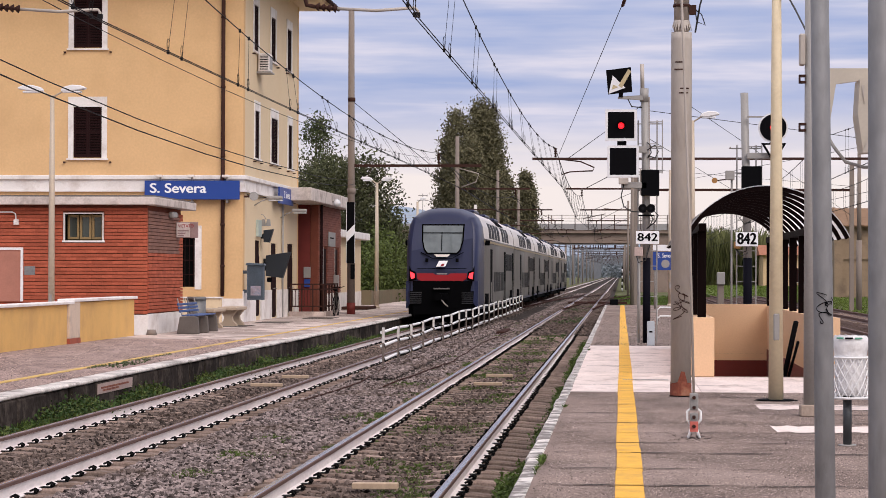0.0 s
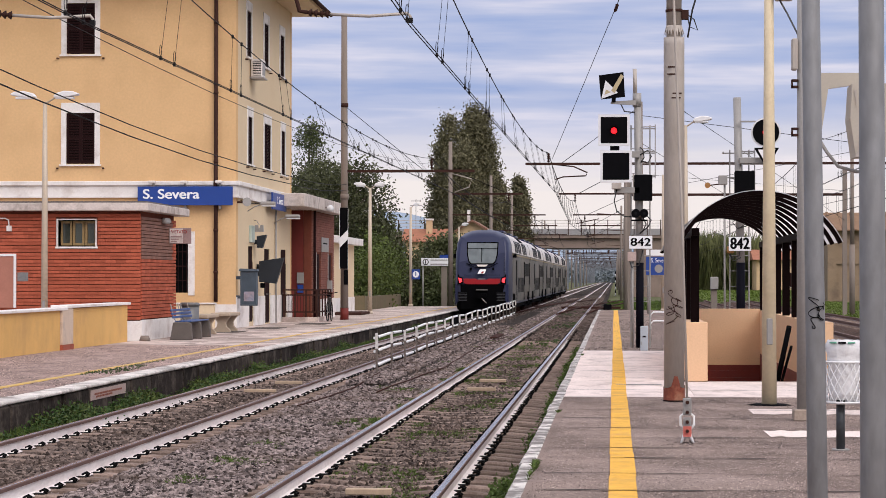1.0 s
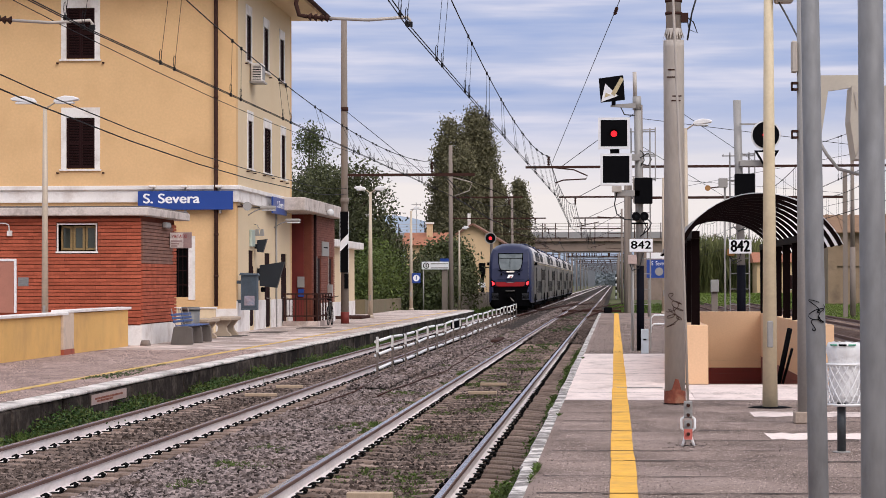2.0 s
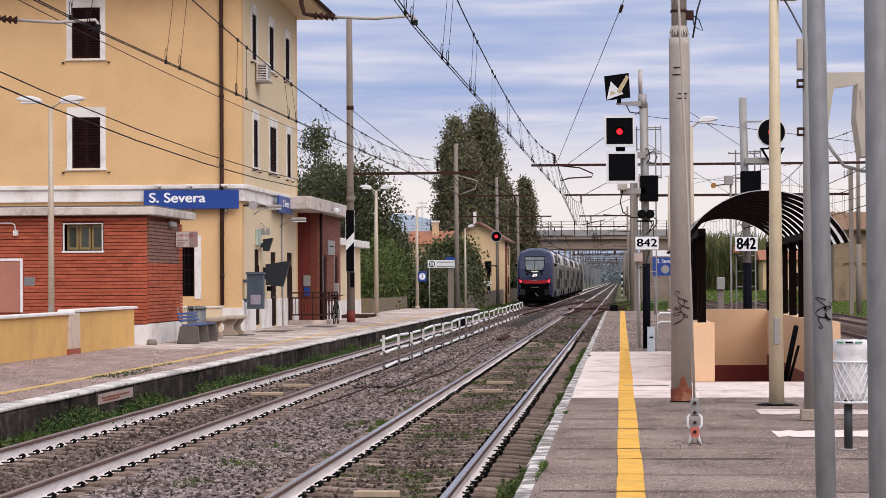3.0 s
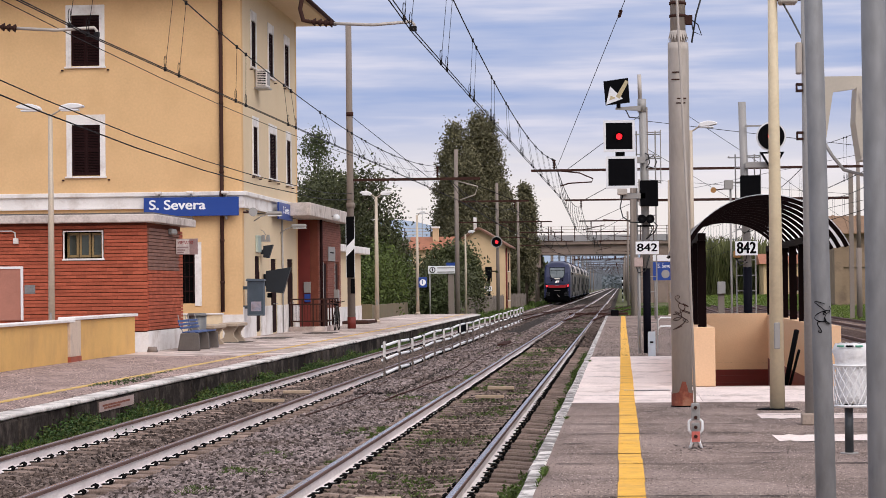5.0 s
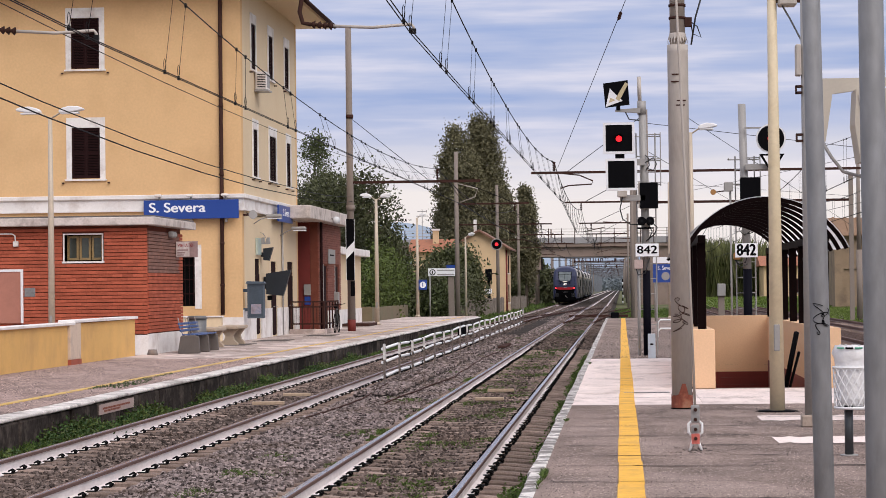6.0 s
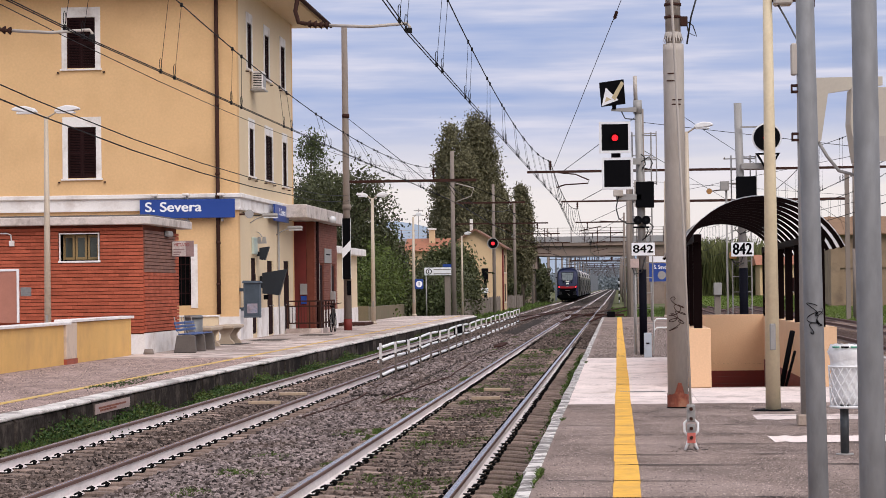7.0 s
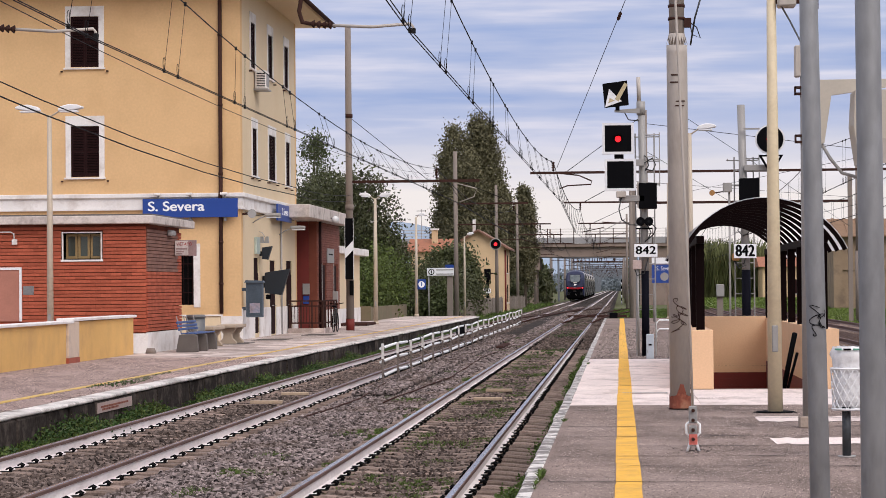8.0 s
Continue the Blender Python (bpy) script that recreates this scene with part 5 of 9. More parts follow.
def south_annexe():
    """Second brick annexe with projecting flat roof, beyond the building."""
    x = -11.2
    a = thing("brick_wing", (x, 86, LZ), "dark red brick wing under a projecting concrete roof", "building", kind="structure")
    dr = [(87.3, 88.4, LZ + 0.05, 2.75), (90.9, 92.0, LZ + 0.05, 2.75)]
    part("wall_core", wall_with_holes(B(), "y", 86.0, 92.8, LZ, 4.36, x - 0.3, x - 0.02, dr), M_MORTAR, a)
    part("front_core", boxb(-16, x - 0.31, 86.0, 86.3, LZ, 4.36), M_DARKRED, a)
    part("end_core", boxb(-16, x - 0.31, 92.5, 92.8, LZ, 4.36), M_BRICKDARK, a)
    bm = B()
    for p, q, z in brick_rows(None, 86.0, 92.8, x, LZ, 4.34, None, 0.088, 0.26):
        if not any(q > d[0] and p < d[1] and z < d[3] for d in dr):
            box(bm, x - 0.03, x + 0.02, p + 0.006, q - 0.006, z + 0.0075, z + 0.0805)
    part("brickwork", bm, mat("plum_brick_run", (0.22, 0.075, 0.05), 0.9, var=0.2, island=0.15, bump=0.3), a)["kind"] = "stuff"
    for d in dr:
        k = part("door", boxb(x - 0.06, x - 0.02, d[0], d[1], d[2], d[3]), M_SHUTTER, a)
        part("door_frame", boxb(x - 0.06, x + 0.03, d[0] - 0.06, d[0], d[2], d[3] + 0.06), M_LIGHTGREY, k)
    part("plinth", boxb(x + 0.02, x + 0.05, 88.45, 90.85, LZ, 1.05), M_WHITE, a)
    part("plinth", boxb(x + 0.02, x + 0.05, 92.02, 92.8, LZ, 1.05), M_WHITE, a)
    part("roof_slab", boxb(BX + 0.16, -10.80, 81.0, 92.6, 4.362, 4.82, bev=0.02), M_FASCIA, a, "pale concrete fascia with a worn edge")
    part("roof_back", boxb(-16, BX + 0.155, 84.96, 92.6, 4.37, 4.80), M_WHITE, a)
    part("downpipe", cylb((x + 0.08, 86.3, 4.36), (x + 0.08, 86.3, LZ), 0.05, n=10), M_SHUTTER, a)
    f = part("notice", boxb(x + 0.03, x + 0.06, 88.6, 90.7, 2.85, 3.4), M_LIGHTGREY, a, "pale wall notice")
    part("notice_bar", boxb(x + 0.06, x + 0.066, 89.0, 90.2, 3.15, 3.2), M_BLACK, f)
    part("letter_box", boxb(x + 0.02, x + 0.2, 90.4, 90.8, 1.3, 1.75, bev=0.02), M_LIGHTGREY, a)
    part("blue_notice", boxb(-11.72, -11.5, 85.93, 85.96, 1.3, 1.6), M_BLUESIGN, a)
    part("white_notice", boxb(-11.74, -11.48, 85.93, 85.96, 1.65, 2.05), M_LIGHTGREY, a)
    g = part("globe_lamp", B(), M_DIFFUSER, a)
    bm = B(); bmesh.ops.create_uvsphere(bm, u_segments=14, v_segments=8, radius=0.14, matrix=Matrix.Translation(Vector((-10.62, 86.9, 4.45)) - ORIGIN[a]))
    bm.to_mesh(g.data); bm.free()
    part("lamp_arm", cylb((-10.8, 86.9, 4.5), (-10.62, 86.9, 4.5), 0.03, n=8), M_LIGHTGREY, g)
    # pale wing further on
    w = thing("pale_wing", (BX, 93, LZ), "low pale plaster wing with a flat roof", "building", kind="structure")
    part("wall", wall_with_holes(B(), "y", 92.85, 105.5, LZ, 3.32, BX - 0.3, BX, [(94.6, 95.5, 0.3, 2.6), (101.8, 102.9, 1.2, 2.6)]), M_OCHREFACE, w)
    part("end_wall", boxb(-17, BX - 0.31, 105.2, 105.5, LZ, 3.32), M_OCHREFACE, w)
    part("plinth", boxb(BX, BX + 0.03, 95.52, 105.5, LZ, 1.0), M_WHITE, w)
    part("door", boxb(BX - 0.22, BX - 0.18, 94.6, 95.5, 0.3, 2.6), M_SHUTTER, w)
    part("window", boxb(BX - 0.22, BX - 0.18, 101.8, 102.9, 1.2, 2.6), M_SHUTTER, w)
    part("roof_slab", boxb(-17, BX + 0.35, 92.85, 106.2, 3.322, 3.62, bev=0.015), M_WHITE, w)

def stair_rail():
    """Dark railing round a cellar stair, and the bicycle that leans on it."""
    r = thing("stair_railing", (-11, 82, LZ), "dark brown steel railing on a low kerb", "railing")
    part("kerb", boxb(-11.72, -10.44, 81.9, 82.05, LZ, 0.46, bev=0.01), M_CONC, r)
    part("kerb", boxb(-10.58, -10.44, 82.06, 86.2, LZ, 0.46, bev=0.01), M_CONC, r)
    dk = M_BROWNSTEEL
    for z in (1.40, 0.62, 1.22):
        part("rail", boxb(-11.70, -10.48, 81.95, 82.0, z, z + 0.05), dk, r)
        part("rail", boxb(-10.53, -10.48, 82.0, 86.2, z, z + 0.05), dk, r)
    for k in range(4):
        x = -11.68 + 0.39 * k
        part("post", boxb(x, x + 0.05, 81.95, 82.0, 0.46, 1.42), dk, r)
    for k in range(11):
        x = -11.6 + 0.105 * k
        part("baluster", boxb(x, x + 0.016, 81.965, 81.985, 0.66, 1.22), dk, r)
    for k in range(6):
        y = 82.0 + 0.83 * k
        part("post", boxb(-10.53, -10.48, y, y + 0.05, 0.46, 1.42), dk, r)
    b = thing("bicycle", (-10.3, 84.5, LZ), "dark bicycle leaning against the railing", "bicycle")
    x = -10.28
    for y in (83.4, 84.5):
        bm = B()
        pts = [(x, y + 0.34 * math.cos(a), LZ + 0.345 + 0.34 * math.sin(a)) for a in [2 * math.pi * i / 24 for i in range(25)]]
        tube(bm, pts, 0.018, n=6, cap=False)
        wl = part("wheel", bm, M_BLACK, b)
        bm = B()
        for i in range(8):
            a = 2 * math.pi * i / 8
            cyl(bm, (x, y, LZ + 0.345), (x, y + 0.33 * math.cos(a), LZ + 0.345 + 0.33 * math.sin(a)), 0.004, n=4)
        part("spokes", bm, M_LIGHTGREY, wl)
    bm = B()
    R, S, H, Bk, F = (x, 83.4, LZ + 0.345), (x, 83.75, LZ + 0.85), (x, 84.3, LZ + 0.85), (x, 83.85, LZ + 0.3), (x, 84.5, LZ + 0.345)
    for p, q in ((R, S), (R, Bk), (S, Bk), (S, H), (Bk, H), (H, F)):
        cyl(bm, p, q, 0.018, n=6)
    part("frame", bm, mat("dark_bicycle_paint", (0.03, 0.028, 0.025), 0.4), b)
    part("saddle", boxb(x - 0.07, x + 0.07, 83.55, 83.82, LZ + 0.9, LZ + 0.96, bev=0.02), M_BLACK, b)
    part("handlebar", tubeb([(x - 0.28, 84.15, LZ + 1.05), (x, 84.3, LZ + 1.0), (x + 0.28, 84.15, LZ + 1.05)], 0.014, n=6), M_BLACK, b)
    # low stone step beyond
    solo("plank_bed", boxb(-12.0, -10.6, 97.5, 101.0, LZ, LZ + 0.12, bev=0.02), M_BROWNSTEEL, (-11.3, 99, LZ), "low dark timber edging on the platform", "edging")

annexe()
low_wall()
station_sign()
street_lamp((-13.87, 56.1), 5.86, (-1, 1), 0.85, LZ, "platform lamps", "grey double-headed platform lamp behind the low wall", 0.085)
street_lamp((-10.65, 101.5), 5.5, (-1, 1), 0.72, LZ, "platform lamps", "grey double-headed platform lamp on the open platform", 0.10)
street_lamp((-11.27, 129.0), 5.5, (1,), 0.5, LZ, "platform lamps", "slim single-headed platform lamp beside the hedge", 0.10)
street_lamp((-9.45, 142.0), 5.0, (1,), 0.6, LZ - 0.3, "platform lamps", "slim single-headed lamp past the platform end", 0.08)
bench_seat((-11.1, 57.9), 0)
bench_seat((-11.12, 59.35), 0)
stone_bench(-11.30, 62.9)
stone_bench(-11.25, 66.3)
facade_things()
south_annexe()
stair_rail()

# ---- right-hand platform things ----
M_REDLAMP = mat("red_signal_lamp", (0.8, 0.03, 0.04), 0.3, emit=(1.0, 0.012, 0.02), emit_str=1.3, bump=0.0)
M_SIGWHITE = mat("white_signal_border", (0.72, 0.72, 0.74), 0.5, var=0.06, bump=0.02)
M_CABLE = mat("black_rubber_cable", (0.012, 0.012, 0.013), 0.5, bump=0.0)

def scrawl(name, parent, material, cx, y, cz, size, seed, r=0.006, radius=None):
    """Looping hand-drawn marker lines on a pole's near side."""
    rng = random.Random(seed)
    for k in range(3):
        a0, w = rng.uniform(0, 6.28), rng.uniform(2.2, 3.6)
        pts = []
        for i in range(26):
            s = i / 25
            u = cx + size * (0.33 * math.sin(w * 2.1 * s + a0) + 0.22 * math.sin(5.3 * w * s + k))
            z = cz + size * ((0.9 - k * 0.55) - 1.0 * s + 0.22 * math.cos(3.9 * w * s + a0))
            yy = y if radius is None else y + radius - math.sqrt(max(radius ** 2 - (u - cx) ** 2, 0.0))
            pts.append((u, yy - 0.002, z))
        part(name, tubeb(pts, r, n=4), material, parent)

def concrete_mast():
    x, y = 0.66, 25.84
    p = thing("platform_mast", (x, y, RZ), "tall taupe tubular mast with rusty red foot and marker scrawl", "mast")
    pole = part("pole", tubeb([(x, y, RZ), (x, y, 4.42), (x - 0.0, y, 4.5)], [0.113, 0.115, 0.115], n=20), M_TAUPE, p)
    part("upper_pole", cylb((x, y, 4.5), (x, y, 9.0), 0.085, 0.075, n=18), M_TAUPE, p)
    bm = B()
    for k in range(20):
        a = 2 * math.pi * k / 20
        q = Vector((math.cos(a), math.sin(a), 0))
        s = Vector((-math.sin(a), math.cos(a), 0)) * 0.018
        c = Vector((x, y, 4.62))
        v = [bm.verts.new(c + q * 0.088 - s), bm.verts.new(c + q * 0.088 + s), bm.verts.new(c + q * 0.125 + Vector((0, 0, -0.12)))]
        bm.faces.new(v)
    part("collar", bm, M_TAUPE, p, "ragged collar where the tubes meet")["kind"] = "stuff"
    part("collar_ring", cylb((x, y, 4.56), (x, y, 4.63), 0.10, 0.088, n=20), M_TAUPE, p)
    bm = B()
    n = 20
    lo = [bm.verts.new((x + 0.119 * math.cos(2 * math.pi * i / n), y + 0.119 * math.sin(2 * math.pi * i / n), RZ)) for i in range(n)]
    rng = random.Random(2)
    hi = [bm.verts.new((x + 0.118 * math.cos(2 * math.pi * i / n), y + 0.118 * math.sin(2 * math.pi * i / n), RZ + 0.13 + (0.10 if i in (15, 16) else 0.0) + rng.uniform(0, 0.05))) for i in range(n)]
    for i in range(n):
        bm.faces.new((lo[i], lo[(i + 1) % n], hi[(i + 1) % n], hi[i]))
    part("foot_paint", bm, M_RUST, pole, "flaking rust-red paint")
    for z in (4.78, 4.92):
        part("band", cylb((x, y, z), (x, y, z + 0.03), 0.095, n=18), M_BROWNSTEEL, p)
    b = part("bracket", boxb(x + 0.08, x + 0.16, y - 0.05, y + 0.05, 4.70, 4.80), M_BROWNSTEEL, p)
    part("hanging_cable", tubeb([(x + 0.14, y, 4.78), (x + 0.17, y, 4.62), (x + 0.26, y, 4.58), (x + 0.22, y, 4.70), (x + 0.14, y, 4.76)], 0.007, n=5), M_CABLE, b)
    part("stay_cable", tubeb([(x + 0.15, y, 4.5), (x + 0.2, y - 0.02, 4.8), (x + 0.32, y - 0.04, 5.2)], 0.010, n=6), M_CABLE, b)
    for z, o in ((4.16, -0.03), (4.08, -0.04), (3.87, 0.02), (3.82, 0.01)):
        part("stencil_bar", boxb(x - 0.04 + o, x + 0.06 + o, y - 0.117, y - 0.108, z, z + 0.014), M_BROWNSTEEL, p)
    scrawl("marker_scrawl", p, M_BROWNSTEEL, x, y - 0.115, 1.55, 0.17, 5, 0.004, 0.115)
    # black dust at the foot
    part("foot_stain", cylb((x, y, RZ + 0.001), (x, y, RZ + 0.014), 0.13, 0.12, n=16), M_BLACK, p)

def guy_wire():
    x, y = 0.60, 19.27
    g = thing("guy_anchor", (x, y, RZ), "guy wire with clamp and red-white anchor shackle", "guy wire")
    part("wire", tubeb([(0.598, y, 0.86), (0.56, y, 2.3), (0.49, y, 4.16), (0.40, y + 0.2, 6.6)], 0.011, n=6), M_TAUPE, g)
    grey = mat("zinc_clamp", (0.30, 0.29, 0.28), 0.5, 0.4, var=0.2, scale=10)
    c = part("upper_clamp", boxb(x - 0.035, x + 0.035, y - 0.03, y + 0.03, 0.72, 0.86, bev=0.008), grey, g)
    l = part("lower_clamp", boxb(x - 0.032, x + 0.032, y - 0.028, y + 0.028, 0.585, 0.70, bev=0.008), grey, g)
    part("red_mark", boxb(x - 0.034, x + 0.034, y - 0.033, y - 0.0285, 0.545, 0.63), mat("faded_red_paint", (0.55, 0.13, 0.10), 0.6, var=0.2, scale=8), l)
    for z in (0.745, 0.825):
        part("bolt", cylb((x, y - 0.03, z), (x, y - 0.05, z), 0.016, n=6), M_BROWNSTEEL, c)
    for z in (0.665, 0.59):
        part("bolt", cylb((x, y - 0.03, z), (x, y - 0.05, z), 0.016, n=6), M_BROWNSTEEL, l)
    for s in (-1, 1):
        part("shackle", tubeb([(x + s * 0.025, y, 0.735), (x + s * 0.055, y, 0.71), (x + s * 0.055, y, 0.64), (x + s * 0.02, y, 0.60)], 0.011, n=6), M_WHITEPAINT, g)
        part("anchor_leg", tubeb([(x + s * 0.02, y, 0.585), (x + s * 0.035, y, 0.53), (x + s * 0.05, y, RZ)], 0.011, n=6), M_WHITEPAINT, g)
    rng = random.Random(6)
    bm = B()
    for k in range(70):
        a, d = rng.uniform(0, 6.28), abs(rng.gauss(0, 0.11))
        cxx, cyy, s = x + d * math.cos(a), y + d * 2.2 * math.sin(a), rng.uniform(0.004, 0.012)
        cyl(bm, (cxx, cyy, RZ), (cxx, cyy, RZ + s * 0.7), s, s * 0.4, n=5)
    part("loose_grit", bm, MATS["dark_grit"], g, "dark grit round the anchor")["kind"] = "stuff"

def plain_pole(name, label, base, top, r0, r1, material, category="pole", extra=None, z0=RZ):
    p = thing(name, (base[0], base[1], z0), label, category)
    part("shaft", tubeb([(base[0], base[1], z0), ((base[0] * 0.5 + top[0] * 0.5), base[1], (z0 + top[1]) / 2), (top[0], base[1], top[1])], [r0, (r0 + r1) / 2, r1], n=22), material, p)
    return p

def poles_right():
    p = plain_pole("grey_pole", "close grey galvanised pole with black marker scrawl", (0.4807, 5.42), (0.4453, 3.2), 0.0250, 0.0195, M_GREYPOLE)
    scrawl("marker_scrawl", p, M_BLACK, 0.4660, 5.42 - 0.0226, 1.77, 0.034, 9, 0.0010, 0.0222)
    part("base_plate", boxb(0.40, 0.56, 5.34, 5.50, RZ, RZ + 0.012), M_GREYPOLE, p)
    p = plain_pole("grey_pole", "close grey galvanised pole at the platform side", (0.4630, 4.167), (0.4535, 3.2), 0.0245, 0.0212, M_GREYPOLE)
    part("base_plate", boxb(0.385, 0.545, 4.09, 4.25, RZ, RZ + 0.012), M_GREYPOLE, p)
    # pole with the departure display
    x, y = 1.80, 22.43
    p = plain_pole("display_pole", "slim pole carrying a beige display box and junction box", (x, y), (x, 5.2), 0.065, 0.055, M_LIGHTGREY)
    part("foot_block", boxb(x - 0.10, x + 0.12, y - 0.12, y + 0.1, RZ, RZ + 0.11, bev=0.01), mat("beige_stone_block", (0.33, 0.26, 0.21), 0.9), p)
    for z in (3.20, 3.66):
        part("clamp", boxb(x - 0.11, x - 0.05, y - 0.05, y + 0.05, z, z + 0.02), M_BROWNSTEEL, p)
        part("clamp", boxb(x - 0.11, x - 0.05, y - 0.05, y + 0.05, z + 0.06, z + 0.08), M_BROWNSTEEL, p)
        part("clamp", boxb(x - 0.112, x - 0.1, y - 0.05, y + 0.05, z, z + 0.08), M_BROWNSTEEL, p)
    part("side_box", boxb(x - 0.11, x - 0.055, y - 0.06, y + 0.06, 3.83, 4.13, bev=0.01), M_TAUPE, p)
    beige = mat("beige_coated_steel", (0.46, 0.41, 0.34), 0.5, var=0.06, bump=0.02)
    part("bracket", prismb([(x + 0.05, 3.80), (x + 0.75, 3.80), (x + 0.75, 3.72), (x + 0.235, 3.65), (x + 0.165, 3.20), (x + 0.12, 3.18), (x + 0.05, 3.4)], "y", y - 0.03, y + 0.03), beige, p)
    bx = part("display_box", prismb([(x + 0.44, 3.68), (x + 0.80, 3.68), (x + 0.80, 3.02), (x + 0.47, 2.99), (x + 0.42, 3.35)], "y", y - 0.25, y + 0.25), beige, p)
    part("vent_panel", prismb([(x + 0.455, 3.62), (x + 0.48, 3.62), (x + 0.48, 3.45)], "y", y - 0.262, y - 0.251), M_TAUPE, bx)
    part("box_hood", prismb([(x + 0.46, 2.985), (x + 0.56, 3.22), (x + 0.80, 3.22), (x + 0.80, 2.985)], "y", y - 0.28, y - 0.255), M_TAUPE, bx)
    part("conduit", tubeb([(x + 0.14, y, 3.19), (x + 0.22, y, 3.05), (x + 0.33, y, 2.91), (x + 0.5, y, 2.86), (x + 0.68, y, 2.86)], 0.016, n=8), M_LIGHTGREY, p)
    # cream lamp pole
    x, y = 1.655, 25.16
    p = plain_pole("cream_lamp_pole", "tall cream painted tapering lamp pole", (x, y), (x, 6.8), 0.081, 0.036, M_CREAM)
    part("inspection_plate", boxb(x - 0.032, x + 0.032, y - 0.083, y - 0.06, 1.13, 1.42, bev=0.012), M_LIGHTGREY, p, "small grey cover plate")
    part("lantern_arm", boxb(x + 0.03, x + 0.5, y - 0.02, y + 0.02, 4.86, 4.92), M_BROWNSTEEL, p)
    part("floodlight", boxb(x + 0.06, x + 0.26, y - 0.12, y + 0.1, 4.82, 4.98, bev=0.02), M_TAUPE, p)
    part("strut", boxb(x + 0.4, x + 0.5, y - 0.03, y + 0.03, 4.80, 4.98), M_BROWNSTEEL, p)
    part("feed_cable", tubeb([(x + 0.10, y, 4.85), (x + 0.16, y - 0.5, 4.62), (x + 0.24, y - 1.5, 4.2), (x + 0.22, y - 2.6, 3.8)], 0.010, n=6), M_CABLE, p)
    part("asphalt_collar", cylb((x, y, RZ), (x, y, RZ + 0.012), 0.24, 0.18, n=18), M_BLACK, p)
    street_lamp((1.97, 65.0), 5.6, (1,), 0.75, RZ, "platform lamps", "tall grey-beige single-headed platform lamp", 0.085)
    street_lamp((2.0, 96.0), 5.6, (1,), 0.75, RZ, "platform lamps", "far grey-beige single-headed platform lamp", 0.085)

def litter_stand():
    x, y = 1.80, 18.57
    b = thing("litter_basket", (x, y, RZ), "white wire litter basket with white bag on a dark post", "bin")
    part("post", cylb((x - 0.02, y, RZ), (x - 0.02, y, 0.92), 0.034, n=14), mat("dark_grey_steel", (0.05, 0.055, 0.06), 0.5, 0.3), b)
    part("foot", cylb((x - 0.02, y, RZ), (x - 0.02, y, RZ + 0.012), 0.07, n=14), M_LIGHTGREY, b)
    r0, r1, z0, z1 = 0.125, 0.142, 0.87, 1.31
    cx = x + 0.005
    bag = mat("white_plastic_bag", (0.74, 0.73, 0.73), 0.4, var=0.1, scale=9, bump=0.5, fine=25)
    bm = B()
    n, rows_ = 28, 8
    rg = []
    rng = random.Random(12)
    for j in range(rows_ + 1):
        s = j / rows_
        z = z0 + 0.02 + (z1 - z0 + 0.03) * s
        rr = r0 - 0.012 + (r1 - r0) * s + (0.022 if j == rows_ - 1 else 0.0) - (0.01 if j == rows_ else 0)
        rg.append([bm.verts.new((cx + (rr + rng.uniform(-0.006, 0.006)) * math.cos(2 * math.pi * i / n), y + (rr + rng.uniform(-0.006, 0.006)) * math.sin(2 * math.pi * i / n), z + rng.uniform(-0.004, 0.006))) for i in range(n)])
    for a, c in zip(rg, rg[1:]):
        for i in range(n):
            bm.faces.new((a[i], a[(i + 1) % n], c[(i + 1) % n], c[i])).smooth = True
    bm.faces.new(rg[0][::-1])
    part("bag", bm, bag, b, "white plastic bag hanging over the rim")
    # diamond mesh
    bm = B()
    for d in (-1, 1):
        for k in range(14):
            a = 2 * math.pi * k / 14
            pts = []
            for i in range(10):
                s = i / 9
                rr = r0 + (r1 - r0) * s * 0.75 + 0.006
                pts.append((cx + rr * math.cos(a + d * s * 1.3), y + rr * math.sin(a + d * s * 1.3), z0 + (z1 - z0) * 0.72 * s))
            tube(bm, pts, 0.0045, n=4, cap=False)
    part("mesh", bm, M_WHITEPAINT, b, "white diamond wire mesh")
    for z, r in ((z0, r0 + 0.008), (z0 + 0.72 * (z1 - z0), r1)):
        part("hoop", tubeb([(cx + r * math.cos(2 * math.pi * i / 24), y + r * math.sin(2 * math.pi * i / 24), z) for i in range(25)], 0.009, n=6, cap=False), M_WHITEPAINT, b)
    part("base_plate", cylb((cx, y, z0 - 0.012), (cx, y, z0 - 0.002), r0 + 0.01, n=20), M_WHITEPAINT, b)
    # green and dark edging at the rim
    for k, m_ in enumerate((mat("green_tape", (0.10, 0.32, 0.22), 0.5), M_BLACK, MATS["green_tape"])):
        a0 = -2.45 + 0.5 * k
        part("rim_tape", tubeb([(cx + 0.150 * math.cos(a0 + 0.4 * i / 6), y + 0.150 * math.sin(a0 + 0.4 * i / 6), z1 + 0.03) for i in range(7)], 0.008, n=5), m_, b)

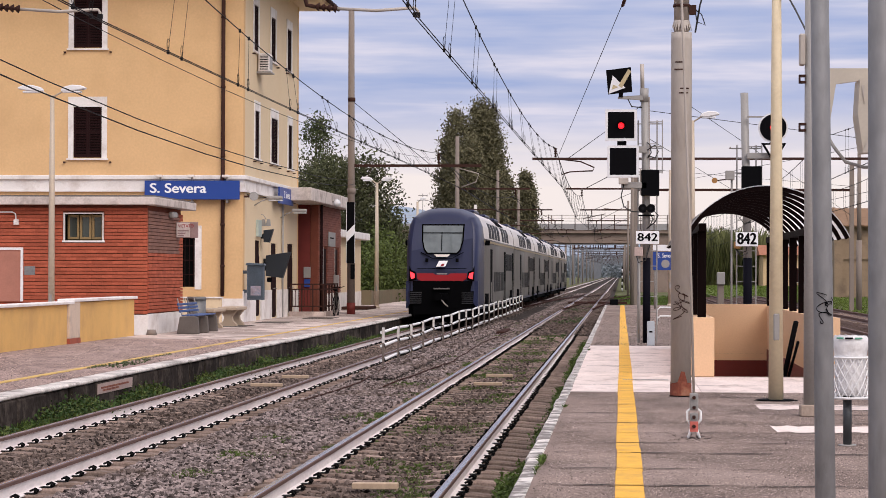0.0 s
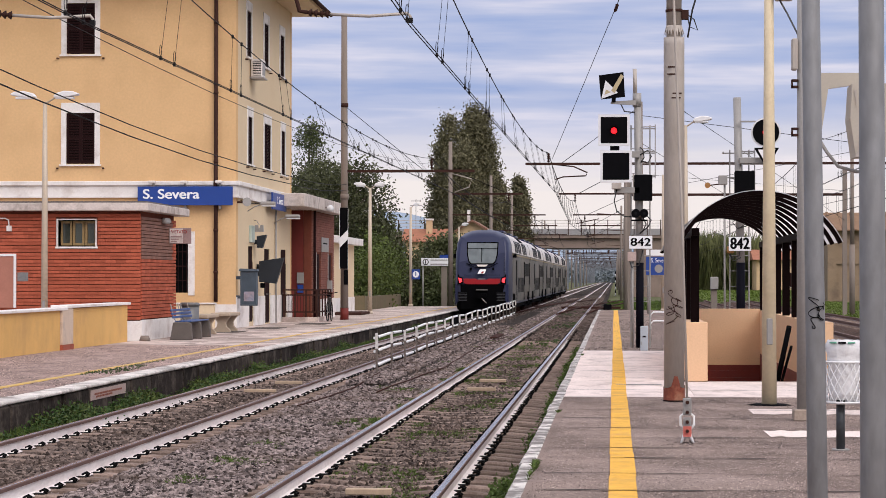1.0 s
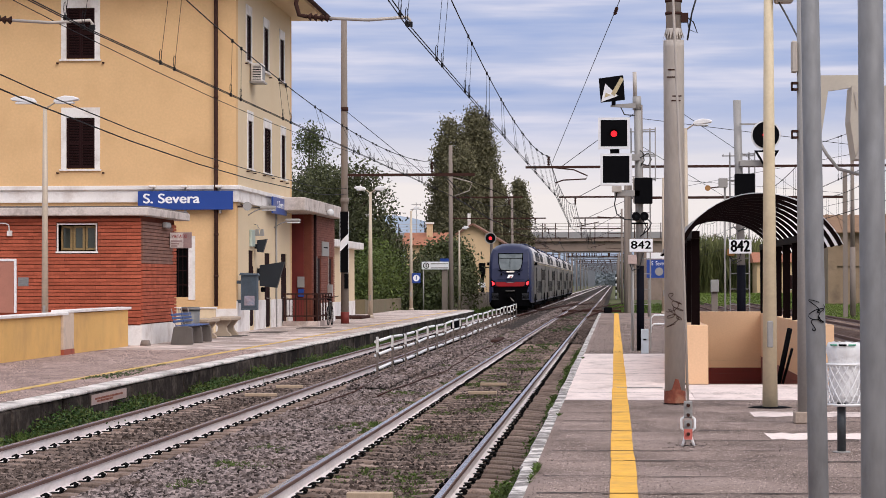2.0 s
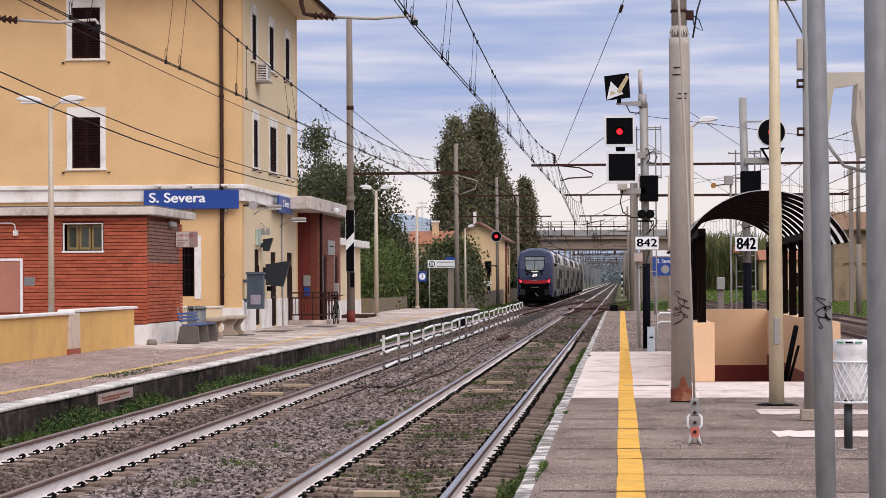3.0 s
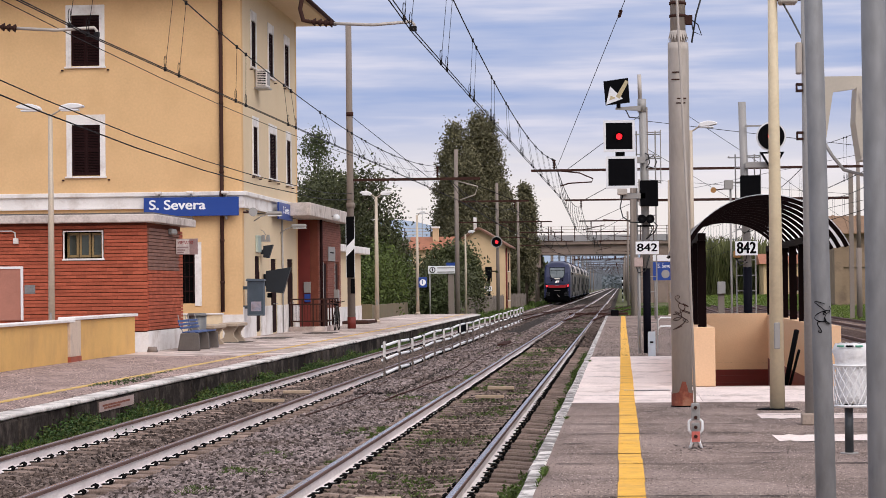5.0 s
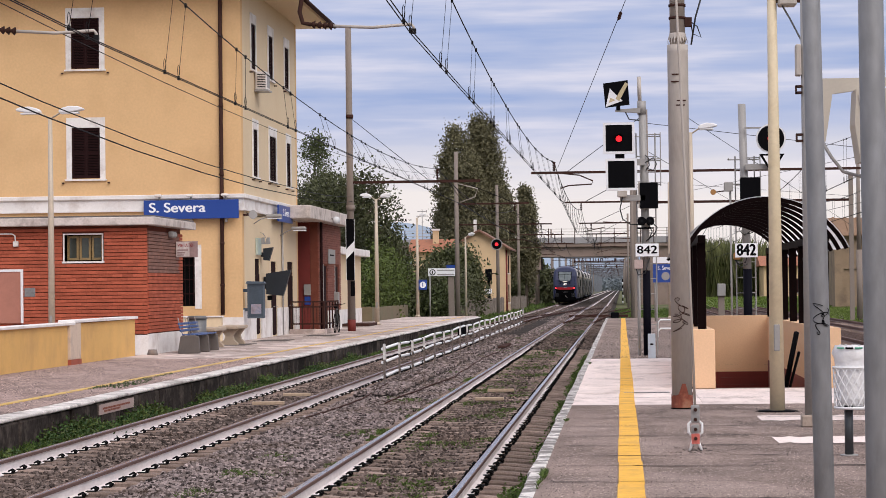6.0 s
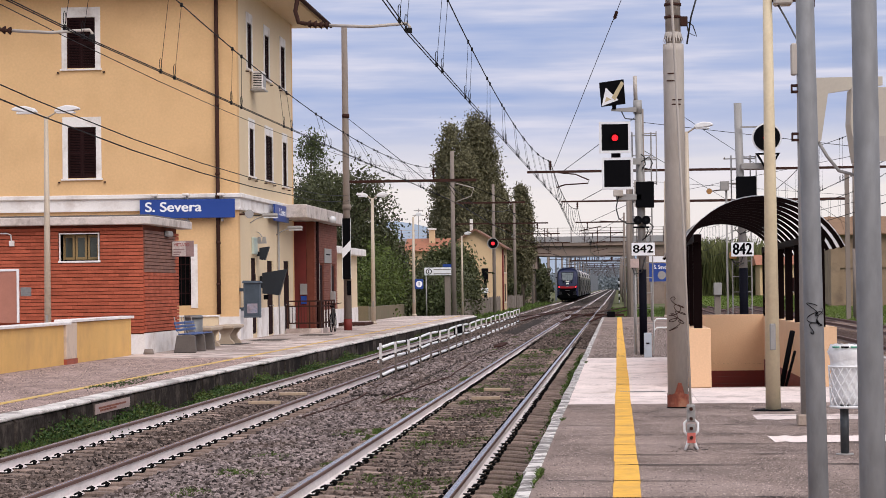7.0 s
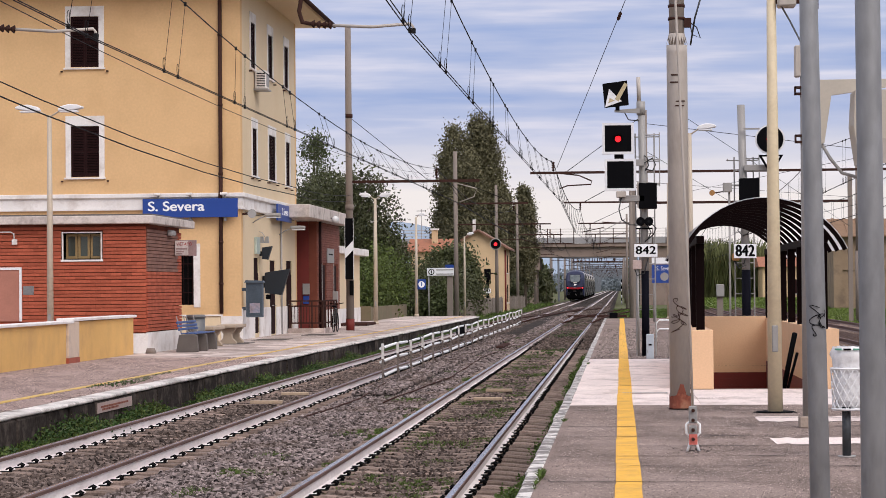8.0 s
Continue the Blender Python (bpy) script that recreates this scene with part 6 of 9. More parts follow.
def signal_box_head(parent, x0, x1, z0, z1, y, lamp=None, name="signal_head"):
    """Square signal screen: black plate with a white rim and a hooded lamp."""
    p = part(name, boxb(x0 + 0.045, x1 - 0.045, y - 0.04, y + 0.03, z0 + 0.045, z1 - 0.045), M_BLACK, parent)
    for a in ((x0, x1, z0, z0 + 0.048), (x0, x1, z1 - 0.048, z1), (x0, x0 + 0.048, z0 + 0.048, z1 - 0.048), (x1 - 0.048, x1, z0 + 0.048, z1 - 0.048)):
        part("rim", boxb(a[0], a[1], y - 0.05, y + 0.03, a[2], a[3]), M_SIGWHITE, p)
    cx, cz = (x0 + x1) / 2, (z0 + z1) / 2
    if lamp:
        part("lens", cylb((cx, y - 0.042, cz - 0.01), (cx, y - 0.06, cz - 0.01), 0.062, 0.05, n=16), M_REDLAMP, p, "lit red lens")
        bm = B()
        n = 18
        a = [bm.verts.new((cx + 0.085 * math.cos(math.pi * i / n), y - 0.042, cz + 0.085 * math.sin(math.pi * i / n))) for i in range(n + 1)]
        c = [bm.verts.new((cx + 0.085 * math.cos(math.pi * i / n), y - 0.17, cz + 0.075 * math.sin(math.pi * i / n))) for i in range(n + 1)]
        for i in range(n):
            bm.faces.new((a[i], a[i + 1], c[i + 1], c[i]))
        part("visor", bm, M_BLACK, p)
    return p

def mast_frame(t, x, y, top, side=1):
    """Ladder rails, cage and cables round a signal mast."""
    for dx in (-0.17 , 0.20):
        part("ladder_rail", cylb((x + dx, y + 0.22, RZ), (x + dx, y + 0.22, top - 0.6), 0.014, n=6), M_LIGHTGREY, t)
    for k in range(int((top - 0.8 - RZ) / 0.3)):
        z = RZ + 0.3 + 0.3 * k
        part("rung", cylb((x - 0.17, y + 0.22, z), (x + 0.20, y + 0.22, z), 0.009, n=5), M_LIGHTGREY, t)
    for z in (top - 0.65, top - 1.13, top - 1.6):
        part("cage_hoop", tubeb([(x - 0.05, y, z), (x + 0.30, y, z + 0.01), (x + 0.30, y + 0.5, z), (x - 0.3, y + 0.5, z), (x - 0.3, y + 0.1, z)], 0.012, n=6), M_LIGHTGREY, t)
    part("cage_bar", cylb((x + 0.30, y, top - 1.65), (x + 0.30, y, top - 0.6), 0.010, n=6), M_LIGHTGREY, t)

def signal_masts():
    x, y = 0.50, 45.74
    t = thing("signal_mast", (x, y, RZ), "trackside signal mast showing red with arrow board", "signal")
    part("lower_post", cylb((x, y, RZ), (x, y, 2.15), 0.075, n=16), mat("black_bitumen_paint", (0.006, 0.006, 0.010), 0.5, spec=0.02), t)
    part("post", cylb((x, y, 2.15), (x - 0.05, y, 5.45), 0.078, 0.07, n=16), M_LIGHTGREY, t)
    part("top_tube", cylb((x - 0.09, y, 5.45), (x - 0.10, y, 5.94), 0.04, n=12), M_TAUPE, t)
    part("collar", cylb((x - 0.055, y, 5.2), (x - 0.055, y, 5.46), 0.085, n=16), M_LIGHTGREY, t)
    mast_frame(t, x, y, 5.45)
    # heads
    a = signal_box_head(t, -0.31, 0.30, 4.42, 5.03, y - 0.25, True)
    b = signal_box_head(t, -0.27, 0.34, 3.71, 4.33, y - 0.25)
    part("neck", boxb(-0.08, 0.10, y - 0.2, y - 0.1, 4.33, 4.42), M_BLACK, a)
    part("head_arm", boxb(0.0, 0.5, y - 0.2, y - 0.08, 3.50, 3.62, bev=0.01), M_LIGHTGREY, t)
    part("foot_box", boxb(-0.05, 0.14, y - 0.3, y - 0.1, 3.58, 3.70, bev=0.01), M_TAUPE, t)
    part("head_arm", boxb(0.2, 0.5, y - 0.18, y - 0.06, 4.2, 4.32), M_LIGHTGREY, t)
    # arrow board
    ab = part("arrow_board", prismb([(-0.30, 5.80), (0.18, 5.86), (0.21, 5.38), (-0.26, 5.33)], "y", y - 0.22, y - 0.16), M_BLACK, t)
    yy = y - 0.226
    def flat(name, pts, m_, parent, dy=0.0):
        return part(name, prismb(pts, "y", yy - 0.006 - dy, yy + 0.004 - dy), m_, parent)
    flat("arrow_head", [(-0.25, 5.34), (-0.17, 5.70), (0.075, 5.455)], M_SIGWHITE, ab)
    flat("arrow_shaft", [(-0.06, 5.50), (0.13, 5.82), (0.19, 5.78), (0.01, 5.45)], mat("ochre_reflector", (0.45, 0.37, 0.22), 0.5), ab, 0.004)
    flat("arrow_core", [(-0.19, 5.42), (-0.16, 5.52), (-0.06, 5.47)], MATS["ochre_reflector"], ab, 0.004)
    part("board_arm", prismb([(-0.07, 5.25), (0.42, 5.22), (0.42, 5.32), (-0.07, 5.29)], "y", y - 0.16, y - 0.08), M_LIGHTGREY, t)
    part("board_stem", boxb(-0.05, 0.03, y - 0.19, y - 0.13, 5.28, 5.36), M_BLACK, t)
    # dark side box, twin lamps
    bx = part("relay_box", boxb(0.39, 0.74, y - 0.2, y + 0.1, 3.36, 3.86, bev=0.01), M_BLACK, t)
    part("relay_box_edge", boxb(0.36, 0.39, y - 0.16, y + 0.08, 3.38, 3.88), M_TAUPE, bx)
    tw = part("lamp_bar", boxb(0.33, 0.64, y - 0.12, y - 0.06, 2.96, 2.99), M_BLACK, t)
    for xx in (0.42, 0.58):
        h = part("twin_lamp", cylb((xx, y - 0.05, 3.11), (xx, y - 0.22, 3.11), 0.085, 0.085, n=18), M_BLACK, tw)
        part("twin_lens", cylb((xx, y - 0.215, 3.11), (xx, y - 0.223, 3.11), 0.03, n=12), M_TGLASS, h)
    # kilometre board
    k = part("kilometre_board", boxb(0.29, 0.74, y - 0.19, y - 0.17, 2.42, 2.67, bev=0.004), M_SIGNWHITE, t)
    lettering("numeral", "842", 0.15, M_BLACK, k, facing_camera(0.515, y - 0.194, 2.545), 0.002, 1.25, 0.006)
    jb = part("junction_box", boxb(0.26, 0.43, y - 0.14, y - 0.02, 2.18, 2.36, bev=0.01), mat("faded_pink_enamel", (0.45, 0.34, 0.31), 0.6, var=0.2), t)
    part("box_leg", cylb((0.36, y - 0.05, RZ), (0.36, y - 0.05, 2.18), 0.02, n=8), M_LIGHTGREY, jb)
    for pts in ([(0.05, y - 0.2, 3.58), (0.0, y - 0.2, 3.35), (0.05, y - 0.2, 3.15), (0.2, y - 0.15, 3.05), (0.4, y - 0.1, 3.04)],
                [(0.6, y - 0.1, 3.1), (0.72, y - 0.1, 2.98), (0.66, y - 0.1, 2.85), (0.5, y - 0.08, 2.72)],
                [(0.55, y - 0.1, 3.05), (0.62, y - 0.1, 2.9), (0.55, y - 0.1, 2.75)],
                [(0.5, y - 0.09, 4.4), (0.56, y - 0.09, 4.35), (0.58, y - 0.09, 4.2), (0.52, y - 0.09, 4.1)],
                [(0.5, y - 0.09, 4.25), (0.66, y - 0.09, 4.35), (0.72, y - 0.09, 4.22), (0.66, y - 0.09, 4.10), (0.52, y - 0.09, 4.14)],
                [(0.3, y - 0.1, 2.18), (0.34, y - 0.1, 2.06), (0.48, y - 0.1, 2.1), (0.56, y - 0.1, 2.4)],
                [(0.1, y - 0.12, 5.3), (0.2, y - 0.1, 5.1), (0.4, y - 0.08, 5.08)]):
        part("cable", tubeb(pts, 0.012, n=6), M_CABLE, t)
    wb = thing("cable_cabinet", (0.56, 43.9, RZ), "slim pale blue-grey cable cabinet at the mast foot", "cabinet")
    part("body", boxb(0.49, 0.63, 43.83, 43.97, RZ, 0.95, bev=0.008), mat("pale_blue_grey_plastic", (0.50, 0.55, 0.60), 0.5, var=0.06), wb)
    part("lock", boxb(0.53, 0.59, 43.815, 43.83, 0.74, 0.77), M_BLACK, wb)
    part("hinge", boxb(0.50, 0.51, 43.82, 43.83, 0.6, 0.66), M_LIGHTGREY, wb)

    # second mast with round head
    x, y = 2.33, 45.5
    t = thing("signal_mast", (x, y, RZ), "signal mast with round red signal and kilometre board", "signal")
    part("lower_post", cylb((x + 0.03, y, RZ), (x + 0.03, y, 2.15), 0.085, n=16), MATS["black_bitumen_paint"], t)
    part("post", cylb((x + 0.03, y, 2.15), (x - 0.04, y, 5.35), 0.08, 0.075, n=16), M_LIGHTGREY, t)
    mast_frame(t, x, y, 4.95)
    cx, cz = 2.83, 4.66
    h = part("round_head", cylb((cx, y - 0.2, cz), (cx, y - 0.25, cz), 0.285, n=32), M_SIGWHITE, t)
    part("disc", cylb((cx, y - 0.25, cz), (cx, y - 0.262, cz), 0.255, n=32), M_BLACK, h)
    part("lens", cylb((cx - 0.01, y - 0.262, cz), (cx - 0.01, y - 0.28, cz), 0.055, n=16), M_REDLAMP, h, "lit red lens")
    part("head_arm", boxb(x, cx, y - 0.18, y - 0.08, 4.06, 4.18, bev=0.01), M_LIGHTGREY, t)
    part("head_arm", boxb(x, cx, y - 0.18, y - 0.12, 4.86, 4.89), M_LIGHTGREY, t)
    part("head_stem", boxb(cx - 0.06, cx + 0.06, y - 0.2, y - 0.1, 4.18, 4.38), M_BLACK, t)
    tri = part("triangle_board", prismb([(cx - 0.23, 4.36), (cx + 0.25, 4.36), (cx + 0.01, 3.96)], "y", y - 0.3, y - 0.27), M_BLACK, t)
    part("triangle_face", prismb([(cx - 0.16, 4.325), (cx + 0.18, 4.325), (cx + 0.01, 4.03)], "y", y - 0.306, y - 0.30), M_SIGNWHITE, tri)
    lettering("numeral", "6", 0.14, M_BLACK, tri, facing_camera(cx - 0.0, y - 0.31, 4.23), 0.002, 1.0, 0.006)
    bx = part("relay_box", boxb(2.24, 2.62, y - 0.2, y + 0.1, 3.42, 3.92, bev=0.01), M_BLACK, t)
    k = part("kilometre_board", boxb(2.12, 2.55, y - 0.19, y - 0.17, 2.375, 2.645, bev=0.004), M_SIGNWHITE, t)
    lettering("numeral", "842", 0.215, M_BLACK, k, facing_camera(2.335, y - 0.194, 2.51), 0.002, 0.80, 0.010)
    ho = part("orange_horn", boxb(2.09, 2.23, y - 0.16, y, 2.33, 2.47, bev=0.02), mat("rusty_orange_box", (0.35, 0.17, 0.05), 0.7, var=0.3), t)
    part("side_box", boxb(1.93, 2.10, y - 0.1, y + 0.1, 3.66, 3.84, bev=0.01), M_LIGHTGREY, t)
    part("side_post", cylb((2.05, y, RZ), (2.05, y, 3.66), 0.02, n=8), M_LIGHTGREY, t)
    bl = part("bell", cylb((1.72, y, 3.65), (1.72, y - 0.06, 3.65), 0.055, n=14), MATS["rusty_orange_box"], t)
    part("bell_arm", cylb((1.76, y, 3.65), (2.0, y, 3.68), 0.012, n=6), M_BROWNSTEEL, bl)
    for pts in ([(2.3, y - 0.1, 3.05), (2.2, y - 0.12, 2.92), (2.3, y - 0.12, 2.8), (2.45, y - 0.1, 2.9), (2.4, y - 0.1, 3.02)],
                [(2.35, y - 0.1, 3.1), (2.5, y - 0.12, 3.0), (2.55, y - 0.12, 2.92), (2.45, y - 0.12, 2.85), (2.3, y - 0.1, 2.82)],
                [(2.14, y - 0.1, 2.33), (2.2, y - 0.12, 2.24), (2.32, y - 0.12, 2.28), (2.36, y - 0.1, 2.45)],
                [(2.12, y - 0.1, 2.33), (2.22, y - 0.12, 2.18), (2.36, y - 0.12, 2.25)]):
        part("cable", tubeb(pts, 0.010, n=6), M_CABLE, t)
    t.location.x += 0.085
    # grey kiosk post on the verge
    g = thing("switch_box_post", (7.2, 150, -0.3), "small grey switch box on a concrete post", "box")
    part("post", boxb(6.15, 6.55, 149.9, 150.2, -0.42, 1.4, bev=0.02), M_CONCPOLE, g)
    part("box", boxb(6.1, 6.62, 149.7, 149.95, 1.15, 1.95, bev=0.04), M_LIGHTGREY, g)

def underpass():
    x0, x1, y0, y1 = 1.22, 2.60, 30.7, 42.0
    pk = mat("peach_plaster", (0.74, 0.48, 0.29), 0.9, var=0.08, scale=1.2, bump=0.15, stain=(0.60, 0.36, 0.21), stain_amt=0.45, stain_scale=1.2)
    u = thing("underpass_stair", (1.9, y0, RZ), "peach plastered stairwell down to the underpass", "stairwell", kind="structure")
    part("pier", boxb(0.93, 1.22, 30.7, 31.1, RZ, 1.27, bev=0.01), pk, u)
    part("side_wall", boxb(0.98, 1.22, 31.1, y1 + 0.25, -2.4, 1.26), pk, u)
    part("side_wall", boxb(x1, x1 + 0.25, y0, y1 + 0.25, -2.4, 1.27), pk, u)
    part("back_wall", boxb(x0, x1, y1, y1 + 0.25, 0.30, 1.30), pk, u)
    part("back_wall_base", boxb(x0, x1, y1 - 0.004, y1 + 0.25, -2.4, 0.30), M_DARKRED, u, "dark red painted band")
    part("side_band", boxb(x1 - 0.004, x1, y0 + 0.6, y1, -2.4, 0.5), M_DARKRED, u)
    for k in range(15):
        part("step", boxb(x0, x1, y0 + 0.35 * k, y0 + 0.35 * (k + 1), -2.5, RZ - 0.17 * k - 0.004), M_CONC, u)
    part("landing", boxb(x0, x1, y0 + 5.25, y1, -2.5, -2.06), M_CONC, u)
    h = part("handrail", tubeb([(2.16, 31.4, 0.40), (2.30, 31.0, 1.21)], 0.035, n=8), M_BLACK, u)
    part("handrail", tubeb([(2.22, 31.5, 0.40), (2.32, 30.9, 0.95)], 0.02, n=8), M_BLACK, u)
    # arched canopy
    c = thing("stair_canopy", (1.85, y0, 1.27), "dark brown arched steel canopy over the underpass stair", "canopy")
    dk = mat("very_dark_brown_steel", (0.006, 0.003, 0.003), 0.6, 0.0, var=0.2, spec=0.02)
    def arch(y, r=0.0):
        cx, half, z0, rise = 1.885, 1.03, 2.30, 0.65
        R = (half ** 2 + rise ** 2) / (2 * rise)
        zc = z0 + rise - R
        am = math.asin(half / R)
        return [(cx + (R + r) * math.sin(-am + 2 * am * i / 22), y, zc + (R + r) * math.cos(-am + 2 * am * i / 22)) for i in range(23)]
    roof = B()
    A, D = arch(y0 - 0.25, 0.035), arch(y1 + 0.6, 0.035)
    A2, D2 = arch(y0 - 0.25, 0.045), arch(y1 + 0.6, 0.045)
    va, vd = [roof.verts.new(p) for p in A], [roof.verts.new(p) for p in D]
    va2 = [roof.verts.new(p) for p in A2]
    for i in range(22):
        roof.faces.new((va[i], vd[i], vd[i + 1], va[i + 1]))
        roof.faces.new((va[i], va[i + 1], va2[i + 1], va2[i]))
    sheet = mat("milky_translucent_sheet", (0.72, 0.72, 0.74), 0.5, var=0.08, scale=1, bump=0.0)
    nt = sheet.node_tree
    tl, mx = nt.nodes.new("ShaderNodeBsdfTranslucent"), nt.nodes.new("ShaderNodeMixShader")
    tl.inputs["Color"].default_value, mx.inputs[0].default_value = (0.95, 0.95, 0.96, 1), 0.9
    nt.links.new(nt.nodes["Principled BSDF"].outputs[0], mx.inputs[1])
    tp, m2 = nt.nodes.new("ShaderNodeBsdfTransparent"), nt.nodes.new("ShaderNodeMixShader")
    m2.inputs[0].default_value = 0.45
    nt.links.new(tl.outputs[0], m2.inputs[1])
    nt.links.new(tp.outputs[0], m2.inputs[2])
    nt.links.new(m2.outputs[0], mx.inputs[2])
    nt.links.new(mx.outputs[0], nt.nodes["Material Output"].inputs["Surface"])
    part("roof_sheet", roof, sheet, c, "translucent arched roof sheet")
    n = 12
    for k in range(n):
        yy = y0 - 0.2 + (y1 - y0 + 0.7) * k / (n - 1)
        bm = B()
        pi_, po = arch(yy, -0.020), arch(yy, 0.033)
        w = 0.032
        q = [[bm.verts.new((p[0], p[1] + s, p[2])) for p in ring_] for ring_ in (pi_, po) for s in (-w, w)]
        for i in range(22):
            bm.faces.new((q[0][i], q[0][i + 1], q[1][i + 1], q[1][i]))
            bm.faces.new((q[2][i], q[3][i], q[3][i + 1], q[2][i + 1]))
            bm.faces.new((q[0][i], q[2][i], q[2][i + 1], q[0][i + 1]))
            bm.faces.new((q[1][i], q[1][i + 1], q[3][i + 1], q[3][i]))
        part("rib", bm, dk, c)
    for xx in (1.06, 2.66):
        part("eaves_beam", boxb(xx - 0.05, xx + 0.05, y0 - 0.1, y1 + 0.45, 2.40, 2.50), dk, c)
        for k in range(7):
            yy = y0 + 0.15 + (y1 - y0) * k / 6
            part("post", boxb(xx - 0.055, xx + 0.055, yy - 0.055, yy + 0.055, 1.27, 2.40), dk, c)

concrete_mast()
guy_wire()
poles_right()
litter_stand()
signal_masts()
underpass()

# ---- overhead line ----
SUP = [(-18.0, 0.0), (28.9, 0.0), (86.9, 0.0), (135.5, 0.0), (180.3, 0.0), (217.0, 0.0), (262.0, 0.0), (320.0, 0.0), (400.0, 0.0), (460.0, 0.0), (520.0, 0.0), (580.0, 0.0), (650.0, 0.0), (720.0, 0.0), (800.0, 0.0)]

def line_wires(name, label, xs, zc, zm, sag, drops=5, ys=None, pairs=None):
    """Contact wires, messenger and droppers of one line; xs: lateral place at each support (contact, messenger); zm: messenger height at each support."""
    L = thing(name, (xs[0][0], 28.9, zc), label, "overhead wire", "overhead wires", kind="structure")
    Y = [s[0] for s in SUP] if ys is None else ys
    for i in range(len(Y) - 1):
        a, b = Y[i], Y[i + 1]
        (ca, ma), (cb, mb) = xs[min(i, len(xs) - 1)], xs[min(i + 1, len(xs) - 1)]
        za, zb = zm[min(i, len(zm) - 1)], zm[min(i + 1, len(zm) - 1)]
        r = 0.0075 if a < 80 else 0.012 if a < 200 else 0.02
        for o in ((-0.022, 0.022) if a < 130 else (0.0,)):
            part("contact_wire", tubeb([(ca + o, a, zc), (cb + o, b, zc)], r, n=5, cap=False), M_WIRE, L)
        f = lambda s: (ma + (mb - ma) * s, a + (b - a) * s, za + (zb - za) * s - sag * 4 * s * (1 - s))
        part("messenger_wire", tubeb([f(k / 16) for k in range(17)], r * 1.3, n=5, cap=False), M_WIRE, L)
        if i < drops:
            at_y = pairs if pairs and a < 80 and i == 1 else [a + (b - a) * (k + 0.78) / 10 for k in range(10)]
            for yk in at_y:
                for dd in (-0.5, 0.5):
                    s = (yk + dd - a) / (b - a)
                    m = f(s)
                    cpt = Vector((ca + (cb - ca) * s, m[1], zc))
                    part("dropper", cylb(m, cpt, r * 0.6, n=4, cap=False), M_WIRE, L)
                    if a < 80:
                        part("dropper_loop", tubeb([(cpt[0] + 0.016 * math.cos(q), cpt[1], zc + 0.11 + 0.085 * math.sin(q)) for q in [2 * math.pi * j / 8 for j in range(9)]], 0.005, n=4, cap=False), M_WIRE, L)
                        for e in (Vector(m), cpt):
                            part("dropper_clamp", boxb(e.x - 0.016, e.x + 0.016, e.y - 0.03, e.y + 0.03, e.z - 0.03, e.z + 0.03), M_WIRE, L)
    return L

def insulator(parent, p, q, r=0.055, n=4):
    p, q = Vector(p), Vector(q)
    ob = part("insulator", B(), M_BROWNSTEEL, parent)
    bm = B()
    for k in range(n):
        c = p.lerp(q, (k + 0.5) / n)
        d = (q - p) / n * 0.25
        cyl(bm, c - d, c + d, r * 0.55, r, n=10)
    cyl(bm, p, q, r * 0.4, n=8)
    bmesh.ops.translate(bm, verts=bm.verts, vec=-ORIGIN[parent])
    bm.to_mesh(ob.data)
    bm.free()
    return ob

def steady_arm(parent, tip, root, up):
    """Curved drop bracket, insulator and steady arm that holds the contact wire."""
    tip, root = Vector(tip), Vector(root)
    d = (tip - root)
    part("drop_bracket", tubeb([up, Vector(up).lerp(root, 0.5) + Vector((-0.12, 0, 0.1)), root + Vector((-0.14, 0, 0.16)), root + Vector((-0.10, 0, 0.02)), root], 0.028, n=8), M_BROWNSTEEL, parent)
    insulator(parent, root, root + d * 0.22)
    part("steady_arm", tubeb([root + d * 0.2, root + d * 0.6 + Vector((0, 0, 0.02)), tip + Vector((-0.03, 0, 0.10)), tip + Vector((0.0, 0, 0.06)), tip], 0.020, n=8), M_TAUPE, parent)
    part("clip", boxb(tip.x - 0.03, tip.x + 0.03, tip.y - 0.04, tip.y + 0.04, tip.z - 0.02, tip.z + 0.04), M_WIRE, parent)

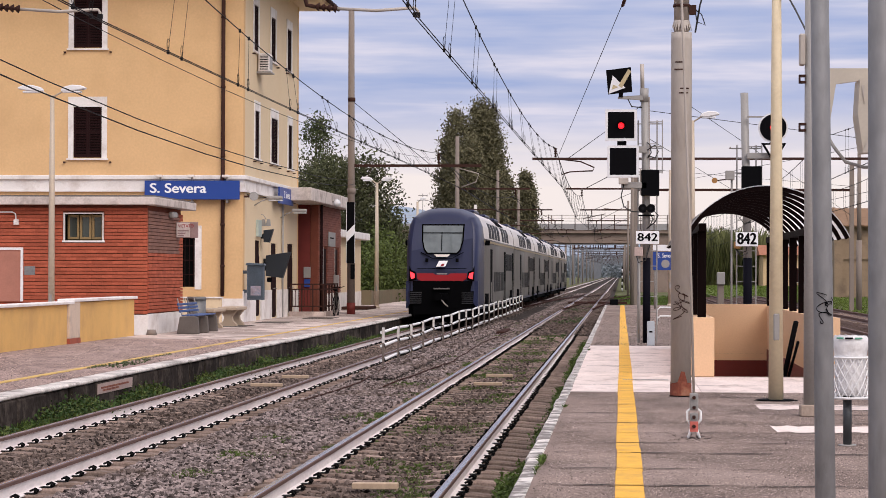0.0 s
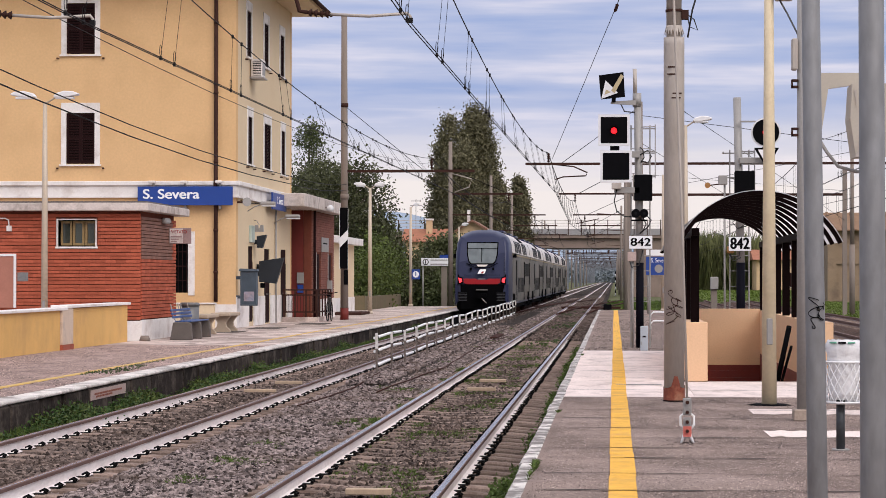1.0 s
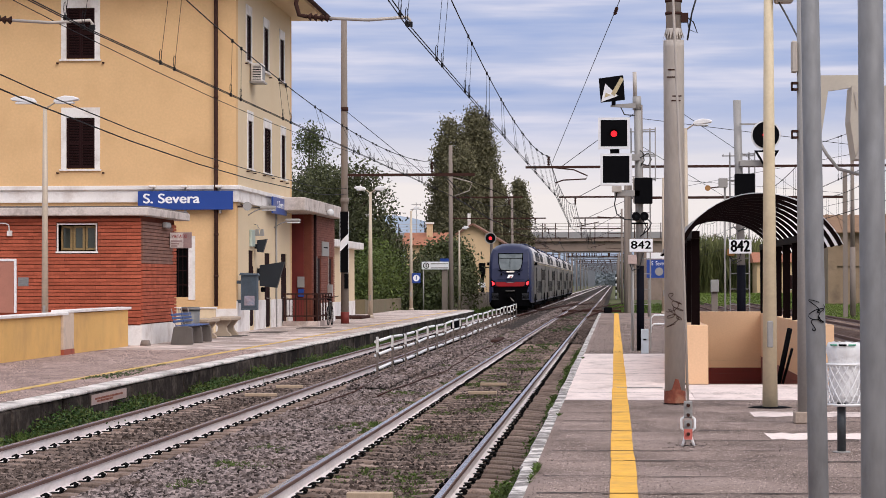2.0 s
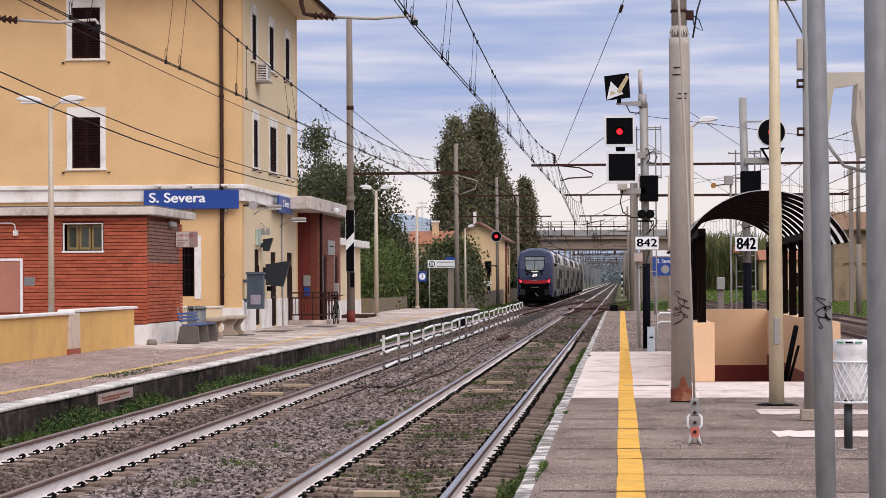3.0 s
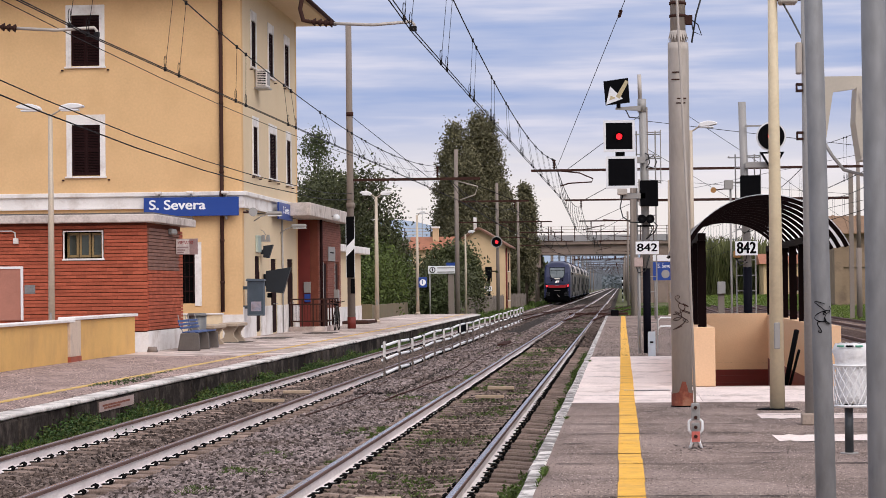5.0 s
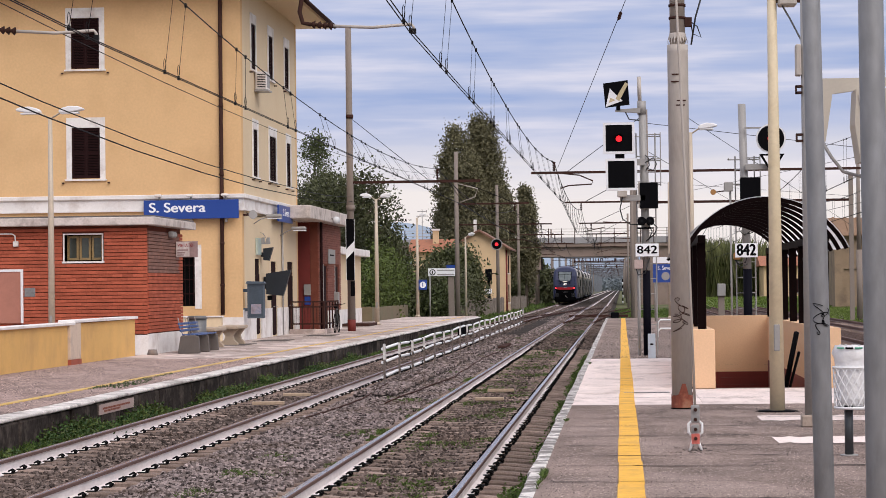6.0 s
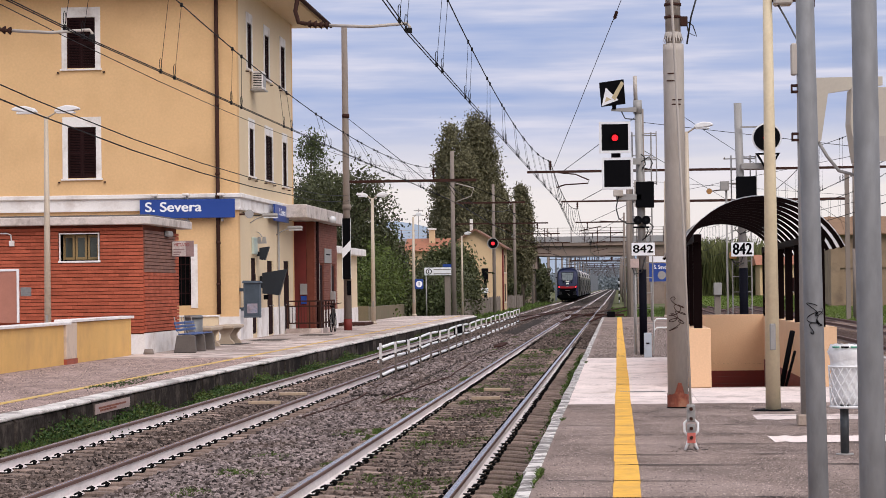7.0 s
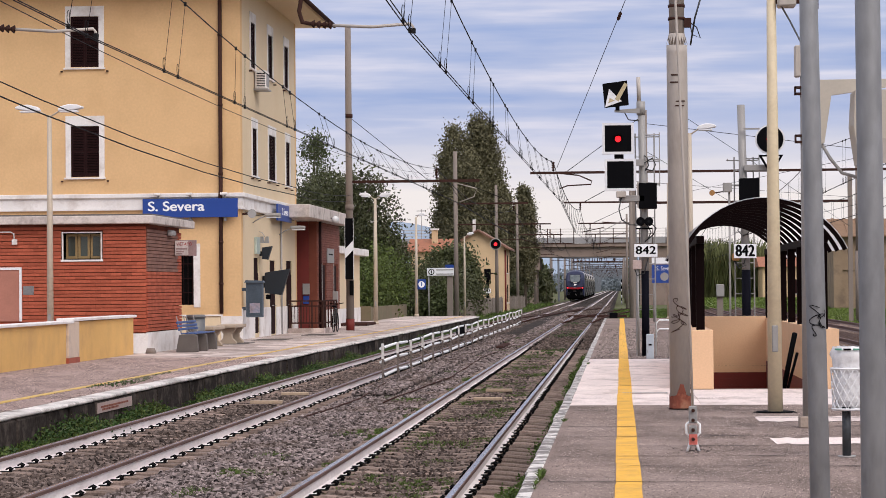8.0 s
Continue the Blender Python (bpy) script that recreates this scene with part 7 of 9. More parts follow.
def overhead():
    line_wires("near_line_wires", "twin contact wires and messenger over the near track", [(-2.0, -2.3), (-2.53, -2.40), (-2.14, -2.44), (-2.55, -2.27), (-2.0, -2.27), (-2.5, -2.27)] + [(-2.2, -2.27)] * 9, 5.0, [6.3, 6.21, 6.51, 6.4], 0.62, pairs=[33.4 + 5.68 * k for k in range(10)])
    line_wires("station_line_wires", "twin contact wires and messenger over the station track", [(-6.0, -6.3), (-6.54, -6.33), (-5.95, -6.80), (-6.4, -6.12), (-5.9, -6.12), (-6.4, -6.12)] + [(-6.1, -6.12)] * 9, 5.0, [6.3, 6.30, 6.32, 6.36], 0.69, pairs=[33.6, 39.4, 45.2, 51.0, 56.5, 59.8, 64.2, 68.4, 73.2, 79.0])
    p = thing("portal_gantry", (-9.8, 28.9, LZ), "steel portal carrying the overhead line across the tracks", "gantry")
    part("mast", boxb(-9.95, -9.65, 28.75, 29.05, LZ, 7.2), M_CONCPOLE, p)
    part("mast", boxb(4.45, 4.75, 28.75, 29.05, RZ, 7.2), M_CONCPOLE, p)
    part("beam", boxb(-10.2, 5.0, 28.78, 29.02, 7.2, 7.5), M_TAUPE, p)
    steady_arm(p, (-2.53, 28.9, 5.04), (-3.82, 28.9, 5.16), (-3.5, 28.9, 7.2))
    steady_arm(p, (-6.54, 28.9, 5.04), (-7.85, 28.9, 5.18), (-7.45, 28.9, 7.2))
    for x in (-2.40, -6.33):
        insulator(p, (x, 28.9, 6.26), (x, 28.9, 7.2), 0.07, 8)
    # second support: station-side mast with its long arm
    m = thing("catenary_mast", (-10.08, 86.9, LZ), "grey concrete line mast with black and white band and red foot", "mast")
    x, y = -10.08, 86.9
    part("shaft", cylb((x, y, LZ), (x - 0.02, y, 11.75), 0.15, 0.11, n=16), M_CONCPOLE, m)
    part("red_foot", cylb((x, y, LZ), (x, y, 0.72), 0.158, 0.157, n=16), M_DARKRED, m)
    b = part("band_board", boxb(x - 0.16, x + 0.16, y - 0.22, y - 0.17, 2.2, 4.48), M_BLACK, m, "black board with white diagonal")
    part("diagonal", prismb([(x - 0.155, 2.98), (x + 0.155, 3.30), (x + 0.155, 3.66), (x - 0.155, 3.34)], "y", y - 0.228, y - 0.22), M_SIGNWHITE, b)
    part("edge", boxb(x - 0.165, x - 0.15, y - 0.226, y - 0.22, 2.2, 4.48), M_SIGNWHITE, b)
    part("edge", boxb(x + 0.15, x + 0.165, y - 0.226, y - 0.22, 2.2, 4.48), M_SIGNWHITE, b)
    part("dial_box", boxb(x + 0.0, x + 0.15, y - 0.2, y - 0.13, 1.6, 2.15), M_BLACK, m)
    part("collar", cylb((x, y, 4.8), (x, y, 5.0), 0.16, n=16), M_CONCPOLE, m)
    part("arm", boxb(x, -5.2, y - 0.05, y + 0.05, 5.80, 5.90), M_BROWNSTEEL, m)
    insulator(m, (-6.80, y, 5.92), (-6.80, y, 6.32), 0.07)
    part("stay", cylb((x, y, 8.3), (-7.13, y, 5.9), 0.012, n=5), M_WIRE, m)
    part("pull_off", tubeb([(-6.2, y, 5.8), (-5.3, y, 5.55), (-5.4, y, 5.25), (-5.95, y, 5.05)], 0.02, n=6), M_TAUPE, m)
    part("clamp", cylb((x, y, 8.25), (x, y, 8.4), 0.14, n=14), M_BROWNSTEEL, m)
    # yard side mast and long beam
    m = thing("catenary_mast", (0.95, 86.9, RZ), "grey line mast with a long beam across the yard", "mast")
    part("shaft", cylb((0.95, 86.9, RZ), (0.95, 86.9, 8.4), 0.13, 0.10, n=14), M_CONCPOLE, m)
    part("shaft", cylb((12.3, 86.9, -0.42), (12.3, 86.9, 8.4), 0.13, 0.10, n=14), M_CONCPOLE, m)
    part("beam", boxb(-3.3, 12.3, 86.85, 86.95, 6.06, 6.15), M_BROWNSTEEL, m)
    insulator(m, (-2.44, 86.9, 6.16), (-2.44, 86.9, 6.51), 0.075)
    part("pull_off", tubeb([(-2.2, 86.9, 6.08), (-1.5, 86.9, 6.0), (-1.0, 86.9, 5.78), (-1.05, 86.9, 5.66), (-1.9, 86.9, 5.62), (-2.2, 86.9, 5.52)], 0.025, n=6), M_BROWNSTEEL, m)
    part("guy", cylb((-2.3, 86.9, 6.3), (0.25, 60, 9.3), 0.010, n=5), M_WIRE, m)
    insulator(m, (0.02, 62.5, 8.98), (0.08, 61.8, 9.08), 0.05, 3)
    part("guy", cylb((-2.0, 86.9, 6.1), (0.9, 86.9, 8.2), 0.012, n=5), M_WIRE, m)
    for xx in (7.4, 11.3):
        insulator(m, (xx, 86.9, 6.15), (xx, 86.9, 6.9), 0.07)
    # supports further on, both sides
    for i, y in enumerate([s[0] for s in SUP[3:]]):
        m = thing("catenary_mast", (-9.5, y, -0.4), "concrete line mast with cantilever arm", "mast", "line masts")
        part("shaft", cylb((-9.5, y, -0.42), (-9.52, y, 9.8), 0.15, 0.11, n=12), M_CONCPOLE, m)
        part("arm", boxb(-9.5, -5.3, y - 0.05, y + 0.05, 6.7, 6.8), M_BROWNSTEEL, m)
        part("arm", boxb(-9.5, -7.4, y - 0.04, y + 0.04, 5.5, 5.57), M_BROWNSTEEL, m)
        part("brace", cylb((-9.5, y, 8.2), (-6.2, y, 6.8), 0.02, n=5), M_WIRE, m)
        part("pull_off", tubeb([(-7.4, y, 5.5), (-6.6, y, 5.3), (-6.1, y, 5.02)], 0.025, n=6), M_BROWNSTEEL, m)
        insulator(m, (-6.12, y, 6.3), (-6.12, y, 6.7), 0.08)
        xm = 0.65 + 0.45 * (i % 2)
        m = thing("catenary_mast", (xm, y, -0.4), "concrete line mast with cantilever arm", "mast", "line masts")
        part("shaft", cylb((xm, y, -0.42), (xm, y, 8.6), 0.12, 0.09, n=12), M_CONCPOLE, m)
        part("arm", boxb(-3.2, xm, y - 0.05, y + 0.05, 6.7, 6.8), M_BROWNSTEEL, m)
        part("brace", cylb((xm, y, 8.2), (-2.0, y, 6.8), 0.02, n=5), M_WIRE, m)
        part("pull_off", tubeb([(xm, y, 5.5), (-1.0, y, 5.6), (-0.9, y, 5.3), (-2.2, y, 5.02)], 0.025, n=6), M_BROWNSTEEL, m)
        insulator(m, (-2.27, y, 6.3), (-2.27, y, 6.7), 0.08)
        if y > 300 or i == 0:
            g = thing("yard_gantry", (0, y + 8, 0), "cross beam of the overhead line", "gantry", "far gantries")
            x1 = 14.0
            part("beam", boxb(0.9 if i == 0 else -9.6, x1, y + 7.9, y + 8.1, 6.9 + 0.3 * (i % 3), 7.05 + 0.3 * (i % 3)), M_BROWNSTEEL, g)
            for xx in ((0.9, x1) if i == 0 else (-9.6, x1)):
                part("mast", boxb(xx - 0.13, xx + 0.13, y + 7.87, y + 8.13, -0.42, 8.5), M_CONCPOLE, g)
            for xx in (4.0, 7.4, 11.3):
                insulator(g, (xx, y + 8, 7.1 + 0.3 * (i % 3)), (xx, y + 8, 7.7 + 0.3 * (i % 3)), 0.08)
    for k in range(20):
        y = 372 + 41 * k
        g = thing("line_portal", (0, y, 0), "distant steel portal over the running lines", "gantry", "far gantries")
        z = 6.4 + 0.5 * ((k * 7) % 3)
        # bluish grey of the far portals has the air's haze painted in
        hz = mat("hazy_steel", (0.15, 0.16, 0.18), 0.7, var=0.1, bump=0.0)
        for zz in (z, z + 0.55):
            part("beam", boxb(-9.8, 2.6, y - 0.1, y + 0.1, zz, zz + 0.14), hz, g)
        for xx in (-9.8, 2.6):
            part("mast", boxb(xx - 0.16, xx + 0.16, y - 0.16, y + 0.16, -0.42, 8.6), hz, g)
        for xx in (-7.4, -4.9, -3.6, -1.0):
            insulator(g, (xx, y, z - 0.7), (xx, y, z), 0.13)
            part("arm", boxb(xx - 0.9, xx + 0.9, y - 0.06, y + 0.06, z - 0.78, z - 0.7), hz, g)
    # feeder cables past the building
    f = thing("feeder_cables", (-8.8, 40, 4.7), "dark sagging feeder cables along the platform", "overhead wire", kind="structure")
    for low, r in ((4.55, 0.010), (4.34, 0.012)):
        pts = [(-8.8, y, low + 0.0007 * (y - 53) ** 2) for y in range(0, 64, 7)] + [(-8.8 - 1.2 * (y - 63) / 23.8, y, low + 0.0007 * (y - 53) ** 2) for y in (68, 74, 80, 86.8)]
        part("cable", tubeb(pts, r, n=5, cap=False), M_WIRE, f)
    part("cable", tubeb([(-7.15, y, 5.14 + 0.00045 * (y - 40) ** 2) for y in range(0, 92, 6)], 0.006, n=5, cap=False), M_WIRE, f)
    ys = [10, 86.9, 143.5, 200, 260, 330]
    for xx, nm in ((7.4, "yard_wires"), (11.3, "outer_yard_wires")):
        line_wires(nm, "contact and messenger wires over the yard tracks", [(xx, xx)] * 6, 5.2, [6.9], 0.7, drops=3, ys=ys)
    # odd cross wires on the yard side
    w = thing("cross_wires", (6, 90, 6), "thin cross-span and stay wires over the yard", "overhead wire", kind="structure")
    for a, b in (((0.95, 86.9, 7.9), (12.3, 86.9, 6.4)), ((0.95, 86.9, 6.9), (7.4, 143.5, 6.6)), ((2.2, 86.9, 8.3), (14, 143.5, 5.4)), ((0.9, 143.5, 8.3), (14, 143.5, 7.2)),
                 ((4.0, 143.5, 7.6), (12.3, 86.9, 7.2)), ((7.4, 143.5, 5.2), (12.3, 86.9, 5.6))):
        part("wire", cylb(a, b, 0.011, n=5), M_WIRE, w)

overhead()

# ---- white barrier between the tracks ----
def track_barrier():
    b = thing("track_barrier", (-4.72, 46.3, -0.1), "white and dark banded pipe barrier between the tracks", "barrier")
    x = -4.72
    rng = random.Random(5)
    y0, y1 = 46.3, 112.0
    n = 21
    lift = lambda k: 0.10 * k / n + 0.022 * math.sin(k * 1.9)
    zt, zm, zb = 0.65, 0.38, 0.09
    white = mat("weathered_white_post", (0.66, 0.63, 0.60), 0.7, var=0.2, scale=5, stain=(0.2, 0.16, 0.13), stain_amt=0.6, stain_scale=5)
    for k in range(n + 1):
        y = y0 + (y1 - y0) * k / n
        top = 0.75 if k == 0 else zt + lift(k) + 0.03
        part("post_foot", boxb(x - 0.020, x + 0.020, y - 0.020, y + 0.020, -0.18, 0.44 + lift(k)), mat("grey_brown_post_foot", (0.14, 0.11, 0.095), 0.8, var=0.3, scale=6), b)
        part("post", boxb(x - 0.025, x + 0.025, y - 0.025, y + 0.025, 0.44 + lift(k), top), white, b)
        for z in (zt, zm, zb):
            part("coupler", cylb((x - 0.04, y + 0.18, z + lift(k)), (x - 0.04, y + 0.42, z + lift(k)), 0.042, n=8), M_BLACK, b)
            if k and k % 3 != 1:
                part("coupler", cylb((x - 0.04, y - 0.50, z + lift(k - 0.15)), (x - 0.04, y - 0.32, z + lift(k - 0.1)), 0.042, n=8), M_BLACK, b)
    for z in (zt, zm, zb):
        part("pipe", tubeb([(x - 0.04, y0 + (y1 - y0) * k / n, z + lift(k)) for k in range(n + 1)], 0.030, n=8), M_WHITEPAINT, b)
    for k in range(7):
        y = y0 + 22.0 + 0.62 * k
        part("hanging_loop", tubeb([(x - 0.05, y, 0.70), (x - 0.06, y + 0.1, 0.48), (x - 0.05, y + 0.28, 0.44), (x - 0.05, y + 0.34, 0.70)], 0.03, n=6), M_BLACK, b)

track_barrier()

# ---- plants ----
def leaf_mat(name, color, var=0.45):
    return mat(name, color, 0.7, var=var * 0.5, scale=0.6, fine=5, bump=0.0, island=var, spec=0.25)

M_BARK = mat("grey_brown_bark", (0.10, 0.075, 0.055), 0.95, var=0.3, scale=3, bump=0.6, bump_dist=0.03)
M_POPLAR = leaf_mat("dark_poplar_leaf", (0.135, 0.124, 0.068))
M_LEAFA = leaf_mat("olive_leaf", (0.075, 0.092, 0.035))
M_LEAFB = leaf_mat("bright_green_leaf", (0.070, 0.095, 0.022))
M_LEAFD = leaf_mat("broad_fig_leaf", (0.075, 0.085, 0.034))
M_LEAFC = leaf_mat("deep_green_leaf", (0.062, 0.068, 0.030))
M_GRASS = leaf_mat("fresh_grass_blade", (0.078, 0.118, 0.026), 0.5)
M_WEED = leaf_mat("dark_weed_leaf", (0.038, 0.075, 0.018), 0.5)
M_LAWN = leaf_mat("mown_grass_blade", (0.125, 0.175, 0.035), 0.4)
M_REED = leaf_mat("yellow_green_reed", (0.13, 0.14, 0.055), 0.4)

def leaves(centres, spread, per, size, rng, stretch=(1, 1, 1), aspect=1.7):
    """Small leaf quads round clump centres; returns vertices and faces."""
    C = np.asarray(centres, float)
    n = len(C) * per
    p = np.repeat(C, per, 0) + rng.normal(0, 1, (n, 3)) * np.asarray(spread) * np.asarray(stretch)
    u = rng.normal(0, 1, (n, 3)); u /= np.linalg.norm(u, axis=1)[:, None]
    w = np.cross(u, rng.normal(0, 1, (n, 3))); w /= np.linalg.norm(w, axis=1)[:, None]
    s = size * rng.uniform(0.55, 1.3, (n, 1))
    a, b = u * s * aspect * 0.5, w * s * 0.5
    V = np.stack([p - a, p + b * 0.9, p + a, p - b * 0.9], 1).reshape(-1, 3)
    F = np.arange(n * 4).reshape(-1, 4)
    return V, F

def leaf_part(name, V, F, material, parent, label=""):
    me = bpy.data.meshes.new(name)
    o = np.array(ORIGIN[parent])
    me.from_pydata((V - o).tolist(), [], F.tolist())
    me.materials.append(material)
    ob = new(name, me)
    ob.parent = parent
    ORIGIN[ob] = ORIGIN[parent]
    ob["kind"] = "stuff"
    if label:
        ob["label"] = label
    return ob

def tree(at, height, shape, material, label, seed, clumps=120, per=60, leaf=0.2, trunk=0.2, limbs=10, spread=0.45, lean=0.0, gap=-0.22):
    """shape(s) gives the crown's half-width at height fraction s; trunk, rising limbs and leaf clumps with gaps."""
    rng = np.random.default_rng(seed)
    x, y, z = at
    t = thing("tree", at, label, "tree", "trees")
    part("trunk", tubeb([(x, y, z), (x + lean * 0.2, y, z + height * 0.3), (x + lean * 0.6, y, z + height * 0.65), (x + lean, y, z + height * 0.96)], [trunk, trunk * 0.75, trunk * 0.4, 0.02], n=10), M_BARK, t)
    ends = []
    for k in range(limbs):
        s0 = rng.uniform(0.12, 0.7)
        s1 = min(s0 + rng.uniform(0.12, 0.3), 0.97)
        a = rng.uniform(0, 6.28)
        w = shape(s1) * rng.uniform(0.55, 0.95)
        p0 = Vector((x + lean * s0, y, z + height * s0))
        p2 = Vector((x + lean * s1 + w * math.cos(a), y + w * math.sin(a), z + height * s1))
        pm = p0.lerp(p2, 0.5) + Vector((0, 0, -0.05 * height * 0.3))
        part("limb", tubeb([p0, pm, p2], [trunk * 0.4 * (1 - s0 * 0.6), trunk * 0.25, 0.015], n=6), M_BARK, t)
        ends.append(p2)
    C = []
    while len(C) < clumps:
        s = rng.uniform(0.0, 1.0)
        h = shape(s)
        if h <= 0 or rng.uniform(0, 1) > h / 1.0 / max(shape(q / 10) for q in range(11)) + 0.15:
            continue
        a, r = rng.uniform(0, 6.28), math.sqrt(rng.uniform(0.12, 1.0)) * h * rng.uniform(0.8, 1.08)
        c = (x + lean * s + r * math.cos(a), y + r * math.sin(a), z + height * s)
        if noise.noise(Vector(c) * (2.2 / max(spread * 3, 0.6))) > gap:
            C.append(c)
    V, F = leaves(C, spread, per, leaf, rng)
    leaf_part("crown", V, F, material, t)
    return t

def poplar(h):
    pts = ((0.0, 0.0), (0.2, 0.0), (0.24, 0.5), (0.36, 0.88), (0.52, 1.0), (0.7, 0.95), (0.86, 0.68), (1.0, 0.22))
    def f(s):
        for (a, u), (b, v) in zip(pts, pts[1:]):
            if s <= b:
                return h * (u + (v - u) * (s - a) / (b - a))
        return 0.0
    return f

def dome(h):
    return lambda s: 0 if s < 0.1 else h * math.sqrt(max(0.0, 1 - ((s - 0.5) / 0.55) ** 2))

def bush(name, x0, x1, y0, y1, h, material, label, seed, n=90, per=60, leaf=0.16, base=-0.4, spread=0.38, category="bush"):
    rng = np.random.default_rng(seed)
    t = thing(name, ((x0 + x1) / 2, (y0 + y1) / 2, base), label, category)
    C = []
    for k in range(n):
        x, y = rng.uniform(x0, x1), rng.uniform(y0, y1)
        top = h * (0.72 + 0.36 * noise.noise(Vector((x * 0.7, y * 0.35, seed))) + 0.15 * rng.uniform(-1, 1))
        C.append((x, y, base + 0.2 + max(top, 0.4) * math.sqrt(rng.uniform(0.0, 1.0))))
    for k in range(6):
        x, y = rng.uniform(x0, x1), rng.uniform(y0, y1)
        part("stem", tubeb([(x, y, base), (x + rng.uniform(-0.2, 0.2), y, base + h * 0.35), (x + rng.uniform(-0.4, 0.4), y, base + h * 0.7)], [0.05, 0.035, 0.012], n=6), M_BARK, t)
    V, F = leaves(C, spread, per, leaf, rng)
    leaf_part("foliage", V, F, material, t)

def weeds(name, label, count, place, hgt, width, material, seed, blades=7, lean=0.5):
    """Tufts of tapering blades; place(rng, n) gives x, y, z and a size factor."""
    rng = np.random.default_rng(seed)
    P, S = place(rng, count)
    n = count * blades
    P, S = np.repeat(P, blades, 0), np.repeat(S, blades)
    a = rng.uniform(0, 6.28, n)
    hh = hgt * S * rng.uniform(0.5, 1.2, n)
    l = hh * lean * rng.uniform(0.2, 1.2, n)
    d = np.stack([np.cos(a), np.sin(a), np.zeros(n)], -1)
    w = np.stack([-np.sin(a), np.cos(a), np.zeros(n)], -1) * (width * S * rng.uniform(0.6, 1.2, n))[:, None]
    o = P + d * rng.uniform(0, 0.03, n)[:, None] * (hgt / 0.1)
    m = o + d * (l * 0.4)[:, None]; m[:, 2] += hh * 0.6
    tip = o + d * l[:, None]; tip[:, 2] += hh
    V = np.stack([o - w * 0.6, o + w * 0.6, m + w, tip, m - w], 1).reshape(-1, 3)
    F = np.arange(n * 5).reshape(-1, 5)
    me = bpy.data.meshes.new(name)
    me.from_pydata(V.tolist(), [], F.tolist())
    me.materials.append(material)
    tagged(new(name, me), label, "weeds", kind="stuff")

def near_plants():
    def patchy(x0, x1, y0, y1, z, thr, sc, pw=1.4):
        def f(rng, n):
            out, size = [], []
            while len(out) < n:
                x, y = rng.uniform(x0, x1), y0 + (y1 - y0) * rng.uniform(0, 1) ** pw
                v = noise.noise(Vector((x * sc, y * sc * 0.5, 7.7)))
                if v > thr:
                    out.append((x, y, z)); size.append(0.6 + min(v - thr, 0.5) * 1.4)
            return np.array(out), np.array(size)
        return f
    rng = np.random.default_rng(77)
    C = []
    while len(C) < 2100:
        x, y = rng.uniform(-7.6, -7.02), 24 + 101 * rng.uniform(0, 1) ** 1.3
        v = noise.noise(Vector((x * 0.9, y * 0.55, 4.4)))
        if v > -0.25:
            C.append((x, y, -0.22 + max(0.05, 0.32 * (v + 0.3)) * rng.uniform(0.2, 1.0) * (1.0 if x < -7.25 else 0.55)))
    for nm, mt, part_ in (("verge_weeds", M_WEED, C[:1100]), ("verge_leaves", M_LEAFB, C[1100:])):
        V, F = leaves(part_, (0.09, 0.16, 0.045), 44, 0.031, rng, aspect=1.6)
        me = bpy.data.meshes.new(nm)
        me.from_pydata(V.tolist(), [], F.tolist())
        me.materials.append(mt)
        tagged(new(nm, me), "leafy green weeds growing along the platform foot", "weeds", kind="stuff")
    C = []
    while len(C) < 1300:
        x, y = rng.uniform(-0.98, -0.70), 17 + 45 * rng.uniform(0, 1)
        v = noise.noise(Vector((x * 0.8, y * 0.32, 9.1)))
        if v > -0.12:
            C.append((x, y, -0.24 + (0.12 + 0.5 * v) * rng.uniform(0.0, 1.0)))
    V, F = leaves(C, (0.05, 0.12, 0.04), 40, 0.026, rng, aspect=1.7)
    me = bpy.data.meshes.new("kerb_leaves")
    me.from_pydata(V.tolist(), [], F.tolist())
    me.materials.append(M_GRASS)
    tagged(new("kerb_leaves", me), "leafy weeds below the near platform edge", "weeds", kind="stuff")
    weeds("verge_grass", "bright grass tufts along the platform foot", 900, patchy(-7.55, -7.05, 24, 125, -0.25, 0.05, 1.3), 0.16, 0.009, M_GRASS, 2, 8)
    weeds("kerb_weeds", "bright green weeds below the near platform edge", 5200, patchy(-0.98, -0.70, 16, 62, -0.25, 0.0, 0.8, 1.0), 0.13, 0.007, M_GRASS, 3, 9, 0.9)
    weeds("ballast_grass", "thin grass patches between the tracks", 3400, patchy(-4.35, -3.15, 22, 110, -0.18, 0.12, 1.5), 0.05, 0.005, M_GRASS, 4, 6, 1.0)
    weeds("sleeper_grass", "low grass between the near rails", 2600, patchy(-2.9, -1.65, 19, 90, -0.18, -0.02, 1.7), 0.042, 0.005, M_GRASS, 5, 6, 1.1)
    weeds("track_grass", "grass patch between rails further on", 420, patchy(-2.9, -1.6, 70, 140, -0.15, -0.1, 0.25, 1.0), 0.07, 0.015, M_WEED, 6, 6, 0.8)
    weeds("platform_grass", "thin grass in the gravel paving", 260, patchy(-8.6, -8.1, 31, 44, LZ, 0.05, 0.5, 1.0), 0.03, 0.008, M_WEED, 7, 6, 1.0)
    weeds("edge_grass", "small weeds in the platform edge joints", 45, patchy(-0.575, -0.545, 15, 45, RZ, 0.22, 1.0, 1.0), 0.035, 0.007, M_GRASS, 8, 7, 1.2)
    def lawn(x0, x1, y0, y1):
        return lambda rng, n: (np.stack([rng.uniform(x0, x1, n), rng.uniform(y0, y1, n), np.full(n, -0.43)], -1), rng.uniform(0.5, 1.3, n))
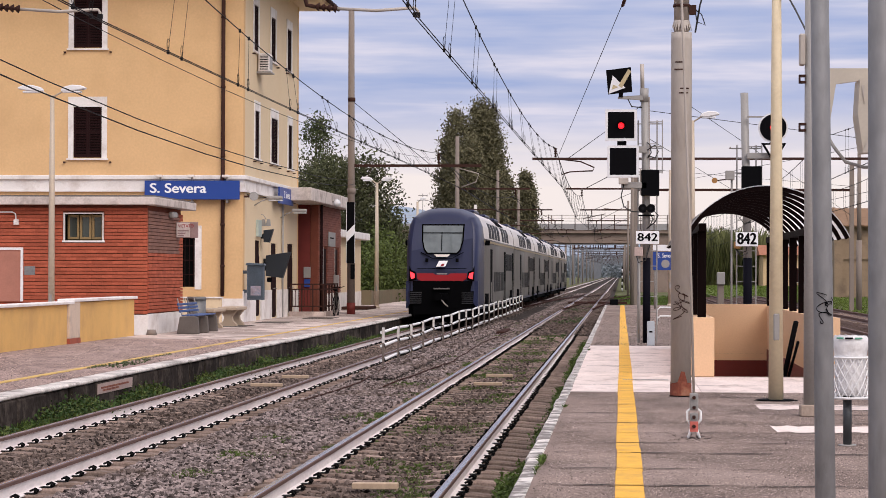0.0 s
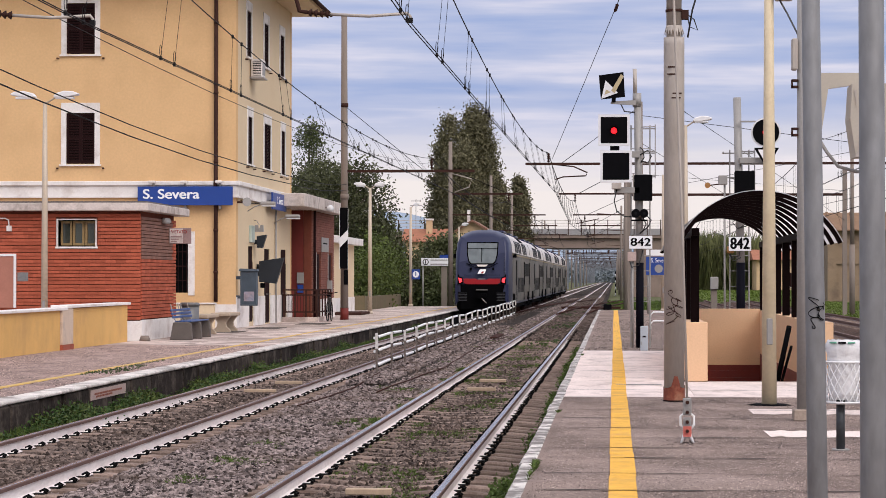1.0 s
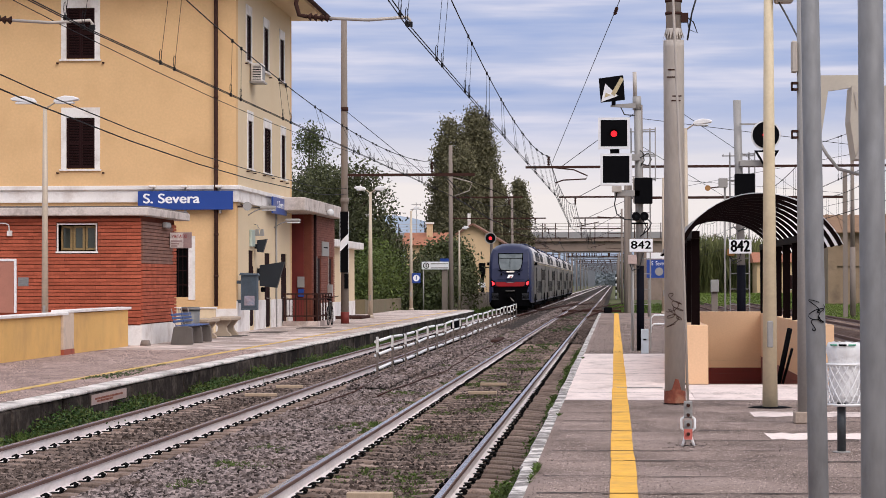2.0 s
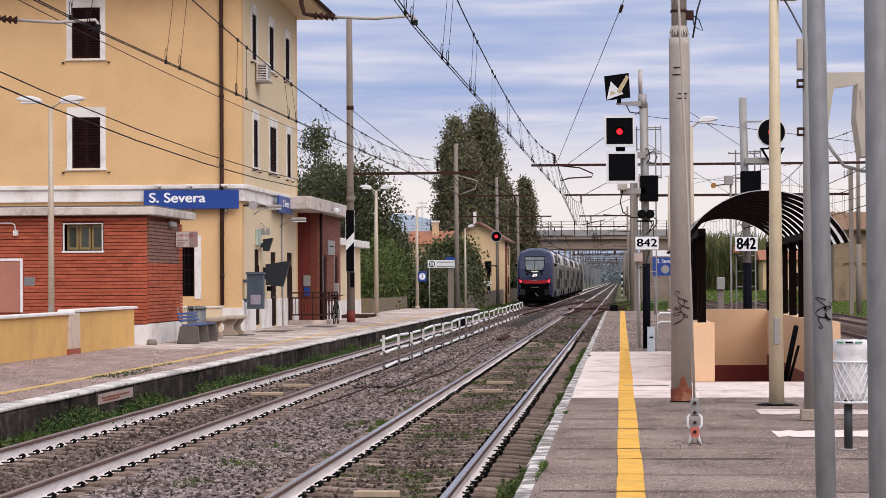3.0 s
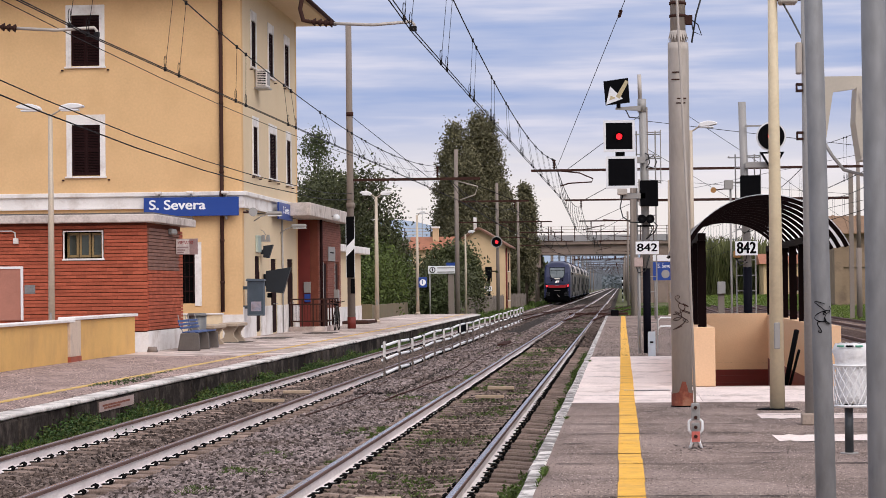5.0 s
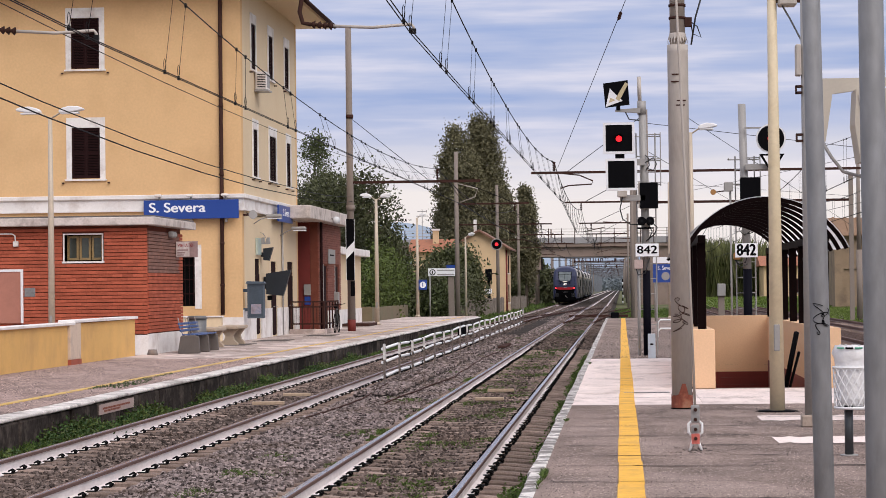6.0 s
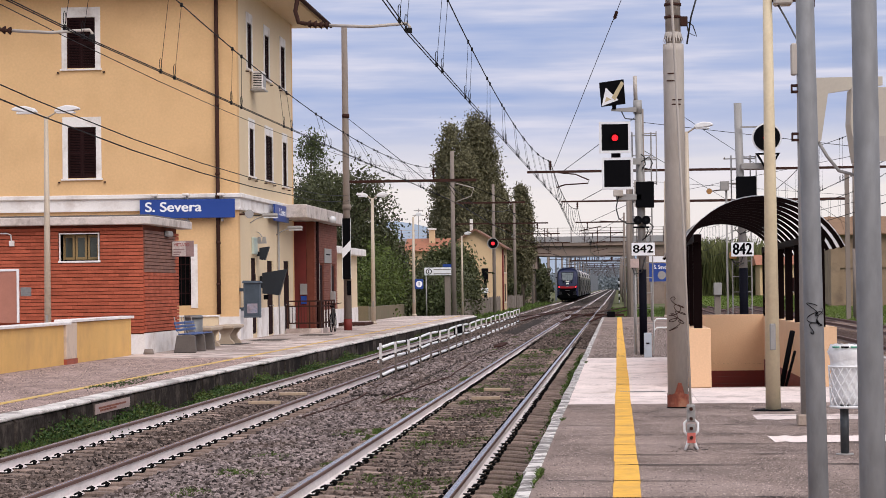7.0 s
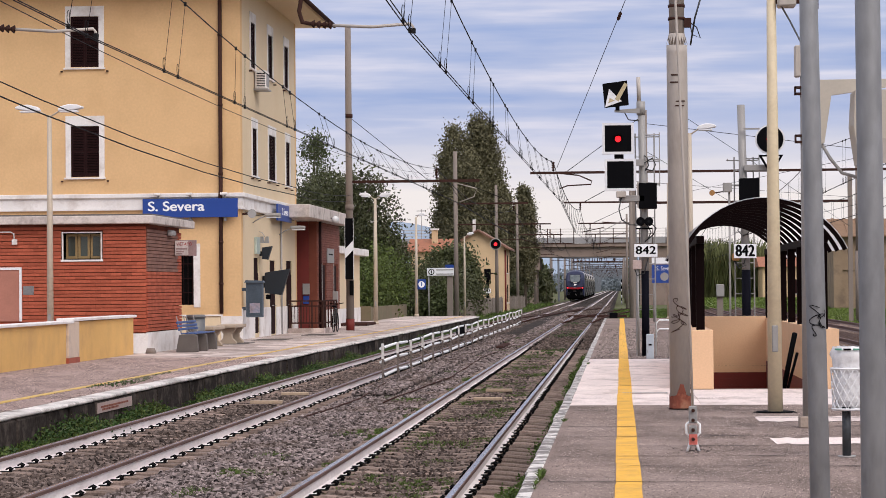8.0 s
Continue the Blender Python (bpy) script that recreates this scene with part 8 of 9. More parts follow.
    weeds("yard_grass", "bright grass beyond the yard tracks", 16000, lawn(13.5, 40, 120, 300), 0.13, 0.028, M_LAWN, 9, 6, 1.2)
    weeds("lineside_grass", "bright lineside grass past the platform", 2600, lawn(-14, -8.2, 131, 290), 0.35, 0.06, M_GRASS, 10, 5)
    weeds("lineside_grass", "lineside grass past the near platform", 2200, lawn(-0.6, 5.5, 101, 220), 0.25, 0.05, M_GRASS, 11, 5)

def wood_blocks():
    """Short timber planks lying between the rails."""
    wd = mat("weathered_plank", (0.42, 0.31, 0.215), 0.85, var=0.2, scale=3, stretch=(6, 1, 1))
    for x, y, l in ((-2.23, 21.2, 0.42), (-2.32, 40.9, 0.5), (-2.30, 44.3, 0.5), (-6.1, 40.0, 0.55), (-6.05, 43.2, 0.5)):
        b = solo("timber_plank", boxb(x - l / 2, x + l / 2, y - 0.07, y + 0.07, -0.13, -0.075, bev=0.006), wd, (x, y, -0.13), "short weathered timber plank lying between the rails", "plank", "track planks")

def ground_cables():
    for k, pts in enumerate(([(-4.9, 36, -0.14), (-4.75, 38.5, -0.13), (-4.6, 41, -0.10), (-4.68, 46.5, -0.04)], [(-4.1, 40, -0.12), (-3.75, 52, -0.13), (-3.9, 66, -0.12), (-3.6, 80, -0.12)])):
        fine = []
        for a, b in zip(pts, pts[1:]):
            fine += [Vector(a).lerp(Vector(b), q / 5) + Vector((0.03 * math.sin(3 * q + k), 0, 0)) for q in range(5)]
        solo("ground_cable", tubeb(fine + [Vector(pts[-1])], 0.013, n=7), MATS["brown_primer_steel"], pts[0], "dark cable conduit lying on the ballast", "cable")
    # old sleeper lying beside the near line
    solo("old_sleeper", boxb(-4.05, -3.80, 76, 80.5, -0.17, -0.06, bev=0.02), M_BROWNSTEEL, (-3.9, 78, -0.17), "dark trough cover lying between the tracks", "cover")

near_plants()
wood_blocks()
ground_cables()

# ---- distance ----
def houses():
    wall = mat("warm_yellow_render", (0.62, 0.44, 0.26), 0.9, var=0.1, scale=0.6, stain=(0.5, 0.34, 0.2), stain_amt=0.4)
    h = thing("yellow_house", (-13, 195, -0.42), "yellow rendered house with terracotta roofs", "house", kind="structure")
    # gabled part towards the line
    y = 195.0
    part("wall", prismb([(-13.6, -0.42), (-9.2, -0.42), (-9.2, 5.3), (-11.4, 6.6), (-13.6, 5.3)], "y", y, y + 9), wall, h)
    part("wall", boxb(-17.2, -13.6, y + 2, y + 9, -0.42, 5.0), wall, h)
    rt = M_ROOFTILE
    part("roof", prismb([(-14.1, 5.1), (-11.4, 6.75), (-8.7, 5.1), (-8.75, 4.98), (-11.4, 6.58), (-14.05, 4.98)], "y", y - 0.5, y + 9.4), mat("brown_tile_roof", (0.20, 0.10, 0.065), 0.9, var=0.3, scale=3), h)
    part("roof", prismb([(1.5 + y, 4.95), (5.5 + y, 6.1), (9.5 + y, 4.95)], "x", -17.6, -13.65), rt, h)
    c = part("chimney", boxb(-15.6, -15.1, y + 4, y + 4.5, 5.4, 6.8), wall, h)
    part("cap", boxb(-15.7, -15.0, y + 3.9, y + 4.6, 6.8, 6.95), M_WHITE, c)
    c = part("chimney", boxb(-11.9, -11.65, y + 1, y + 1.25, 6.3, 7.6), M_WHITE, h)
    for yy, z in ((196.5, 3.1), (199.5, 3.1), (196.5, 0.6), (199.5, 0.6)):
        w = part("window", boxb(-9.2, -9.15, yy, yy + 0.9, z, z + 1.5), M_SHUTTER, h)
        part("sill", boxb(-9.2, -9.05, yy - 0.1, yy + 1.0, z - 0.1, z - 0.02), M_WHITE, w)
    part("downpipe", cylb((-9.13, 195.4, 5.0), (-9.13, 195.4, -0.4), 0.08, n=8), M_DARKRED, h)
    a = part("aerial", cylb((-16.4, y + 3, 6.0), (-16.4, y + 3, 8.6), 0.03, n=6), M_LIGHTGREY, h)
    part("aerial_bar", boxb(-16.9, -15.9, y + 2.98, y + 3.02, 8.0, 8.06), M_LIGHTGREY, a)
    part("aerial_bar", boxb(-16.8, -16.0, y + 2.98, y + 3.02, 8.4, 8.46), M_LIGHTGREY, a)
    h.location.x -= 0.45
    # yard buildings
    h = thing("yard_house", (22, 300, -0.42), "long low yellow house beyond the yard", "house", kind="structure")
    part("wall", boxb(18.1, 40, 300, 310, -0.42, 4.3), wall, h)
    part("roof", prismb([(299.3, 4.25), (305, 5.6), (310.7, 4.25)], "x", 17.6, 40.5), rt, h)
    for x in (19.0, 22.0, 25.0):
        w = part("window", boxb(x, x + 0.9, 299.9, 299.99, 0.8, 2.6), M_SHUTTER, h)
        part("sill", boxb(x - 0.1, x + 1.0, 299.8, 299.9, 0.7, 0.79), M_WHITE, w)
    s = thing("concrete_shed", (24, 215, -0.42), "weathered brown concrete shed with corrugated tiled roof", "shed", kind="structure")
    cm = mat("stained_brown_concrete", (0.26, 0.185, 0.12), 0.9, var=0.2, scale=0.8, stain=(0.13, 0.09, 0.065), stain_amt=0.7, stain_scale=0.7)
    part("wall", boxb(19.6, 40, 215, 224, -0.42, 6.4), cm, s)
    part("pilaster", boxb(19.4, 20.2, 214.8, 215.2, -0.42, 6.4), cm, s)
    part("string_course", boxb(19.4, 40, 214.85, 214.99, 3.2, 3.4), cm, s)
    part("roof", prismb([(214.3, 6.3), (219.5, 8.0), (224.7, 6.3), (224.7, 6.2), (214.3, 6.2)], "x", 19.2, 41), mat("brown_corrugated_roof", (0.22, 0.13, 0.075), 0.9, var=0.3, scale=2), s)
    for k in range(8):
        part("roof_rib", prismb([(214.25, 6.34), (219.5, 8.08), (219.5, 8.0), (214.25, 6.26)], "x", 19.6 + k * 1.1, 19.85 + k * 1.1), MATS["brown_corrugated_roof"], s)
    # grey yard pole
    p = thing("yard_mast", (15, 149, -0.42), "slim grey mast in the yard", "mast")
    part("lower_shaft", cylb((15, 149, -0.42), (15, 149, 4.0), 0.18, 0.17, n=14), M_CONCPOLE, p)
    part("shaft", cylb((15, 149, 4.0), (15, 149, 9.5), 0.14, 0.11, n=14), M_CONCPOLE, p)

def bridge():
    b = thing("road_bridge", (-3, 285, 0), "pale brown concrete road bridge with steel parapet", "bridge", kind="structure")
    y0, y1 = 285.0, 294.0
    cn = mat("bridge_concrete", (0.26, 0.20, 0.165), 0.9, var=0.12, scale=0.4, stain=(0.15, 0.11, 0.09), stain_amt=0.7, stain_scale=0.5, spec=0.08)
    part("girder", boxb(-13.0, 8.4, y0 + 0.5, y1 - 0.5, 5.55, 6.75), cn, b)
    part("deck", boxb(-60, 8.5, y0, y1, 6.76, 7.15), cn, b)
    part("girder", boxb(-60, -13.2, y0 + 0.5, y1 - 0.5, 5.9, 6.75), cn, b)
    part("parapet", boxb(-60, 8.5, y0 - 0.1, y0 + 0.1, 7.16, 7.9), mat("grey_parapet_sheet", (0.30, 0.29, 0.29), 0.7, var=0.1), b)
    for k in range(28):
        x = -36 + 1.6 * k
        part("parapet_post", boxb(x - 0.05, x + 0.05, y0 - 0.15, y0 - 0.102, 7.16, 9.0), M_BROWNSTEEL, b)
    for z in (8.2, 8.55, 8.9):
        part("parapet_rail", boxb(-40, 8.4, y0 - 0.14, y0 - 0.09, z, z + 0.06), M_TAUPE, b)
    for x in (-13.0, -11.4):
        part("pier", boxb(x, x + 1.2, y0 + 1, y1 - 1, -0.42, 5.5), cn, b)
    part("pier_cap", boxb(-13.4, -9.8, y0 + 0.6, y1 - 0.6, 4.0, 5.54), cn, b)
    part("abutment", boxb(2.4, 8.4, y0 + 0.4, y1, -0.42, 5.54), cn, b)
    # sloping road bank
    bm = prismb([(-22, -0.43), (-112, -0.43), (-112, 6.0), (-28, 6.0)], "y", y0 - 3, y1 + 3)
    solo("embankment", bm, M_GROUND, (-22, y0, -0.43), "grassy bridge embankment", "embankment", kind="structure")

def line_furniture():
    # platform signs
    s = thing("exit_sign", (-11, 145, -0.4), "white direction sign on two posts", "sign")
    part("post", boxb(-10.75, -10.4, 145.02, 145.3, -0.42, 2.6), M_CONCPOLE, s)
    p = part("board", boxb(-12.0, -10.24, 144.9, 145.0, 2.62, 3.1, bev=0.01), M_SIGNWHITE, s)
    part("symbol_ring", cylb((-11.72, 144.9, 2.86), (-11.72, 144.88, 2.86), 0.19, n=18), M_BLACK, p)
    part("symbol_disc", cylb((-11.72, 144.88, 2.86), (-11.72, 144.87, 2.86), 0.14, n=18), M_SIGNWHITE, p)
    part("symbol_bar", boxb(-11.75, -11.69, 144.86, 144.87, 2.76, 2.96), M_BLACK, p)
    for z in (2.98, 2.72):
        part("word_bar", boxb(-11.42, -10.35, 144.885, 144.9, z - 0.03, z + 0.03), M_LIGHTGREY, p)
    part("blue_tab", boxb(-10.85, -10.3, 144.95, 145.0, 3.11, 3.3), M_BLUESIGN, s)
    part("thin_post", cylb((-11.9, 145.05, -0.42), (-11.9, 145.05, 2.62), 0.04, n=8), M_LIGHTGREY, s)
    n = thing("track_number_sign", (-10.97, 129, 1.9), "small blue sign with the number one", "sign")
    p = part("board", boxb(-11.2, -10.74, 128.85, 128.9, 1.78, 2.34, bev=0.01), M_BLUESIGN, n)
    part("disc", cylb((-10.97, 128.85, 2.06), (-10.97, 128.84, 2.06), 0.18, n=20), M_SIGNWHITE, p)
    lettering("numeral", "1", 0.22, M_BLUESIGN, p, facing_camera(-10.97, 128.835, 2.06), 0.002, 1.1, 0.006)
    # far signal on the station side
    t = thing("round_signal", (-9.65, 180, -0.4), "distant round signal showing red on a mast", "signal")
    part("bracket", boxb(-9.62, -9.44, 179.7, 180.2, 5.0, 5.12), M_BROWNSTEEL, t)
    part("lower_bracket", boxb(-10.3, -9.6, 179.9, 180.2, 2.9, 3.0), M_BROWNSTEEL, t)
    h = part("head", cylb((-9.55, 179.7, 5.2), (-9.55, 179.6, 5.2), 0.42, n=24), M_BLACK, t)
    part("rim", tubeb([(-9.55 + 0.41 * math.cos(a), 179.6, 5.2 + 0.41 * math.sin(a)) for a in [2 * math.pi * i / 24 for i in range(25)]], 0.035, n=6, cap=False), M_LIGHTGREY, h)
    part("lens", cylb((-9.55, 179.59, 5.2), (-9.55, 179.57, 5.2), 0.13, n=16), M_REDLAMP, h, "lit red lens")
    part("relay_box", boxb(-10.45, -9.95, 179.6, 179.9, 2.4, 3.3, bev=0.02), M_BLACK, t)
    part("black_post", cylb((-10.2, 179.9, -0.42), (-10.2, 179.9, 2.4), 0.13, n=10), M_BLACK, t)
    k = part("kilometre_board", boxb(-10.5, -9.95, 179.5, 179.55, 1.42, 1.78), M_SIGNWHITE, t)
    lettering("numeral", "842", 0.22, M_BLACK, k, facing_camera(-10.22, 179.49, 1.6), 0.002, 1.0, 0.01)
    # plank fences along the line
    f = thing("lineside_fence", (-9.9, 170, -0.42), "grey weathered lineside plank fence", "fence")
    st = mat("grey_fence_plank", (0.20, 0.165, 0.14), 0.9, var=0.25, piece=0.2)
    pm = mesh_of("plank", boxb(-0.04, 0.04, -0.11, 0.11, 0, 1.5), st)
    rng = random.Random(4)
    for k in range(110):
        piece("plank", pm, f, (-10.6 + 0.012 * k, 146 + 0.75 * k, -0.42 + rng.uniform(-0.12, 0.05)))
    for z in (0.2, 0.8):
        part("rail", tubeb([(-10.66, 146, z), (-9.34, 228, z)], 0.04, n=5), st, f)
    solo("garden_wall", boxb(-16, -12.0, 112, 112.3, -0.42, 1.0), mat("mossy_low_wall", (0.15, 0.115, 0.065), 0.9, var=0.25, scale=1.0, stain=(0.1, 0.11, 0.05), stain_amt=0.6), (-14, 112, -0.42), "low mossy garden wall", "wall", kind="structure")
    solo("garden_wall", boxb(-12.2, -12.0, 112.3, 131, -0.42, 0.95), MATS["mossy_low_wall"], (-12.1, 120, -0.42), "low mossy wall behind the platform", "wall", kind="structure")
    # blue name board far down the near platform
    s = thing("far_station_sign", (1.9, 90, RZ), "blue station board with a pale disc far along the platform", "sign")
    part("post", cylb((2.15, 90, RZ), (2.15, 90, 3.0), 0.04, n=8), M_LIGHTGREY, s)
    part("post", cylb((1.3, 90, RZ), (1.3, 90, 3.0), 0.04, n=8), M_LIGHTGREY, s)
    p = part("board", boxb(1.22, 2.2, 89.9, 89.95, 1.98, 2.68), M_BLUESIGN, s)
    part("top_board", boxb(1.22, 2.2, 89.9, 89.95, 2.72, 2.95), M_SIGNWHITE, s)
    part("disc", cylb((1.70, 89.9, 2.22), (1.70, 89.89, 2.22), 0.16, n=16), M_LIGHTGREY, p)
    lettering("word", "S. Severa", 0.16, M_SIGNWHITE, p, facing_camera(1.71, 89.89, 2.53), 0.002, 0.75)
    # white hoop barrier at the platform end
    b = thing("hoop_barrier", (1.4, 62, RZ), "white tubular hoop barrier on the platform", "barrier")
    for z in (0.95, 0.72):
        part("hoop", tubeb([(0.95, 62, RZ), (0.95, 62, z - 0.08), (1.03, 62, z), (2.2, 62, z), (2.28, 62, z - 0.08), (2.28, 62, RZ)], 0.022, n=8), M_WHITEPAINT, b)
    # point machine and striped post past the platform end
    d = thing("dwarf_signal", (-0.35, 104, -0.3), "small black dwarf signal beside the track", "signal")
    part("stem", cylb((-0.3, 104, -0.42), (-0.3, 104, 0.55), 0.05, n=8), M_BLACK, d)
    part("head", boxb(-0.48, -0.12, 103.9, 104.1, 0.40, 0.70, bev=0.03), M_BLACK, d)
    z = thing("striped_post", (0.15, 300, -0.42), "slim black and white striped post", "post")
    for k in range(8):
        part("band", cylb((0.15, 300, -0.42 + 0.4 * k), (0.15, 300, -0.02 + 0.4 * k), 0.08, n=10), M_BLACK if k % 2 else M_SIGNWHITE, z)
    # crossing timbers where a switch begins
    sw = thing("track_switch", (-2.3, 165, 0), "dark turnout rails joining the running lines", "track", kind="structure")
    for x0, x1 in ((-1.52, 2.4), (-3.03, 0.9), (-5.36, -3.1), (-6.87, -1.6)):
        part("rail", tubeb([(x0, 120, -0.02), (x0 * 0.85 + x1 * 0.15, 145, -0.02), (x0 * 0.5 + x1 * 0.5, 172, -0.02), (x1, 205, -0.02)], 0.045, n=6), M_BROWNSTEEL, sw)
    part("point_rod", boxb(-3.4, -0.7, 118.0, 118.08, -0.16, -0.10), M_BROWNSTEEL, sw)
    part("point_motor", boxb(0.3, 0.8, 139.5, 140.3, -0.42, 0.0, bev=0.03), M_BROWNSTEEL, sw)
    part("crossing_timber", boxb(-3.4, 0.4, 150.2, 151.4, -0.12, 0.03), M_BROWNSTEEL, sw)

def yard_tracks():
    for cx in (7.4, 11.3):
        t = thing("yard_track", (cx, 60, -0.1), "rusty yard track on brown ballast", "track", kind="structure")
        bm = prismb([(cx - 2.0, -0.44), (cx + 2.0, -0.44), (cx + 1.6, -0.28), (cx - 1.6, -0.28)], "y", -10, 214)
        part("bed", bm, mat("rust_brown_ballast", (0.085, 0.055, 0.045), 0.95, var=0.5, scale=1.5, fine=20, bump=1.0, bump_dist=0.05, spec=0.08), t)
        for x in (cx - 0.752, cx + 0.752):
            r = part("rail", prismb([(x - 0.06, -0.27), (x + 0.06, -0.27), (x + 0.012, -0.23), (x + 0.035, -0.15), (x + 0.035, -0.11), (x - 0.035, -0.11), (x - 0.035, -0.15), (x - 0.012, -0.23)], "y", -10, 214), M_RAILRUST, t)
        sl = mesh_of("sleeper", boxb(-1.2, 1.2, -0.12, 0.12, -0.34, -0.262), M_SLEEPER)
        for k in range(140):
            piece("sleeper", sl, t, (cx, 45 + 0.6 * k, 0))

def hills():
    """Low hazy ridges on the horizon."""
    # no haze volume: the distance haze is put into this pale blue colour
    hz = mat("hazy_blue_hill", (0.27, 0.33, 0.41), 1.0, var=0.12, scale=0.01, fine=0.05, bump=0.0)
    for k, (y, h, x0, x1) in enumerate(((2600, 105, -900, 300), (3000, 62, 60, 1400))):
        bm = B()
        n = 60
        lo = [bm.verts.new((x0 + (x1 - x0) * i / n, y, -1)) for i in range(n + 1)]
        hi = [bm.verts.new((x0 + (x1 - x0) * i / n, y + 150, h * (0.55 + 0.5 * noise.noise(Vector((i * 0.11, k * 5.0, 0))) + 0.08 * noise.noise(Vector((i * 0.7, k, 2)))) * math.sin(math.pi * min(1, max(0, i / n))) ** 0.4)) for i in range(n + 1)]
        bk = [bm.verts.new((x0 + (x1 - x0) * i / n, y + 320, -1)) for i in range(n + 1)]
        for i in range(n):
            bm.faces.new((lo[i], lo[i + 1], hi[i + 1], hi[i]))
            bm.faces.new((hi[i], hi[i + 1], bk[i + 1], bk[i]))
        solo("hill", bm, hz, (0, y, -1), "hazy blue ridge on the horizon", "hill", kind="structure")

houses()
bridge()
line_furniture()
yard_tracks()
hills()

def planting():
    P = poplar
    tree((-13.9, 232, -0.4), 19.2, P(2.35), M_POPLAR, "tall dark poplar with a dense upright crown", 21, 300, 170, 0.16, 0.30, 20, 0.40, 0.1, -0.02)
    tree((-16.0, 230, -0.4), 18.0, P(1.95), M_POPLAR, "slender dark poplar behind the house", 22, 200, 170, 0.16, 0.28, 18, 0.38, -0.2, -0.02)
    tree((-16.9, 236, -0.4), 12.8, P(2.2), M_POPLAR, "shorter poplar at the edge of the group", 23, 170, 150, 0.16, 0.24, 12, 0.40, 0, -0.02)
    tree((-15.0, 227, -0.4), 15.4, P(2.1), M_POPLAR, "broad poplar in the middle of the group", 44, 170, 150, 0.16, 0.24, 12, 0.40, 0, -0.02)
    tree((-12.0, 236, -0.4), 13.2, P(1.55), M_POPLAR, "thin poplar beside the line", 24, 150, 150, 0.16, 0.22, 10, 0.30, 0, 0.0)
    tree((-9.9, 244, -0.4), 12.7, P(1.25), M_POPLAR, "small poplar standing apart", 25, 150, 150, 0.16, 0.2, 10, 0.30, 0, 0.0)
    tree((-21.0, 160, -0.4), 12.9, lambda s: 0 if s < 0.2 else 1.9 * math.sin(math.pi * min(1, s * 0.93 + 0.05)) ** 0.7, M_LEAFA, "light feathery tree with thin hanging branches", 26, 110, 90, 0.12, 0.18, 18, 0.36, 0, 0.0)
    tree((-19.0, 150, -0.4), 9.3, dome(3.0), M_LEAFC, "broad dark tree behind the platform wing", 27, 150, 130, 0.13, 0.24, 14, 0.46, 0, -0.1)
    tree((-15.9, 138, -0.4), 8.9, dome(3.3), M_LEAFC, "spreading dark evergreen tree behind the lamps", 28, 160, 130, 0.13, 0.24, 16, 0.46, 0, -0.1)
    tree((-14.1, 140, -0.4), 5.0, dome(1.5), M_LEAFC, "dark leafy tree beside the hedge", 29, 100, 110, 0.14, 0.2, 8, 0.42)
    tree((-17.8, 176, -0.4), 5.8, dome(1.6), M_LEAFB, "small green tree near the house", 30, 60, 60, 0.2, 0.15, 6, 0.4)
    tree((-12.4, 168, -0.4), 4.9, dome(2.2), M_LEAFD, "broad fig-like shrub in front of the house", 45, 130, 110, 0.17, 0.12, 10, 0.42)
    bush("hedge", -17.5, -12.4, 124, 136, 4.3, M_LEAFB, "tall mixed green hedge behind the platform", 31, 210, 120, 0.12)
    bush("hedge", -13.6, -10.6, 147, 158, 3.5, M_LEAFC, "dark overgrown hedge behind the exit sign", 32, 150, 120, 0.13)
    bush("hedge", -12.0, -10.3, 160, 174, 3.6, M_LEAFC, "dense dark shrubs in front of the house", 33, 110, 120, 0.14)
    bush("bush", -12.6, -10.6, 146, 150, 2.2, M_LEAFA, "low green shrub beside the fence", 34, 50, 60, 0.16)
    bush("bush", -11.2, -9.6, 300, 330, 5.0, M_LEAFC, "dark scrub beyond the bridge", 35, 60, 60, 0.35)
    bush("bush", -13.8, -10.5, 262, 282, 5.8, M_LEAFC, "dark shrubs beside the bridge pier", 36, 90, 60, 0.32)
    weeds("reed_bed", "tall yellow-green reeds beyond the yard", 3600, lambda rng, n: (np.stack([rng.uniform(8.0, 17.5, n), rng.uniform(312, 322, n), np.full(n, -0.42)], -1), rng.uniform(0.7, 1.15, n)), 6.6, 0.05, M_REED, 37, 8, 0.3)
    bush("bush", 3.2, 6.5, 300, 320, 6.0, M_LEAFA, "green scrub beside the line", 38, 80, 60, 0.35)
    bush("bush", 2.0, 3.4, 330, 420, 7.0, M_LEAFC, "dark lineside scrub far along", 39, 60, 60, 0.4)
    bm = prismb([(205, -0.43), (232, -0.1), (270, 0.25), (330, 0.3), (345, -0.43)], "x", 8.4, 70)
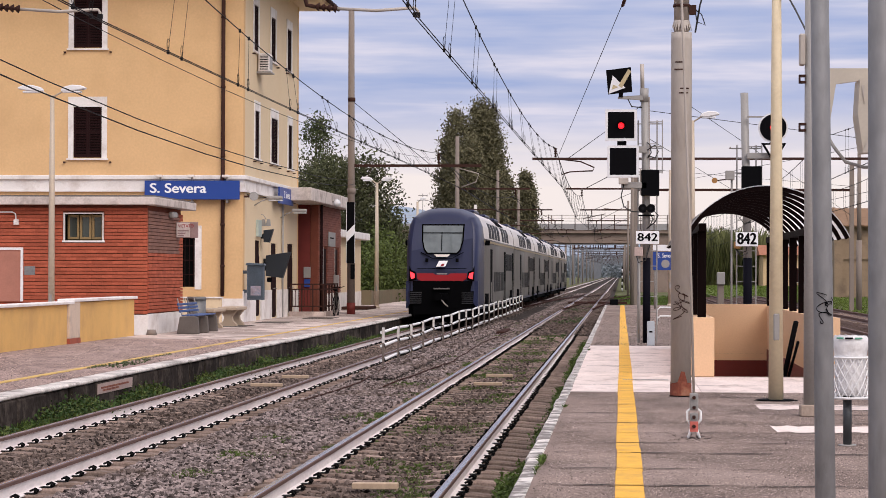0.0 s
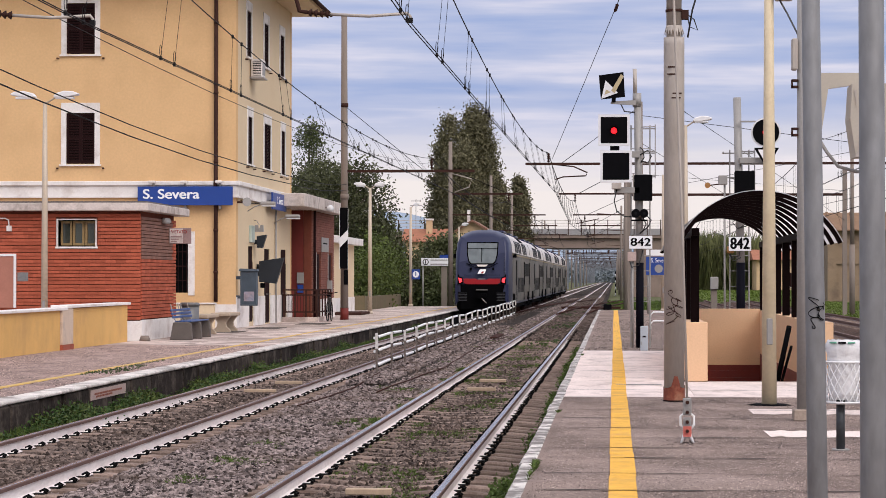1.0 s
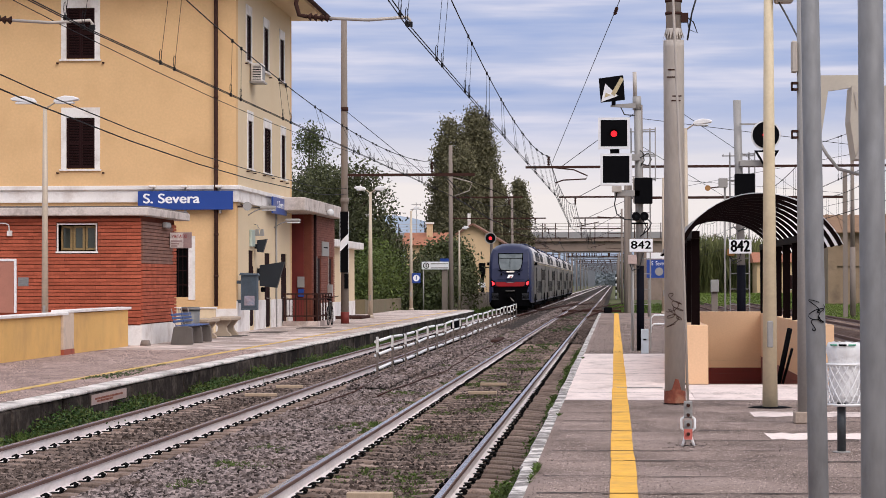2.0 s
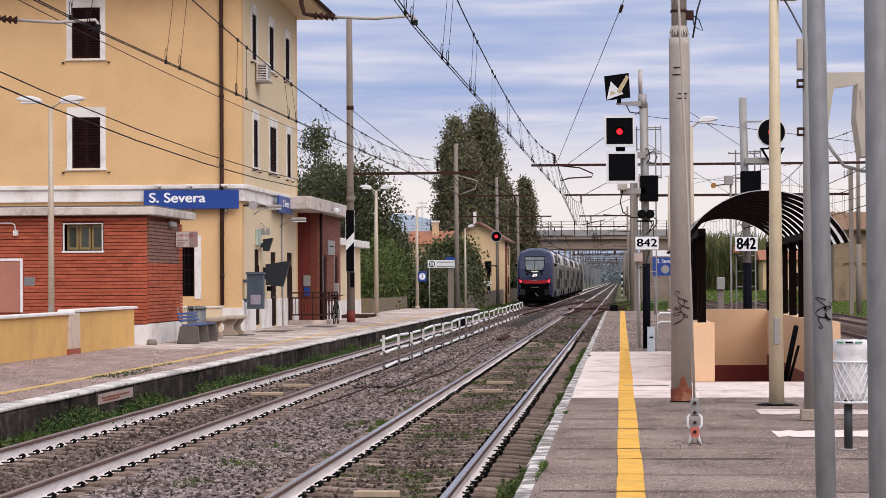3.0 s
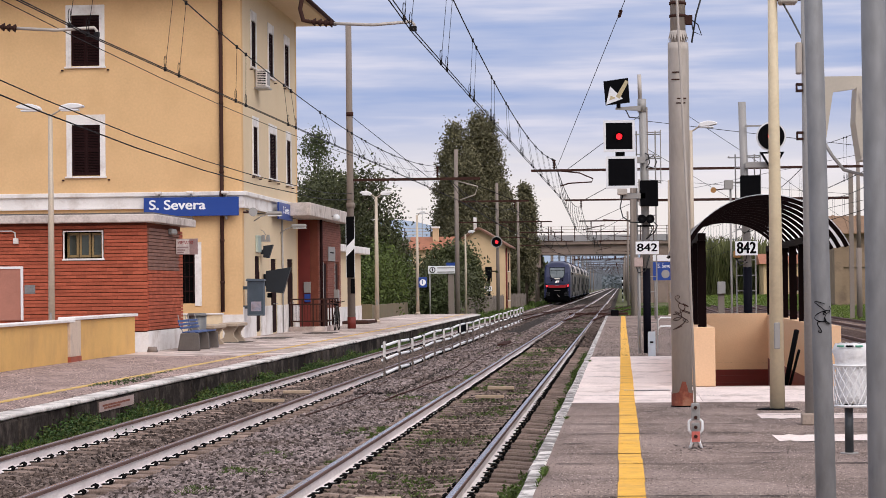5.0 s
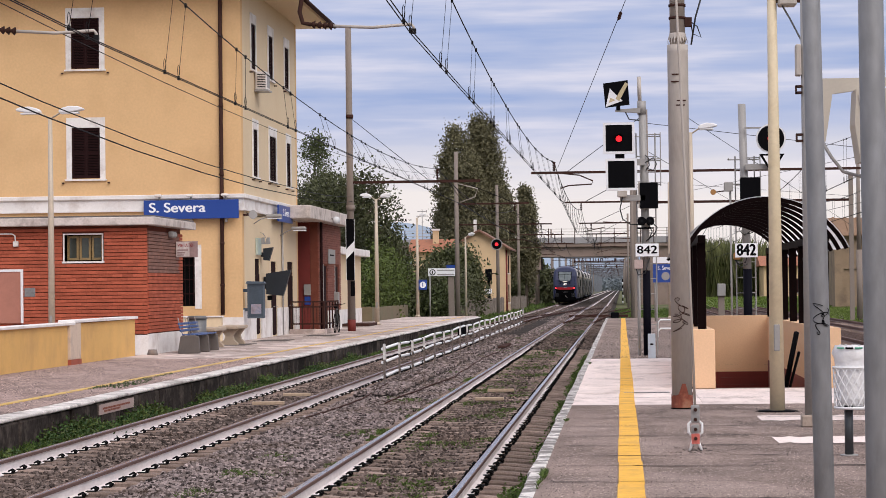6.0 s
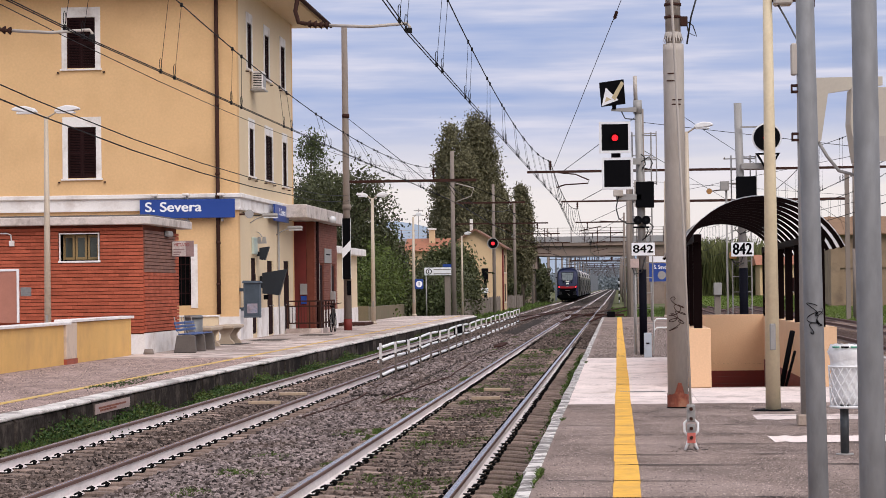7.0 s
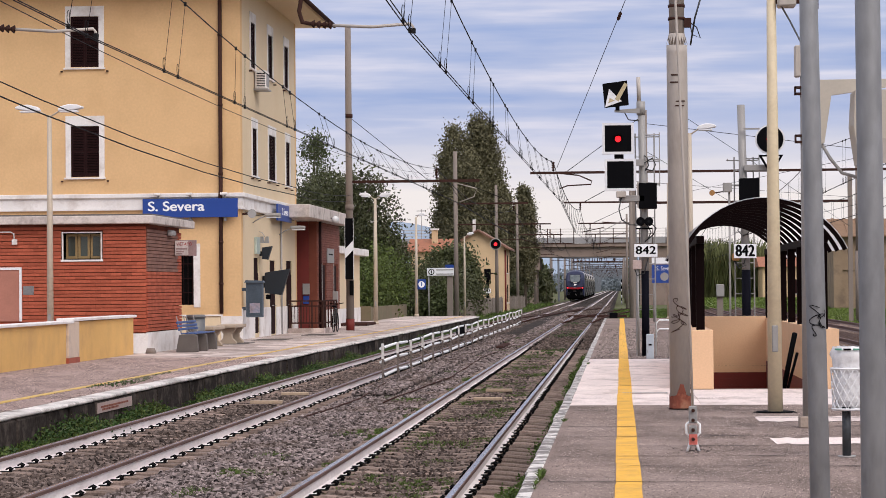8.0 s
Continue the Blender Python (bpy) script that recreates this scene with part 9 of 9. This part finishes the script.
    solo("grass_bank", bm, mat("lawn_soil", (0.10, 0.135, 0.032), 0.95, var=0.4, scale=0.4, fine=6, bump=0.6, spec=0.08), (9, 205, -0.43), "low grassy bank beyond the yard", "bank", kind="structure")
    weeds("bank_grass", "bright grass on the bank", 7000, lambda rng, n: (lambda y: (np.stack([rng.uniform(8.5, 40, n), y, np.interp(y, [205, 232, 270, 330], [-0.42, -0.1, 0.25, 0.3])], -1), rng.uniform(0.5, 1.3, n)))(rng.uniform(206, 300, n)), 0.14, 0.03, M_LAWN, 41, 7, 1.2)
    # trees where the line meets the horizon, with haze mixed into their leaf colour
    rng = np.random.default_rng(50)
    C = [(x, 1220 + rng.uniform(-20, 60), rng.uniform(0, 1) * (8 + 3 * noise.noise(Vector((x * 0.06, 3, 0))))) for x in rng.uniform(-70, 60, 420)]
    V, F = leaves(C, 1.8, 70, 0.9, rng)
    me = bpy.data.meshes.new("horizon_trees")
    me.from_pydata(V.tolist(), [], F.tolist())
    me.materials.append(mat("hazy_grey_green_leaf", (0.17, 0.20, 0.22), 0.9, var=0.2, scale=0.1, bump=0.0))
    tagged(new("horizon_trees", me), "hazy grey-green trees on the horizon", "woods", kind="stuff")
    # far woods
    rng = np.random.default_rng(40)
    C = []
    for k in range(900):
        x = rng.uniform(-260, 330)
        if -16 < x < 6:
            continue
        C.append((x, 480 + rng.uniform(-40, 90), -0.4 + rng.uniform(0.2, 1.0) ** 0.7 * (6 + 3.5 * noise.noise(Vector((x * 0.05, 0, 0))))))
    V, F = leaves(C, 1.4, 34, 1.1, rng)
    me = bpy.data.meshes.new("far_woods")
    me.from_pydata(V.tolist(), [], F.tolist())
    me.materials.append(M_LEAFA)
    tagged(new("far_woods", me), "green woods far behind the station", "woods", kind="stuff")

planting()

# ---- what moves ----
def motions():
    t = TRAIN[0]
    walk(t, [(s, pose(TX, y, 0)) for s, y in ((0.0, 79.7), (0.5, 93.7), (1.0, 108.0), (1.5, 122.4), (3.0, 166.4), (3.5, 181.3), (4.5, 209.0), (6.0, 254.0), (7.0, 285.0), (8.0, 317.5))])

motions()
